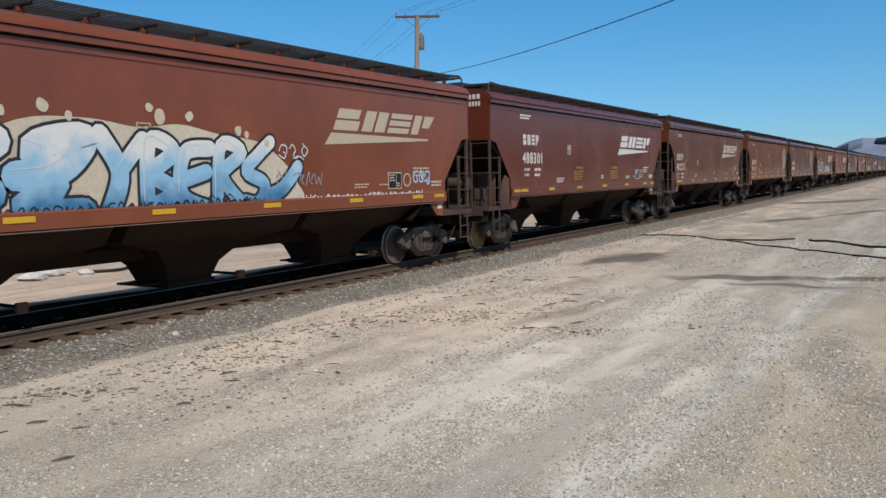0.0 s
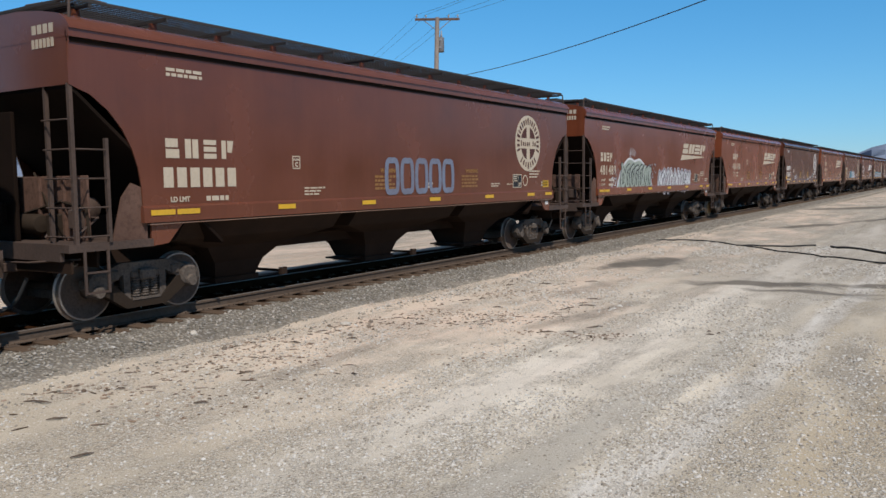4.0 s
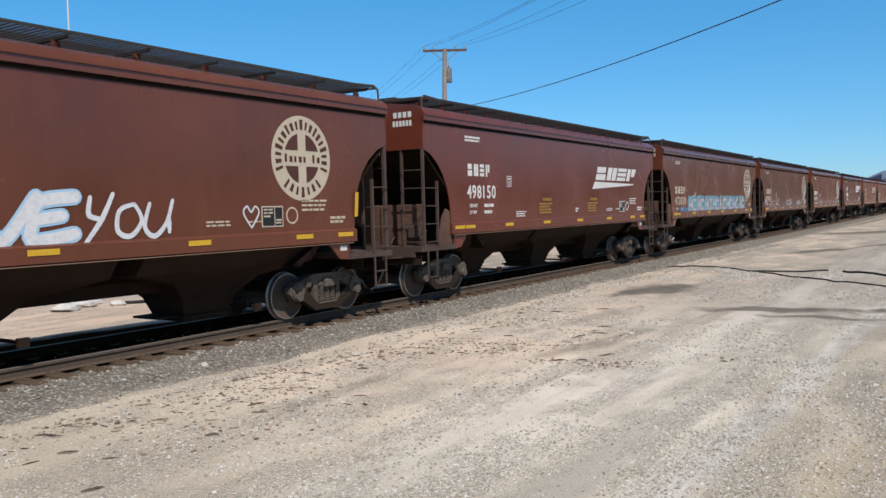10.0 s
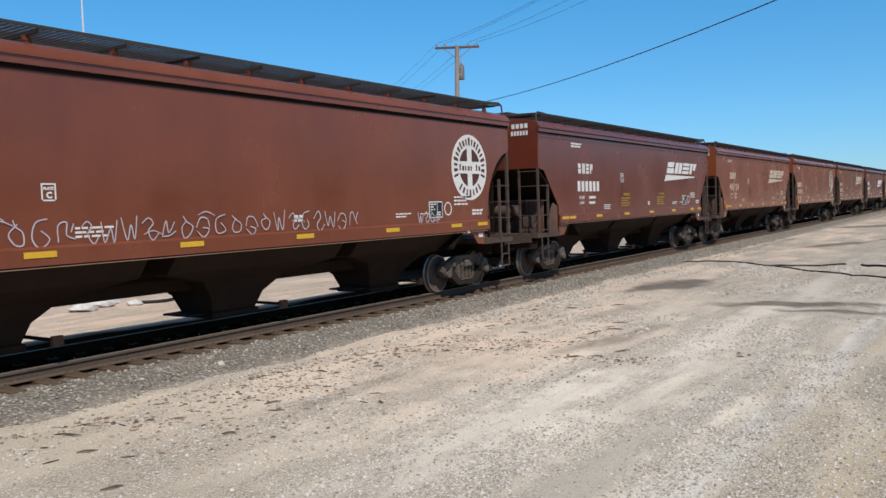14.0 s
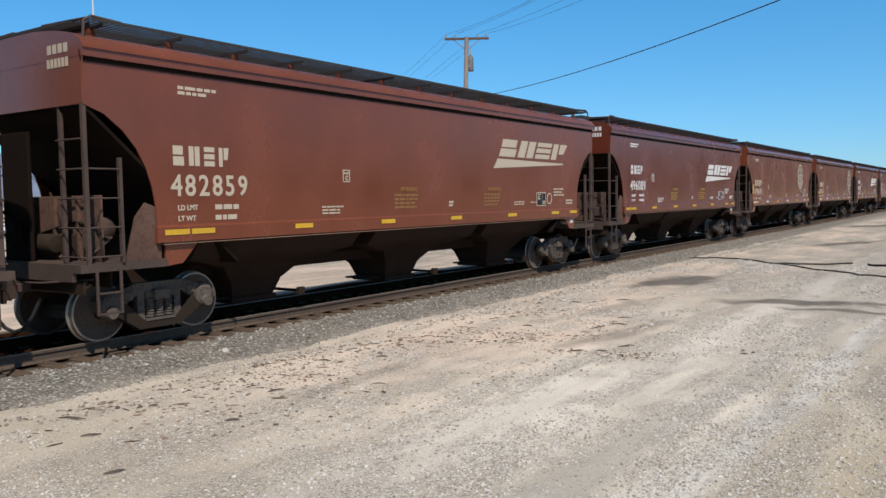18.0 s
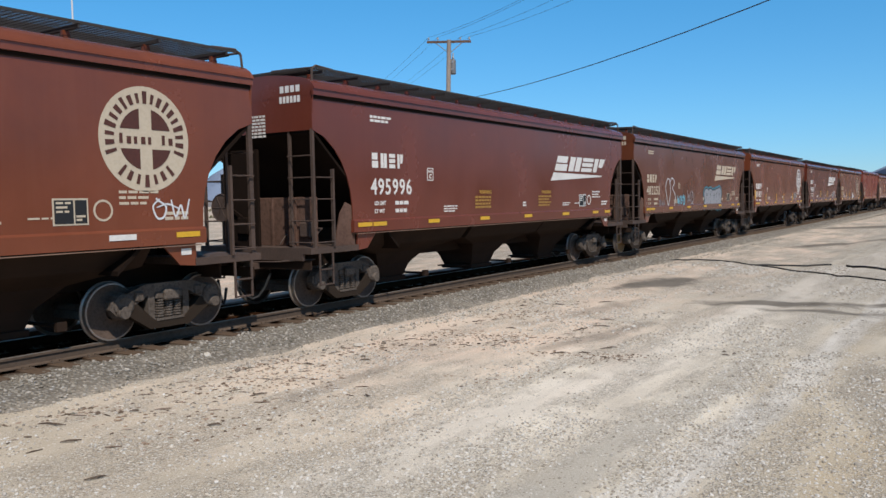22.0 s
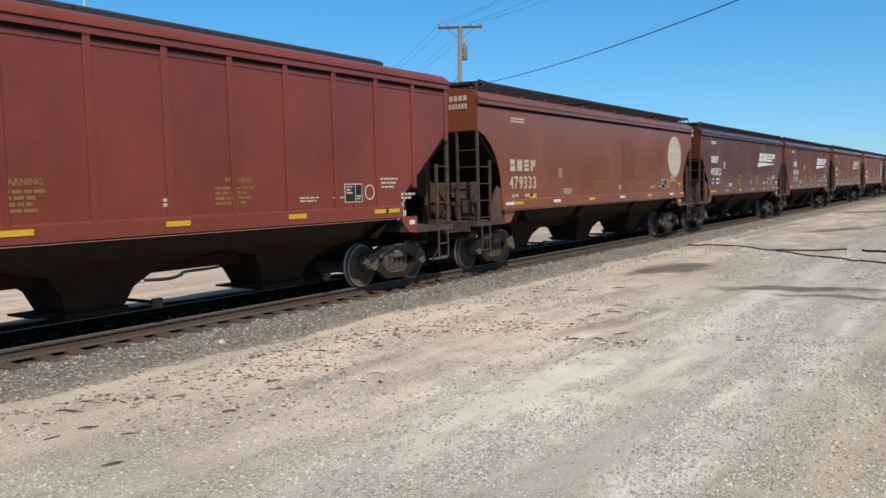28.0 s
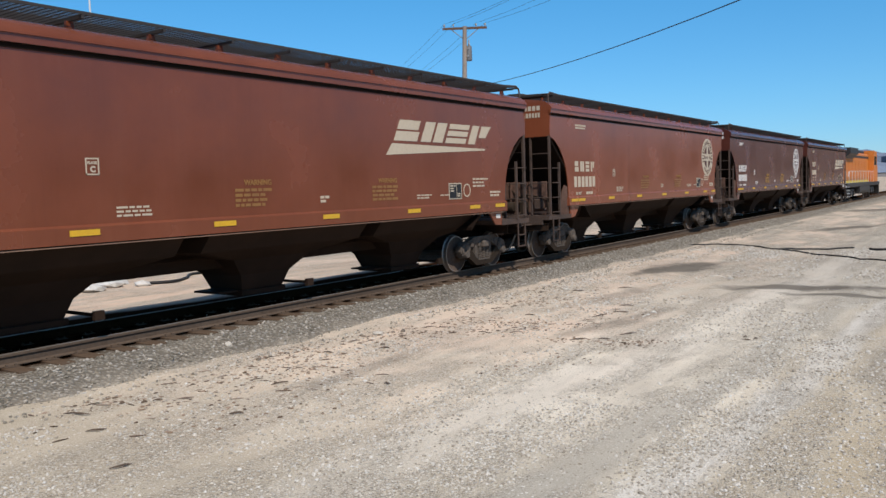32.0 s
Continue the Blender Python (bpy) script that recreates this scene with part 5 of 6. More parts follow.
tagged(new("twigs", tm.mesh("twigs", M_TWIG)), "dead brown twigs drifted beside the ballast", "twigs", kind="stuff")
M_ROCK = worn("pale_rock", (0.55, 0.5, 0.43), 0.9, scale=8, other=(0.4, 0.35, 0.29))
M_ROCK_D = worn("brown_rock", (0.2, 0.16, 0.125), 0.9, scale=8)
for x, y, s, mt in [(10.85, 8.95, 0.1, M_ROCK), (11.15, 8.85, 0.045, M_ROCK_D), (11.3, 8.75, 0.05, M_ROCK_D), (19.9, 10.35, 0.07, M_ROCK_D), (16.0, 7.6, 0.08, M_ROCK),
                    (8.6, 10.2, 0.06, M_ROCK), (7.2, 10.3, 0.05, M_ROCK), (10.3, 8.4, 0.05, M_ROCK_D), (12.6, 4.9, 0.03, M_ROCK), (9.2, 3.1, 0.03, M_ROCK), (8.3, 9.2, 0.045, M_ROCK_D)]:
    z = max(ground_z(x, y), bed_z(y - TRACK_Y) if y > TRACK_Y - 2.75 else -9)
    ob = new("rock", stone_cloud("rock", [(0, 0, 0)], [s], mt, int(x * 100), 0.75))
    ob.location = (x, y, z + s * 0.2)
    tagged(ob, "pale rock lying beside the ballast" if mt is M_ROCK else "small brown rock on the dirt", "rock", "rocks beside the track")

# ---- distance ----
M_HILL = worn("hazy_blue_hills", (0.20, 0.24, 0.31), 1.0, scale=0.004, other=(0.15, 0.18, 0.25), amount=0.6, bump=0.0, kind="World", spec=0.0)
M_HILL_NEAR = worn("dry_brown_hills", (0.23, 0.21, 0.2), 1.0, scale=0.01, other=(0.16, 0.15, 0.15), amount=0.6, bump=0.0, kind="World", spec=0.0)


def range_of_hills(name, dist, high, seed, material, label):
    rows = []
    n = 468
    for i in range(n + 1):
        az = radians(-40 + 360 * i / n)
        e = 0.62 + 0.5 * noise.noise((i * 0.045, seed, 0)) + 0.28 * noise.noise((i * 0.15, seed, 4)) + 0.12 * noise.noise((i * 0.5, seed, 8))
        top = max(0.12, e) * high * (0.8 + 0.6 * smooth(20, 58, math.degrees(az)))
        ring = []
        for u, k in ((0.0, 0.0), (0.07, 0.35), (0.13, 0.62), (0.18, 0.85), (0.22, 1.0), (0.34, 0.6), (0.5, 0.0)):
            j = 1 + 0.05 * noise.noise((i * 0.4, u * 30, seed))
            r = dist * (1 + u * 0.5) * j
            ring.append((r * math.cos(az), r * math.sin(az), GROUND - 2 + top * k * (1 + 0.22 * noise.noise((i * 0.6, u * 20, seed + 2)) * (k < 0.95))))
        rows.append(ring)
    m = MB().loft(rows, caps=False, closed=False)
    tagged(new(name, m.mesh(name, material, smooth=True)), label, "mountains", kind="structure")


range_of_hills("mountain_range", 3000, 270, 1.7, M_HILL, "hazy blue mountain range on the horizon")
range_of_hills("low_hills", 1700, 26, 5.1, M_HILL_NEAR, "low dry hills before the mountains")

# a brown bank out of view, added for the car sides to reflect; closes the yard behind
rows = []
for i in range(61):
    a = radians(-1.5 - 166 * i / 60)
    r = (150 + 420 * (1 - smooth(0, 9, i))) * (1 + 0.08 * noise.noise((i * 0.3, 1, 0)))
    h = (0.08 + 0.03 * noise.noise((i * 0.35, 5, 0))) * r
    rows.append([(q * r * math.cos(a), q * r * math.sin(a), GROUND - 0.5 + h * k) for q, k in ((1.0, 0.0), (1.02, 0.5), (1.06, 0.9), (1.12, 1.0), (1.3, 0.0))])
M_BANK = worn("bank_brown", (0.15, 0.115, 0.075), 1.0, scale=0.3, other=(0.09, 0.075, 0.045), amount=0.8, bump=0.0, kind="World", spec=0.0)
tagged(new("brush_bank", MB().loft(rows, caps=False, closed=False).mesh("brush_bank", M_BANK, smooth=True)), "unseen brown bank added behind the yard for reflections", "bank", kind="structure")

# scrub beyond the track
M_SCRUB = stone_material("dry_scrub", [(0.10, 0.10, 0.055), (0.14, 0.13, 0.08), (0.19, 0.16, 0.1)])
pl, sz = [], []
for i in range(900):
    x, y = rs.uniform(30, 420), rs.uniform(75, 420)
    k = rs.uniform(0.3, 0.8)
    for j in range(6):
        pl.append((x + rs.normal() * k * 0.7, y + rs.normal() * k * 0.7, GROUND + k * rs.uniform(0.1, 0.8)))
        sz.append(k * rs.uniform(0.35, 0.6))
tagged(new("scrub", stone_cloud("scrub", pl, sz, M_SCRUB, 9, 0.8)), "dry low scrub on the plain beyond the track", "scrub", kind="stuff")

# ---- poles and wires ----
M_POLE = worn("pole_wood", (0.33, 0.27, 0.225), 0.9, scale=3, other=(0.2, 0.155, 0.125))
M_ARM = worn("crossarm_wood", (0.15, 0.085, 0.055), 0.9, scale=3, other=(0.09, 0.055, 0.04))
M_WIRE = mat("wire_dark", (0.03, 0.03, 0.032), 0.6)
M_GALV = worn("galvanised_grey", (0.42, 0.43, 0.44), 0.5, 0.3, other=(0.3, 0.3, 0.31))
M_CAN = worn("transformer_grey", (0.17, 0.17, 0.175), 0.6, other=(0.1, 0.1, 0.1))
M_CERAMIC = worn("insulator_pale_grey", (0.45, 0.44, 0.43), 0.3, other=(0.3, 0.28, 0.27))
WIRE_DIR = Vector((-0.625, -0.78, 0)).normalized()
ARM_DIR = Vector((-0.54, 0.84, 0)).normalized()


def utility_pole(x, y, top, transformer, lean=(0, 0)):
    pole = thing("utility_pole", "weathered wooden utility pole with a crossarm", "utility pole", "poles of the power line", at=(x, y, GROUND))
    h = top - GROUND
    m = MB().tube([(lean[0] * h * k, lean[1] * h * k, -0.6 + (h + 0.6) * k) for k in (0, 0.25, 0.5, 0.75, 1)], [0.17, 0.16, 0.145, 0.13, 0.115], 14)
    part("shaft", m, M_POLE, pole, smooth=True)
    tx, ty = lean[0] * h, lean[1] * h
    d = ARM_DIR
    q = d.cross(Vector((0, 0, 1)))
    m = MB()
    c = Vector((tx, ty, h - 0.07)) + q * 0.14
    rings = []
    for s in (-1.22, 1.22):
        e = c + d * s
        rings.append([e + q * a + Vector((0, 0, b)) for a, b in ((-0.045, -0.06), (0.045, -0.06), (0.045, 0.06), (-0.045, 0.06))])
    m.loft(rings)
    part("crossarm", m, M_ARM, pole)
    for s in (-1, 1):
        m = MB().tube([c + d * (s * 0.75) + Vector((0, 0, -0.04)), Vector((tx, ty, h - 0.72)) + q * 0.12], 0.022, 6)
        part("brace", m, M_POLE, pole)
    for s in (-1.12, -0.62, 0.62, 1.12):
        m = MB()
        p = c + d * s + Vector((0, 0, 0.06))
        m.lathe([(0, 0.02), (0.07, 0.02), (0.07, 0.05), (0.1, 0.06), (0.13, 0.045), (0.16, 0.05), (0.19, 0.02)], 10, "z", p)
        part("insulator", m, M_CERAMIC, pole)
    if transformer:
        m = MB().lathe([(0, 0.14), (0.03, 0.17), (0.75, 0.17), (0.8, 0.14), (0.84, 0.05)], 16, "z", (tx + 0.2, ty - 0.1, h - 1.85))
        part("transformer", m, M_CAN, pole, "grey transformer can", smooth=True)
        for hz in (1.65, 1.25):
            part("hanger", MB().box(tx + 0.02, tx + 0.2, ty - 0.2, ty - 0.02, h - hz, h - hz + 0.1), M_GALV, pole)
        m = MB()
        for k in range(2):
            m.lathe([(0, 0.05), (0.08, 0.06), (0.12, 0.03), (0.28, 0.035), (0.3, 0.02)], 8, "z", (tx + 0.13 + 0.14 * k, ty - 0.17 + 0.1 * k, h - 1.0))
        part("bushing", m, M_CERAMIC, pole)
        part("guy_wire", MB().tube([(tx, ty, h - 2.4), (tx - 2.0, ty + 1.6, h - 6.5)], 0.014, 6), M_WIRE, pole)
    return pole


P1 = Vector((37.9, 24.3, 10.95))
P2 = Vector((-3.2, -27.0, 15.2))
P0 = P1 - WIRE_DIR * 46
utility_pole(P1.x - 0.35, P1.y + 0.2, P1.z, True, (0.03, -0.017))
utility_pole(P2.x, P2.y, P2.z, False)
utility_pole(P0.x, P0.y, 10.6, False)


def wire(a, b, sag, r, label):
    pts = []
    for i in range(25):
        u = i / 24
        pts.append(a.lerp(b, u) - Vector((0, 0, sag * 4 * u * (1 - u))))
    m = MB().tube(pts, r, 6)
    thing("power_wire", label, "power wire", "wires of the power line", m, M_WIRE)


for s in (-1.12, -0.62, 0.62, 1.12):
    o = ARM_DIR * s
    q = Vector((0, 0, 0.16))
    wire(P1 + o + q, P2 + o + q, 2.3 + 0.5 * abs(s), 0.0065, "thin power wire between wooden poles")
    wire(P0 + o + q + Vector((0, 0, -0.35)), P1 + o + q, 1.0, 0.0065, "thin power wire between wooden poles")
wire(Vector((P1.x, P1.y, 7.6)), Vector((P2.x, P2.y, 11.5)), 2.18, 0.016, "thick black cable hung below the power wires")
wire(Vector((P0.x, P0.y, 7.3)), Vector((P1.x, P1.y, 7.6)), 1.0, 0.016, "thick black cable hung below the power wires")

M_MAST = mat("mast_white", (0.62, 0.62, 0.62), 0.5)
for az, d, h in ((57.4, 58, 19.0),):
    a = radians(az)
    m = MB().tube([(0, 0, -0.3), (0, 0, h * 0.5), (0, 0, h)], [0.09, 0.065, 0.05], 10)
    mast = thing("light_mast", "thin pale steel light mast", "light mast", at=(d * math.cos(a), d * math.sin(a), GROUND))
    part("shaft", m, M_MAST, mast)
    m = MB().box(-0.6, 0.6, -0.1, 0.1, h, h + 0.15, 0.02)
    part("lamp_head", m, M_GALV, mast)


# ---- parked vehicles and stores beyond the track ----
M_CAR_WHITE = mat("car_paint_white", (0.78, 0.78, 0.77), 0.3)
M_GLASS = mat("car_glass", (0.02, 0.025, 0.03), 0.08, 0.0, 0.6)
M_TYRE = mat("tyre_rubber", (0.02, 0.02, 0.02), 0.85)


def road_wheel(v, x, y, r=0.38):
    t = MB().lathe([(-0.12, r * 0.6), (-0.12, r * 0.93), (-0.08, r), (0.08, r), (0.12, r * 0.93), (0.12, r * 0.6)], 18, "y")
    w = part("wheel", MB().lathe([(-0.1, 0.05), (-0.1, r * 0.6), (0.1, r * 0.6), (0.1, 0.05)], 14, "y"), M_GALV, v, at=(x, y, r))
    part("tyre", t, M_TYRE, w)


def pickup(x, y, turn, label, box=False):
    v = thing("box_truck" if box else "pickup_truck", label, "truck", "vehicles parked beyond the track", at=(x, y, ground_z(x, y)))
    v.rotation_euler = (0, 0, radians(turn))
    if not box:
        side = [(-2.75, 0.45), (2.75, 0.45), (2.8, 0.8), (2.7, 1.12), (1.5, 1.22), (0.75, 1.85), (-0.75, 1.9), (-0.95, 1.25), (-2.8, 1.25), (-2.8, 0.7)]
        part("body", MB().prism_xz(side, -0.98, 0.98), M_CAR_WHITE, v)
        for s in (-1, 1):
            part("side_window", MB().prism_xz([(1.25, 1.28), (0.68, 1.78), (-0.62, 1.8), (-0.72, 1.28)], s * 0.984, s * 0.99), M_GLASS, v)
        part("windscreen", MB().loft([[(1.47, -0.85, 1.26), (1.47, 0.85, 1.26), (0.8, 0.78, 1.83), (0.8, -0.78, 1.83)],
                                      [(1.50, -0.85, 1.27), (1.50, 0.85, 1.27), (0.83, 0.78, 1.84), (0.83, -0.78, 1.84)]]), M_GLASS, v)
        part("bumper", MB().box(2.72, 2.9, -0.95, 0.95, 0.45, 0.68, 0.03), M_GALV, v)
        for s in (-1, 1):
            part("headlight", MB().box(2.72, 2.8, s * 0.78 - 0.15, s * 0.78 + 0.15, 0.82, 1.0, 0.02), M_MAST, v)
            for wx in (-1.75, 1.75):
                road_wheel(v, wx, s * 0.9)
    else:
        part("cargo_box", MB().box(-3.2, 1.4, -1.2, 1.2, 0.95, 3.3, 0.05), M_CAR_WHITE, v)
        part("cab", MB().prism_xz([(1.5, 0.55), (3.4, 0.55), (3.45, 1.2), (2.9, 1.5), (2.5, 2.35), (1.5, 2.4)], -1.05, 1.05), M_CAR_WHITE, v)
        for s in (-1, 1):
            part("side_window", MB().prism_xz([(1.75, 1.55), (2.75, 1.55), (2.45, 2.2), (1.75, 2.2)], s * 1.054, s * 1.06), M_GLASS, v)
            for wx in (-2.0, 2.5):
                road_wheel(v, wx, s * 0.95, 0.45)
        part("chassis", MB().box(-3.1, 3.2, -0.5, 0.5, 0.55, 0.9), M_TYRE, v)
    return v


pickup(59.0, 105.0, 150, "white pickup truck parked beyond the track")
pickup(50, 77, 20, "white box truck parked beyond the track", True)
pickup(37, 68, 170, "white pickup truck parked beyond the track")
pickup(58, 30.5, 175, "white pickup truck parked beyond the track")
pickup(64, 36.5, 160, "white box truck parked beyond the track", True)
pickup(98, 50, 10, "white pickup truck parked far beyond the track")

# a low steel store building far behind the track
M_SHED = worn("painted_sheet_steel", (0.62, 0.61, 0.58), 0.6, scale=0.6, other=(0.5, 0.47, 0.42))
shed = thing("store_shed", "low pale steel shed far beyond the track", "shed", at=(118, 92, GROUND))
part("wall", MB().box(-12, 12, -5, 5, 0, 4.2), M_SHED, shed)
part("roof", MB().prism_yz([(-5.3, 4.15), (5.3, 4.15), (0, 5.6)], -12.3, 12.3), M_GALV, shed)
part("roller_door", MB().box(-4, 0, -5.06, -4.98, 0, 3.4), M_GALV, shed)
part("door", MB().box(5, 6, -5.06, -4.98, 0, 2.1), M_PIPE, shed)

# crane-like white lift, bags and a hose behind the track
lift = thing("boom_lift", "white boom lift standing beyond the track", "boom lift", at=(54.5, 79.5, GROUND))
part("base", MB().box(-1.4, 1.4, -1.1, 1.1, 0.5, 1.6, 0.08), M_CAR_WHITE, lift)
for sx in (-1, 1):
    for sy in (-1, 1):
        road_wheel(lift, sx * 0.95, sy * 1.05, 0.48)
part("lower_boom", MB().tube([(0.5, 0, 1.5), (-1.2, 0, 4.2)], 0.16, 8), M_CAR_WHITE, lift)
part("upper_boom", MB().tube([(-1.2, 0, 4.2), (1.1, 0, 5.3)], 0.13, 8), M_CAR_WHITE, lift)
part("basket", MB().box(0.9, 1.9, -0.7, 0.7, 4.7, 5.8, 0.04), M_GALV, lift)

M_BAG = worn("woven_white_bag", (0.68, 0.66, 0.62), 0.85, scale=4)
rnd = random.Random(21)
for x, y, s in ((13.4, 21.7, 0.45), (14.3, 22.2, 0.5), (14.9, 22.8, 0.4), (15.0, 21.6, 0.3)):
    ob = new("sack", stone_cloud("sack", [(0, 0, 0)], [s], M_BAG, int(x * 10), 0.35))
    ob.location = (x, y, ground_z(x, y) + s * 0.2)
    tagged(ob, "slumped white sack lying beyond the track", "sack", "sacks beyond the track")
hose = [(15.2, 21.7), (15.9, 21.3), (16.8, 21.8), (17.6, 22.6), (19.0, 22.8), (20.0, 23.4)]
thing("hose", "black hose lying on the dirt beyond the track", "hose", mb=MB().tube([(x, y, GROUND + 0.05) for x, y in spline(hose, n=5)], 0.05, 8), material=M_HOSE)

for line, r in (([(30.9, 10.2), (31.7, 9.4), (32.2, 8.4), (31.5, 6.6), (29.8, 4.6), (28.0, 2.6), (25.6, -0.4)], 0.03), ([(31.6, 7.0), (32.6, 5.2), (32.9, 4.4)], 0.035), ([(33.0, 3.9), (31.9, 3.0), (29.6, 0.6)], 0.045)):
    thing("hose", "black hose lying across the gravel yard", "hose", "hoses on the yard", MB().tube([(x, y, ground_z(x, y) + r * 0.7) for x, y in spline(line, n=6)], r, 8), M_HOSE)


# ---- the train ----
FRONT = {  # each car's leading corner along the track at the start
    1: 19.97, 2: 37.83, 3: 56.62, 4: 75.0, 5: 93.64, 6: 112.24, 7: 130.33, 8: 148.96, 9: 166.91, 10: 185.51, 11: 202.93, 12: 221.37, 13: 240.2,
    14: 259.1, 15: 277.11, 16: 295.02, 17: 313.38, 18: 332.0, 19: 349.54, 20: 368.26, 21: 387.0, 22: 404.44, 23: 423.05, 24: 441.49, 25: 459.0,
    26: 477.6, 27: 495.91, 28: 514.39, 29: 531.67, 30: 549.71, 31: 568.36, 32: 586.99, 33: 605.6}
FRONT[0] = FRONT[1] - 17.9
# kind, paint, number, emblem, white lettering
CARS = [
    ("short", "orange", "", "swoosh", False), ("short", "maroon", "488301", "swoosh", True), ("long", "umber", "482253", "swoosh", False),
    ("long", "rust", "474477", "circle", False), ("long", "umber", "", "circle", False), ("long", "rust", "481489", "swoosh", False),
    ("short", "orange", "486308", "swoosh", False), ("long", "brown", "472645", "circle", True), ("short", "orange", "486391", "swoosh", False),
    ("long", "umber", "476109", "circle", False), ("compact", "maroon", "498150", "swoosh", True), ("long", "umber", "473838", "circle", False),
    ("long", "umber", "474831", "circle", False), ("long", "rust", "471619", "circle", True), ("short", "maroon", "", "swoosh", True),
    ("short", "orange", "485124", "swoosh", False), ("long", "orange", "474864", "circle", False), ("long", "rust", "482859", "swoosh", False),
    ("compact", "maroon", "496089", "swoosh", True), ("long", "rust", "479649", "circle", False), ("long", "rust", "476598", "circle", False),
    ("compact", "maroon", "495996", "swoosh", True), ("long", "umber", "482252", "swoosh", False), ("long", "rust", "471827", "circle", True),
    ("short", "maroon", "495850", "swoosh", True), ("long", "rust", "481360", "circle", False), ("ribbed", "red", "", "", False),
    ("long", "orange", "479333", "circle", False), ("short", "plum", "495823", "swoosh", True), ("short", "maroon", "487341", "swoosh", True),
    ("long", "rust", "483174", "swoosh", False), ("long", "orange", "", "circle", False), ("long", "plum", "", "circle", True), ("compact", "plum", "", "swoosh", False)]
WORDS = {"rust": "rust-brown", "umber": "deep umber-brown", "orange": "faded orange-brown", "brown": "dark brown", "maroon": "glossy maroon", "plum": "dark plum-brown", "red": "red oxide"}
SHAPES = {"long": "with round-cut ends", "short": "with angled ends", "compact": "with round-cut ends", "ribbed": "with ribbed sides"}
MARKS = {"swoosh": "block emblem", "circle": "round emblem", "": "no emblem"}
# the number's place on the side where it differs: from the front, top, width
NUMBER_AT = {1: (2.08, 2.81, 1.53), 2: (1.36, 2.54, 1.58), 3: (1.66, 2.38, 1.59), 6: (2.59, 2.83, 1.8), 7: (1.35, 2.37, 1.54), 8: (2.64, 2.78, 1.7), 9: (1.66, 2.48, 1.46),
             10: (1.92, 2.71, 1.47), 11: (1.61, 2.4, 1.55), 12: (1.73, 2.43, 1.47), 13: (1.41, 2.4, 1.5), 15: (2.35, 2.78, 1.66), 16: (1.3, 2.47, 1.57), 18: (1.77, 2.64, 1.47), 19: (1.58, 2.38, 1.49),
             20: (1.46, 2.39, 1.44), 21: (1.75, 2.62, 1.49), 23: (1.45, 2.36, 1.51), 24: (1.63, 2.69, 1.64), 25: (1.42, 2.35, 1.6), 28: (1.62, 2.73, 1.67), 29: (2.68, 2.72, 1.74)}
first = {}
cars = []
for i, (kind, paint, number, emblem, white) in enumerate(CARS):
    tan = i in (0, 1, 6, 22)
    key = (kind, tan)
    here = pose(FRONT[i], TRACK_Y, 0)
    if key not in first:
        first[key] = hopper_car(kind, tan)
        car = first[key]
        car.matrix_basis = here
    else:
        car = copy_thing(first[key], here)
    cars.append(car)
for i, (kind, paint, number, emblem, white) in enumerate(CARS):
    car = cars[i]
    for ob in car.children_recursive:
        if ob.data.materials and ob.data.materials[0] == PAINT["rust"]:
            ob.material_slots[0].link = "OBJECT"
            ob.material_slots[0].material = PAINT[paint]
    B = KINDS[kind][0]
    tagged(car, "%s covered hopper car %s and %s" % (WORDS[paint], SHAPES[kind], MARKS[emblem]))
    stencils(car, kind, number, white, 40 + i, emblem, "mixed" if i in (19, 20, 27) else "yellow", i not in (0, 5, 9, 11, 12, 13, 16, 22, 23), NUMBER_AT.get(i))
    if emblem == "swoosh":
        swoosh_emblem(car, kind, white, {6: 0.15, 10: -0.75, 18: -0.25, 21: -0.35, 24: -0.2, 28: -0.3}.get(i, 0.0))
    elif emblem == "circle":
        shift = {3: -0.1, 4: 0.92, 9: 0.8, 12: 0.1, 13: 0.1, 19: 2.03, 25: 1.72}.get(i, 0.34)
        circle_emblem(car, B, white, shift, {3: 2.98, 13: 3.05, 25: 2.98}.get(i, 3.13), i in (11, 12, 16), i == 27)

# sprayed pieces and tags, car by car
c = cars[0]
blob_m = MB()
blob(blob_m, [(3.2, 2.4), (4.2, 3.0), (5.3, 3.08), (6.2, 2.98), (7.0, 3.06), (7.9, 2.92), (8.8, 2.82), (9.4, 2.5), (9.8, 2.1), (9.7, 1.66), (6, 1.64), (3.2, 1.64)], -HALF - 0.004)
part("graffiti_ground", blob_m, S_CREAM, c, "cream sprayed cloud")
S_FADE = mat("spray_white_to_blue", (0.4, 0.5, 0.6), 0.7)
_n = Nodes(S_FADE)
_s = _n.add("ShaderNodeSeparateXYZ")
_n.link(_n.coords("Object"), _s.inputs[0])
_z = _n.math("ADD", _s.outputs["Z"], _n.ramp(_n.noise(_n.coords("Object"), 2.0, 4.0), 0.2, 0.8, -0.35, 0.35))
_n.color(_n.mix(_n.ramp(_z, 2.35, 2.75), _n.mix(_n.ramp(_z, 1.7, 2.2), (0.04, 0.17, 0.33), (0.28, 0.5, 0.66)), (0.7, 0.7, 0.66)))
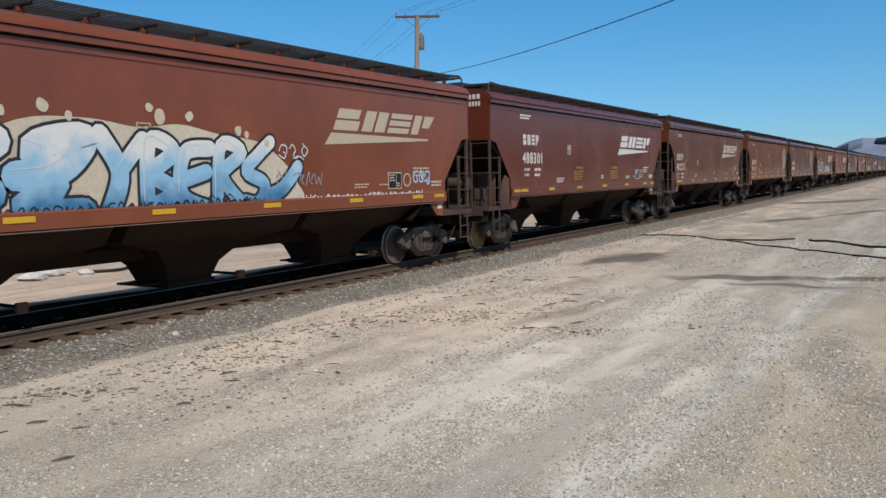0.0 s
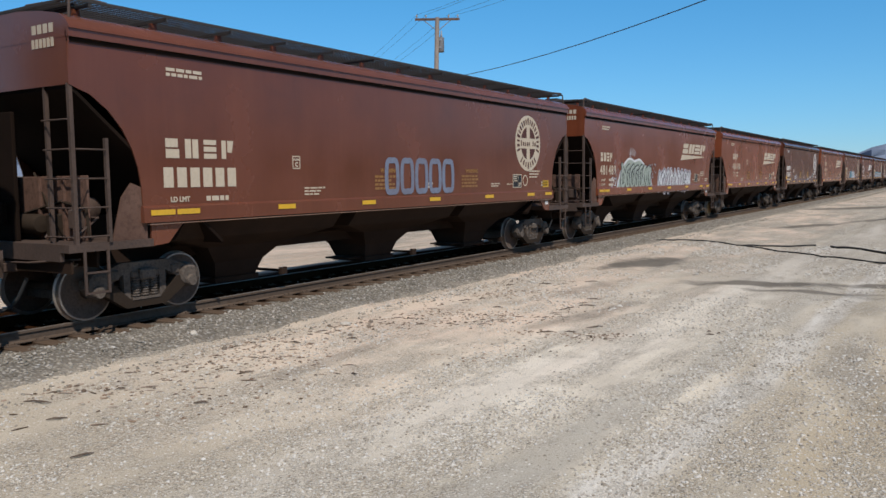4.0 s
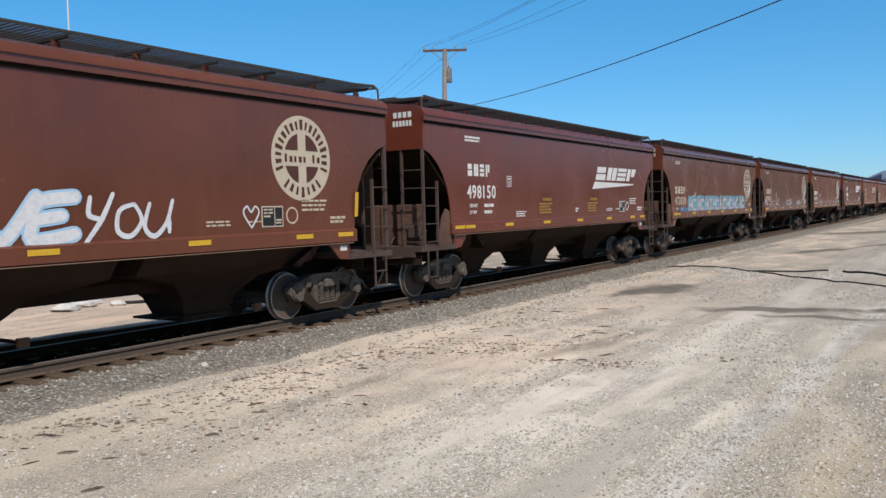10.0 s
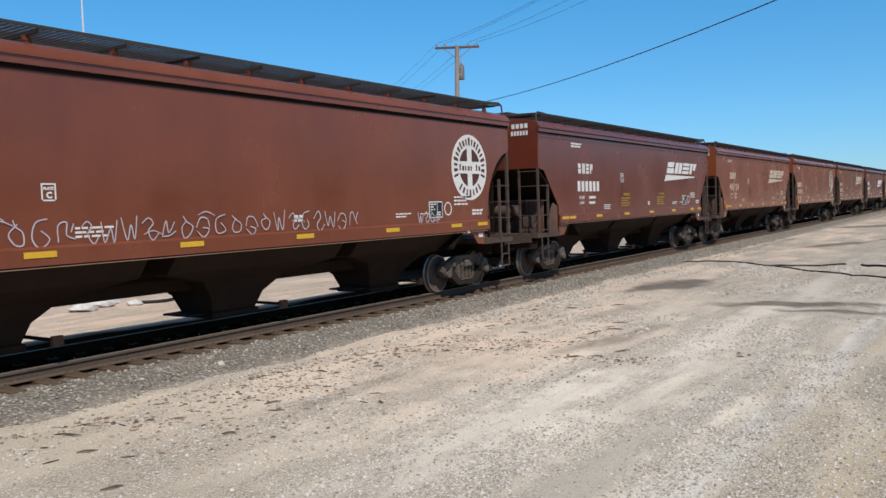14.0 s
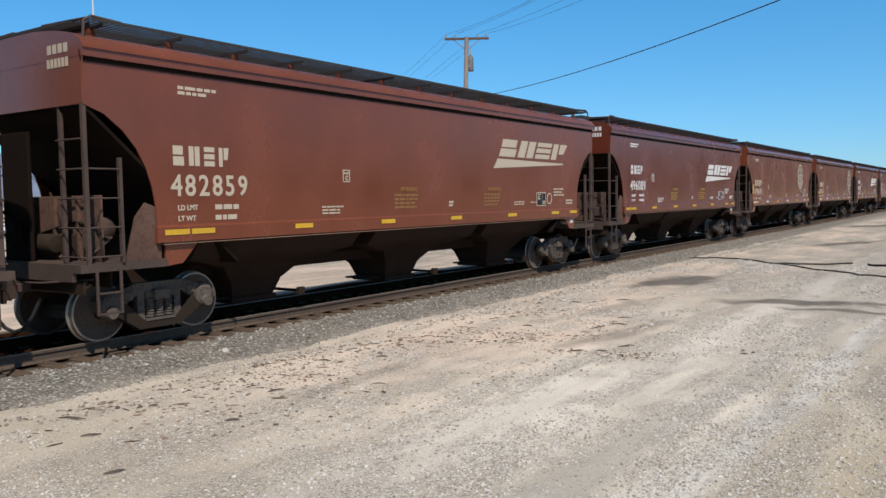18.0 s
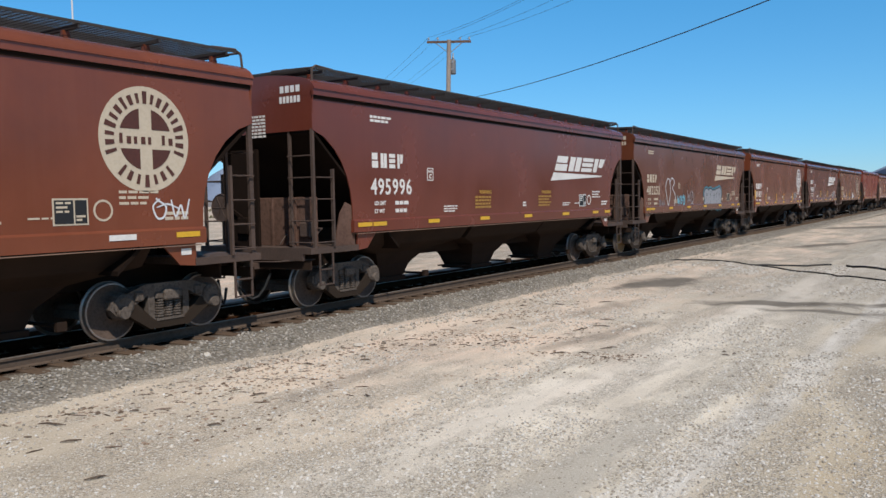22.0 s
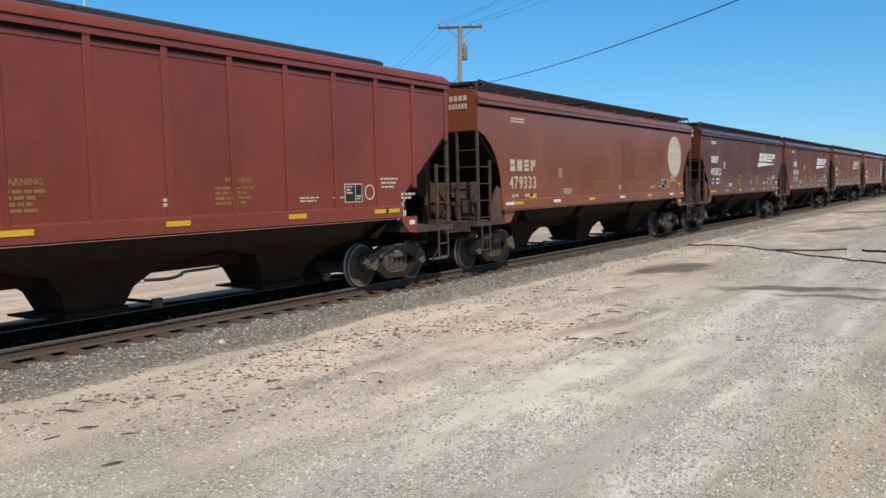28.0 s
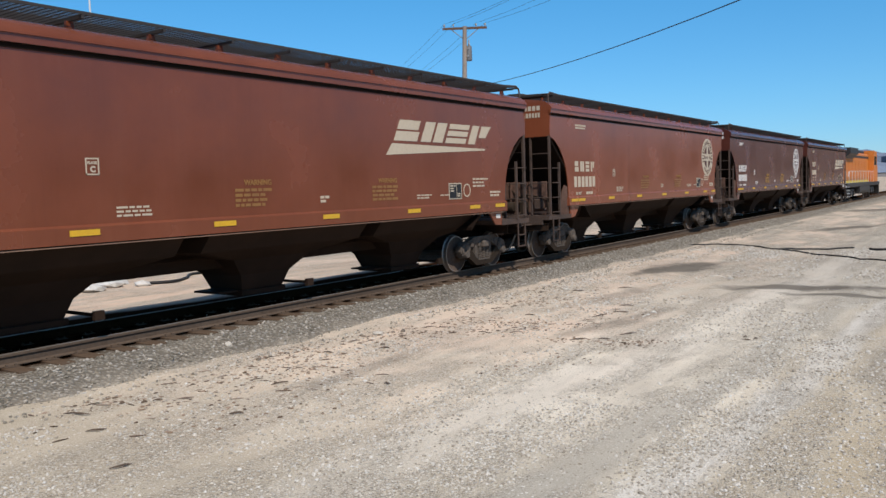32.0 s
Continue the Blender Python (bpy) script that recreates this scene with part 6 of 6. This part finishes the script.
BIG_FORMS = [  # from, to, strokes
    (0.6, 2.2, STROKES[3]), (2.3, 3.9, [[(0.95, 0.9), (0.2, 0.55), (0.9, 0.35)], [(0.1, 0.1), (0.8, 0.12)]]),
    (3.95, 5.35, [[(0.1, 0.5), (0.6, 0.62), (0.85, 0.98), (0.3, 0.9), (0.55, 0.45), (0.2, 0.1), (0.9, 0.06)]]),
    (5.3, 6.15, [[(0.05, 0.97), (0.5, 0.5), (0.35, 0.03)], [(0.98, 0.97), (0.5, 0.5)]]),
    (6.1, 6.9, [[(0.25, 0.05), (0.2, 0.95), (0.85, 0.8), (0.3, 0.52), (0.9, 0.28), (0.25, 0.05)]]),
    (6.85, 7.6, [[(0.85, 0.95), (0.2, 0.8), (0.15, 0.3), (0.85, 0.06)], [(0.2, 0.5), (0.8, 0.55)]]),
    (7.55, 8.35, [[(0.2, 0.04), (0.25, 0.92), (0.9, 0.8), (0.35, 0.5), (0.95, 0.06)]]),
    (8.3, 9.05, [[(0.9, 0.98), (0.5, 0.75), (0.15, 0.55), (0.8, 0.35), (0.6, 0.08), (0.1, 0.1)]]),
    (8.9, 9.8, [[(0.1, 0.12), (0.5, 0.3), (0.95, 0.62)]])]
for k, (x0, x1, strokes) in enumerate(BIG_FORMS):
    piece(c, x0, x1, 1.52 if k % 2 else 1.58, 2.95 - 0.05 * (k % 3), [strokes], 17 + k, S_FADE, S_DARK, None, S_WHITE, 0.34, 0.08, "blue and white sprayed letter with black outlines")
scribble(c, 3.6, 8.9, 1.62, 1.84, 12, 19, S_DARK, 0.03, "thin black sprayed shading")
dots(c, [(4.0, 3.12, 0.07), (4.6, 3.22, 0.09), (5.0, 3.1, 0.06), (6.4, 3.3, 0.07), (6.6, 3.16, 0.1), (7.2, 3.2, 0.08), (8.3, 3.02, 0.08), (8.5, 2.95, 0.06), (9.0, 2.8, 0.06)], S_CREAM, 3)
scribble(c, 9.3, 10.2, 2.5, 2.85, 4, 5, S_WHITE, 0.03)
scribble(c, 9.9, 14.3, 1.6, 1.8, 16, 6, S_WHITE, 0.045)
scribble(c, 9.2, 10.6, 1.95, 2.3, 4, 7, S_GREY, 0.03)
scribble(c, 13.9, 14.7, 1.95, 2.3, 4, 9, S_SKY, 0.05)
c = cars[4]
S_HAZE = spray("spray_faded_blue", (0.17, 0.2, 0.27), (0.13, 0.1, 0.11))
for k in range(5):
    x = 7.48 + 0.585 * k
    m = MB()
    ring = [(x, 1.92), (x + 0.01, 2.48), (x + 0.2, 2.55), (x + 0.38, 2.48), (x + 0.39, 1.93), (x + 0.2, 1.86)]
    ribbon(m, ring, 0.13, -HALF - 0.012, closed=True)
    part("graffiti_stroke", m, S_HAZE, c, "soft faded blue sprayed loop")
c = cars[5]
m = MB()
blob(m, [(3.2, 1.58), (3.25, 2.1), (3.75, 2.6), (4.4, 2.86), (5.0, 2.78), (5.6, 2.84), (6.2, 2.62), (6.75, 2.45), (7.05, 1.95), (7.05, 1.58), (5.2, 1.56)], -HALF - 0.004)
part("graffiti_rim", m, S_WHITE, c)
m = MB()
blob(m, [(3.28, 1.6), (3.33, 2.06), (3.8, 2.53), (4.4, 2.78), (5.0, 2.7), (5.6, 2.76), (6.15, 2.55), (6.67, 2.38), (6.97, 1.93), (6.97, 1.6), (5.2, 1.58)], -HALF - 0.007)
part("graffiti_fill", m, S_GREEN, c, "grey-green sprayed mound with black swirls")
piece(c, 3.45, 6.95, 1.6, 2.62, 7, 24, S_GREEN, S_DARK, None, S_WHITE, 0.3, 0.0, "grey-green sprayed forms with black outlines")
m = MB()
for k in range(7):
    a = radians(50 + 15 * k)
    ribbon(m, [(4.75 + 0.28 * math.cos(a), 2.7 + 0.28 * math.sin(a)), (4.75 + 0.42 * math.cos(a + 0.06), 2.7 + 0.42 * math.sin(a)), (4.75 + 0.56 * math.cos(a), 2.7 + 0.56 * math.sin(a))], 0.03, -HALF - 0.012, taper=0.5)
part("graffiti_ray", m, S_WHITE, c)
dots(c, [(6.6 + 1.0 * random.Random(k).random(), 2.05 + 0.6 * random.Random(k + 50).random(), 0.035) for k in range(22)] + [(2.7 + 0.5 * random.Random(k + 7).random(), 2.0 + 0.8 * random.Random(k + 70).random(), 0.03) for k in range(14)], S_GREY, 4)
piece(c, 7.9, 12.6, 1.5, 2.42, 9, 31, S_WHITE, S_DARK, S_MAUVE, S_GREY, 0.24, 0.12, "pale mauve and white sprayed piece")
scribble(c, 2.4, 3.3, 1.75, 2.15, 3, 33, S_WHITE, 0.03)
c = cars[7]
scribble(c, 4.5, 5.8, 1.78, 2.16, 3, 41, S_WHITE, 0.03)
scribble(c, 10.6, 11.7, 1.7, 1.96, 4, 42, S_WHITE, 0.03)
c = cars[9]
piece(c, 5.7, 7.6, 1.76, 2.48, 3, 51, S_TEAL, S_SKY, None, S_WHITE, 0.3, 0.05, "dark teal sprayed piece with pale outlines")
for k, (x0, x1, strokes) in enumerate([(7.3, 8.0, STROKES[1]), (7.95, 8.6, STROKES[3]), (8.5, 9.2, [[(0.0, 0.95), (0.4, 0.05), (1.0, 1.0)]]),
                                      (9.1, 9.85, [[(0.95, 0.95), (0.25, 0.85), (0.1, 0.4), (0.2, 0.06), (0.95, 0.12)], [(0.15, 0.5), (0.7, 0.55)]])]):
    piece(c, x0, x1, 1.74, 2.46, [strokes], 52 + k, S_WHITE, S_SKY, None, None, 0.22, 0.1, "broad white sprayed letter")
m = MB()
for k, st in enumerate([[(10.25, 2.4), (10.22, 2.15), (10.42, 2.08)], [(10.62, 2.45), (10.42, 2.08), (10.15, 1.74)], [(10.98, 2.3), (10.72, 2.2), (10.68, 1.9), (10.9, 1.82), (11.1, 2.05), (10.98, 2.3)],
                        [(11.25, 2.3), (11.15, 1.95), (11.32, 1.8), (11.55, 2.0), (11.68, 2.35)], [(11.6, 2.1), (11.6, 1.86)]]):
    ribbon(m, [(x - 0.15, z) for x, z in st], 0.085, -HALF - 0.012 - 0.0006 * k, taper=0.25)
part("graffiti_letters", m, S_WHITE, c, "white sprayed word YOU")
dots(c, [(4.1 + 0.9 * random.Random(k).random(), 1.7 + 0.75 * random.Random(k + 9).random(), 0.055) for k in range(16)], S_WHITE, 5)
m = MB()
ribbon(m, [(13.2, 1.86), (13.02, 2.12), (13.1, 2.24), (13.2, 2.14), (13.3, 2.24), (13.38, 2.12), (13.2, 1.86)], 0.035, -HALF - 0.012)
part("graffiti_heart", m, S_WHITE, c, "white sprayed heart outline")
YELLOW_BARS = {9: [(4.0, 1.8), (16.0, 2.0), (1.4, 1.85), (1.45, 2.25)], 11: [(6.9, 1.9), (9.4, 1.9), (12.9, 1.9)], 23: [(3.9, 1.7), (7.0, 1.7), (9.3, 1.7), (12.4, 1.7)], 13: [(0.95, 2.0), (1.0, 2.4)],
               25: [(1.43, 1.86), (1.5, 2.28), (4.6, 1.7), (7.2, 1.7), (13.0, 1.7), (16.2, 1.8)], 3: [(1.4, 2.2), (4.0, 1.75), (6.6, 1.75), (12.0, 1.75)]}
for k, spots in YELLOW_BARS.items():
    for x, z in spots:
        plate(cars[k], "chalk_bar", [[(x, z), (x + 0.1, z), (x + 0.15, z + 0.5), (x + 0.05, z + 0.5)]], M_YELLOW, off=0.05)
for k, x, z in ((7, 1.12, 1.86), (7, 2.78, 1.68), (19, 1.2, 2.08), (20, 1.02, 2.0), (23, 1.22, 1.9), (27, 2.66, 1.69), (27, 15.3, 1.9), (4, 15.4, 1.85)):
    plate(cars[k], "yellow_patch", [(x, x + (0.2 if k in (19, 23) else 0.4), z, z + (0.5 if k in (19, 23) else 0.2))], M_YELLOW, "yellow painted patch")
c = cars[11]
for k in range(8):
    x = 3.52 + 1.35 * k
    piece(c, x, x + 1.18, 1.68, 2.34, [H_STROKES], 61 + k, S_SILVER, S_DARK, S_CYAN, S_WHITE, 0.3, 0.05, "silver sprayed letters with a blue halo")
scribble(c, 2.3, 3.4, 1.68, 1.95, 4, 62, S_BLUE, 0.06)
c = cars[12]
scribble(c, 1.15, 2.05, 1.9, 2.42, 3, 71, S_WHITE, 0.05)
scribble(c, 3.1, 3.9, 1.68, 2.22, 2, 75, S_WHITE, 0.035)
scribble(c, 4.0, 5.8, 1.64, 2.4, 4, 76, S_WHITE, 0.045)
scribble(c, 8.15, 10.3, 1.78, 2.2, 7, 72, S_WHITE, 0.05)
scribble(c, 12.2, 13.7, 1.72, 2.2, 5, 73, S_WHITE, 0.05)
scribble(c, 15.05, 15.95, 1.9, 2.32, 3, 74, S_WHITE, 0.05)
scribble(c, 15.12, 15.75, 1.62, 1.9, 3, 77, S_WHITE, 0.045)
c = cars[13]
scribble(c, 3.15, 10.95, 1.72, 2.15, 14, 81, S_MAUVE, 0.022)
scribble(c, 13.0, 13.9, 1.74, 2.02, 3, 82, S_MAUVE, 0.03)
scribble(cars[11], 13.3, 14.1, 1.74, 2.0, 3, 83, S_CYAN, 0.05)
c = cars[15]
plate(c, "patch_panel", [(6.4, 10.25, 2.0, 2.5)], PAINT["orange"], "welded patch panel", off=0.016)
c = cars[22]
m = MB()
ribbon(m, [(4.0, 1.7), (3.8, 2.15), (3.68, 2.55), (3.95, 2.86), (4.25, 2.72), (4.3, 2.25), (4.0, 1.7)], 0.05, -HALF - 0.012)
ribbon(m, [(4.2, 2.65), (4.5, 2.9), (4.85, 2.7), (4.55, 2.48), (4.95, 2.15), (4.8, 1.75), (4.35, 1.72), (4.15, 1.66)], 0.05, -HALF - 0.0126)
part("graffiti_outline", m, S_WHITE, c, "white sprayed outline figures")
scribble(c, 2.8, 3.6, 1.74, 2.02, 5, 91, S_GREY, 0.03)
scribble(c, 5.2, 6.4, 1.7, 2.25, 6, 92, S_CYAN, 0.06)
scribble(c, 6.65, 7.75, 1.68, 2.45, 4, 93, S_GREY, 0.05)
bubbles(c, [(9.75, 2.02, 0.42, 0.44, 0.7), (10.4, 2.1, 0.36, 0.36, 0.9), (11.0, 1.98, 0.44, 0.42, 0.75), (11.5, 2.1, 0.34, 0.36, 0.95), (11.95, 2.02, 0.36, 0.5, 0.8)], S_GREY, S_DARK, S_TEAL, "grey sprayed bubble letters with a teal halo")
c = cars[25]
scribble(c, 3.0, 4.2, 1.66, 2.05, 5, 101, S_WHITE, 0.045)
m = MB()
blob(m, [(9.15, 1.64), (9.05, 1.95), (9.3, 2.2), (9.65, 2.15), (9.7, 1.85), (9.55, 1.64)], -HALF - 0.05)
part("graffiti_blot", m, S_WHITE, c)
scribble(c, 9.8, 11.0, 1.68, 2.05, 4, 102, S_WHITE, 0.035)
scribble(cars[20], 15.0, 15.8, 1.8, 2.3, 2, 103, S_WHITE, 0.035)
scribble(cars[19], 14.2, 15.0, 1.85, 2.2, 4, 104, S_WHITE, 0.025)
scribble(cars[3], 9.5, 11.0, 1.75, 2.2, 4, 105, S_GREY, 0.03)

# ---- the locomotive behind the cars ----
M_ORANGE = worn("loco_orange", (0.62, 0.19, 0.03), 0.45, scale=1.2, other=(0.45, 0.14, 0.03), amount=0.4, bump=0.05)
M_LOCO_BLACK = worn("loco_black", (0.025, 0.024, 0.023), 0.5, scale=1.2, other=(0.06, 0.05, 0.045))
M_STRIPE = mat("loco_yellow_stripe", (0.75, 0.55, 0.08), 0.45)
loco = thing("diesel_locomotive", "orange and black diesel locomotive behind the last car", "locomotive", at=(0, TRACK_Y, 0))
part("frame", MB().box(0.3, 22.0, -1.5, 1.5, 1.15, 1.5, 0.04), M_LOCO_BLACK, loco)
part("fuel_tank", MB().prism_yz([(-1.35, 0.5), (-1.5, 0.75), (-1.5, 1.15), (1.5, 1.15), (1.5, 0.75), (1.35, 0.5)], 7.6, 14.2), M_LOCO_BLACK, loco)
part("long_hood", MB().box(1.6, 17.2, -1.0, 1.0, 1.5, 4.3, 0.12), M_ORANGE, loco)
part("hood_stripe", MB().box(1.58, 17.22, -1.012, 1.012, 3.82, 4.02), M_LOCO_BLACK, loco)
part("lower_stripe", MB().box(1.58, 17.22, -1.012, 1.012, 1.52, 1.72), M_STRIPE, loco)
part("radiator", MB().prism_yz([(-1.0, 3.7), (-1.5, 4.1), (-1.5, 4.6), (1.5, 4.6), (1.5, 4.1), (1.0, 3.7)], 1.8, 6.4), M_LOCO_BLACK, loco)
part("roof_housing", MB().box(7.5, 16.5, -0.7, 0.7, 4.3, 4.62, 0.06), M_LOCO_BLACK, loco)
cab_ = part("cab", MB().prism_xz([(17.2, 1.5), (20.3, 1.5), (20.3, 2.9), (19.8, 3.2), (19.6, 4.55), (17.2, 4.65)], -1.5, 1.5), M_ORANGE, loco)
for s in (-1, 1):
    part("cab_window", MB().prism_xz([(17.6, 3.2), (19.3, 3.2), (19.25, 4.05), (17.6, 4.05)], s * 1.504, s * 1.512), M_GLASS, cab_)
part("nose", MB().box(20.3, 21.3, -1.0, 1.0, 1.5, 3.0, 0.15), M_ORANGE, loco)
for k in range(7):
    m = MB()
    m.box(2.4 + k * 2.0, 3.9 + k * 2.0, -1.02, -1.008, 1.9, 3.6)
    part("hood_door", m, M_ORANGE, loco)
for s in (-1, 1):
    for k in range(10):
        m = MB().tube([(1.2 + k * 1.75, s * 1.48, 1.5), (1.2 + k * 1.75, s * 1.48, 2.55)], 0.02, 6)
        part("stanchion", m, M_MAST, loco)
    part("handrail", MB().tube([(0.6, s * 1.48, 2.1), (1.2, s * 1.48, 2.55), (17.0, s * 1.48, 2.55)], 0.02, 6), M_MAST, loco)
    m = MB()
    for k in range(4):
        m.box(0.35 + 0.06 * k, 0.75 + 0.06 * k, s * 1.5 - 0.1, s * 1.5 + 0.1, 0.35 + 0.28 * k, 0.39 + 0.28 * k)
    part("step", m, M_MAST, loco)
m = MB()
for k in range(5):
    m.prism_yz([(-1.5 + k * 0.6, 1.15), (-1.2 + k * 0.6, 1.15), (-0.9 + k * 0.6, 1.5), (-1.2 + k * 0.6, 1.5)], 0.27, 0.298)
part("end_stripe", m, M_MAST, loco)
m = MB()
m.tube([(0.32, -1.35, 1.5), (0.32, -1.35, 2.5), (0.32, -0.6, 2.5), (0.32, -0.6, 1.5)], 0.025, 6)
m.tube([(0.32, 1.35, 1.5), (0.32, 1.35, 2.5), (0.32, 0.6, 2.5), (0.32, 0.6, 1.5)], 0.025, 6)
part("end_rail", m, M_MAST, loco)
part("coupler", MESH["coupler"], None, loco, at=(0.3, 0, 0))
part("plough", MB().prism_xz([(21.9, 0.2), (22.2, 0.2), (22.0, 1.15), (21.7, 1.15)], -1.45, 1.45), M_LOCO_BLACK, loco)
loco_wheels = []
for cx in (4.2, 17.8):
    truck = part("truck", MB().box(-2.4, 2.4, -0.6, 0.6, 0.6, 0.95, 0.04), M_LOCO_BLACK, loco, at=(cx, 0, 0))
    for s in (-1, 1):
        m = MB().prism_xz([(-2.6, 0.6), (-2.5, 0.95), (2.5, 0.95), (2.6, 0.6), (2.1, 0.6), (1.9, 0.4), (-1.9, 0.4), (-2.1, 0.6)], s * 1.05 - 0.08, s * 1.05 + 0.08)
        for wx in (-1.95, 0, 1.95):
            m.box(wx - 0.2, wx + 0.2, s * 1.1 - 0.12, s * 1.1 + 0.12, 0.4, 0.75, 0.03)
        part("side_frame", m, M_LOCO_BLACK, truck)
    for wx in (-1.95, 0.0, 1.95):
        part("wheelset", MESH["wheelset"], None, truck, at=(wx, 0, 0.457))


# ---- what moves ----
PULL = [  # seconds, metres that the train has run beyond an even pace
    (0, -0.16), (1, 0.11), (2, 0.12), (3.2, 0.02), (4.5, -0.01), (5, -0.01), (6, -0.22), (7, 0.27), (8, 0.09), (9, -0.03), (10, -0.27), (11, 0.14), (12, -0.16), (13, 0.0), (14.3, 0.06),
    (15.5, 0.16), (16, -0.07), (16.5, -0.06), (17, 0.07), (18, 0.0), (19, -0.21), (20, 0.31), (21, 0.1), (22, 0.03), (23, -0.21), (24, 0.23), (25, -0.17), (26, -0.3), (27.3, -0.1),
    (28.5, 0.17), (29, -0.03), (30, 0.25), (31, 0.03), (32, -0.17)]


def run(t):
    return 17.034 * t - 0.00171 * t * t + 0.000133 * t ** 3


def motions():
    rows = [(t, run(t) + d) for t, d in PULL]
    for i, car in enumerate(cars):
        walk(car, [(t, pose(FRONT[i] - s, TRACK_Y, 0)) for t, s in rows])
    walk(loco, [(t, pose(FRONT[33] + 17.55 - s, TRACK_Y, 0)) for t, s in rows])
    # wheels roll with the train; those at the same place on their truck turn alike and share one set of keys
    shared = {}
    steps = [k / FPS for k in range(int(32 * FPS) + 1)]
    turns = [math.degrees(float(np.interp(t, [r[0] for r in rows], [r[1] for r in rows])) / 0.457) for t in steps]
    for vehicle in cars + [loco]:
        for ob in vehicle.children_recursive:
            if not ob.name.startswith("wheelset"):
                continue
            x = round(ob.location.x, 3)
            if x not in shared:
                walk(ob, [(t, pose(x, 0, 0.457, 0, -a, 0)) for t, a in zip(steps, turns)])
                shared[x] = (ob.animation_data.action, ob.animation_data.action_slot)
            else:
                ob.rotation_mode = "QUATERNION"
                ob.animation_data_create()
                ob.animation_data.action, ob.animation_data.action_slot = shared[x]


motions()
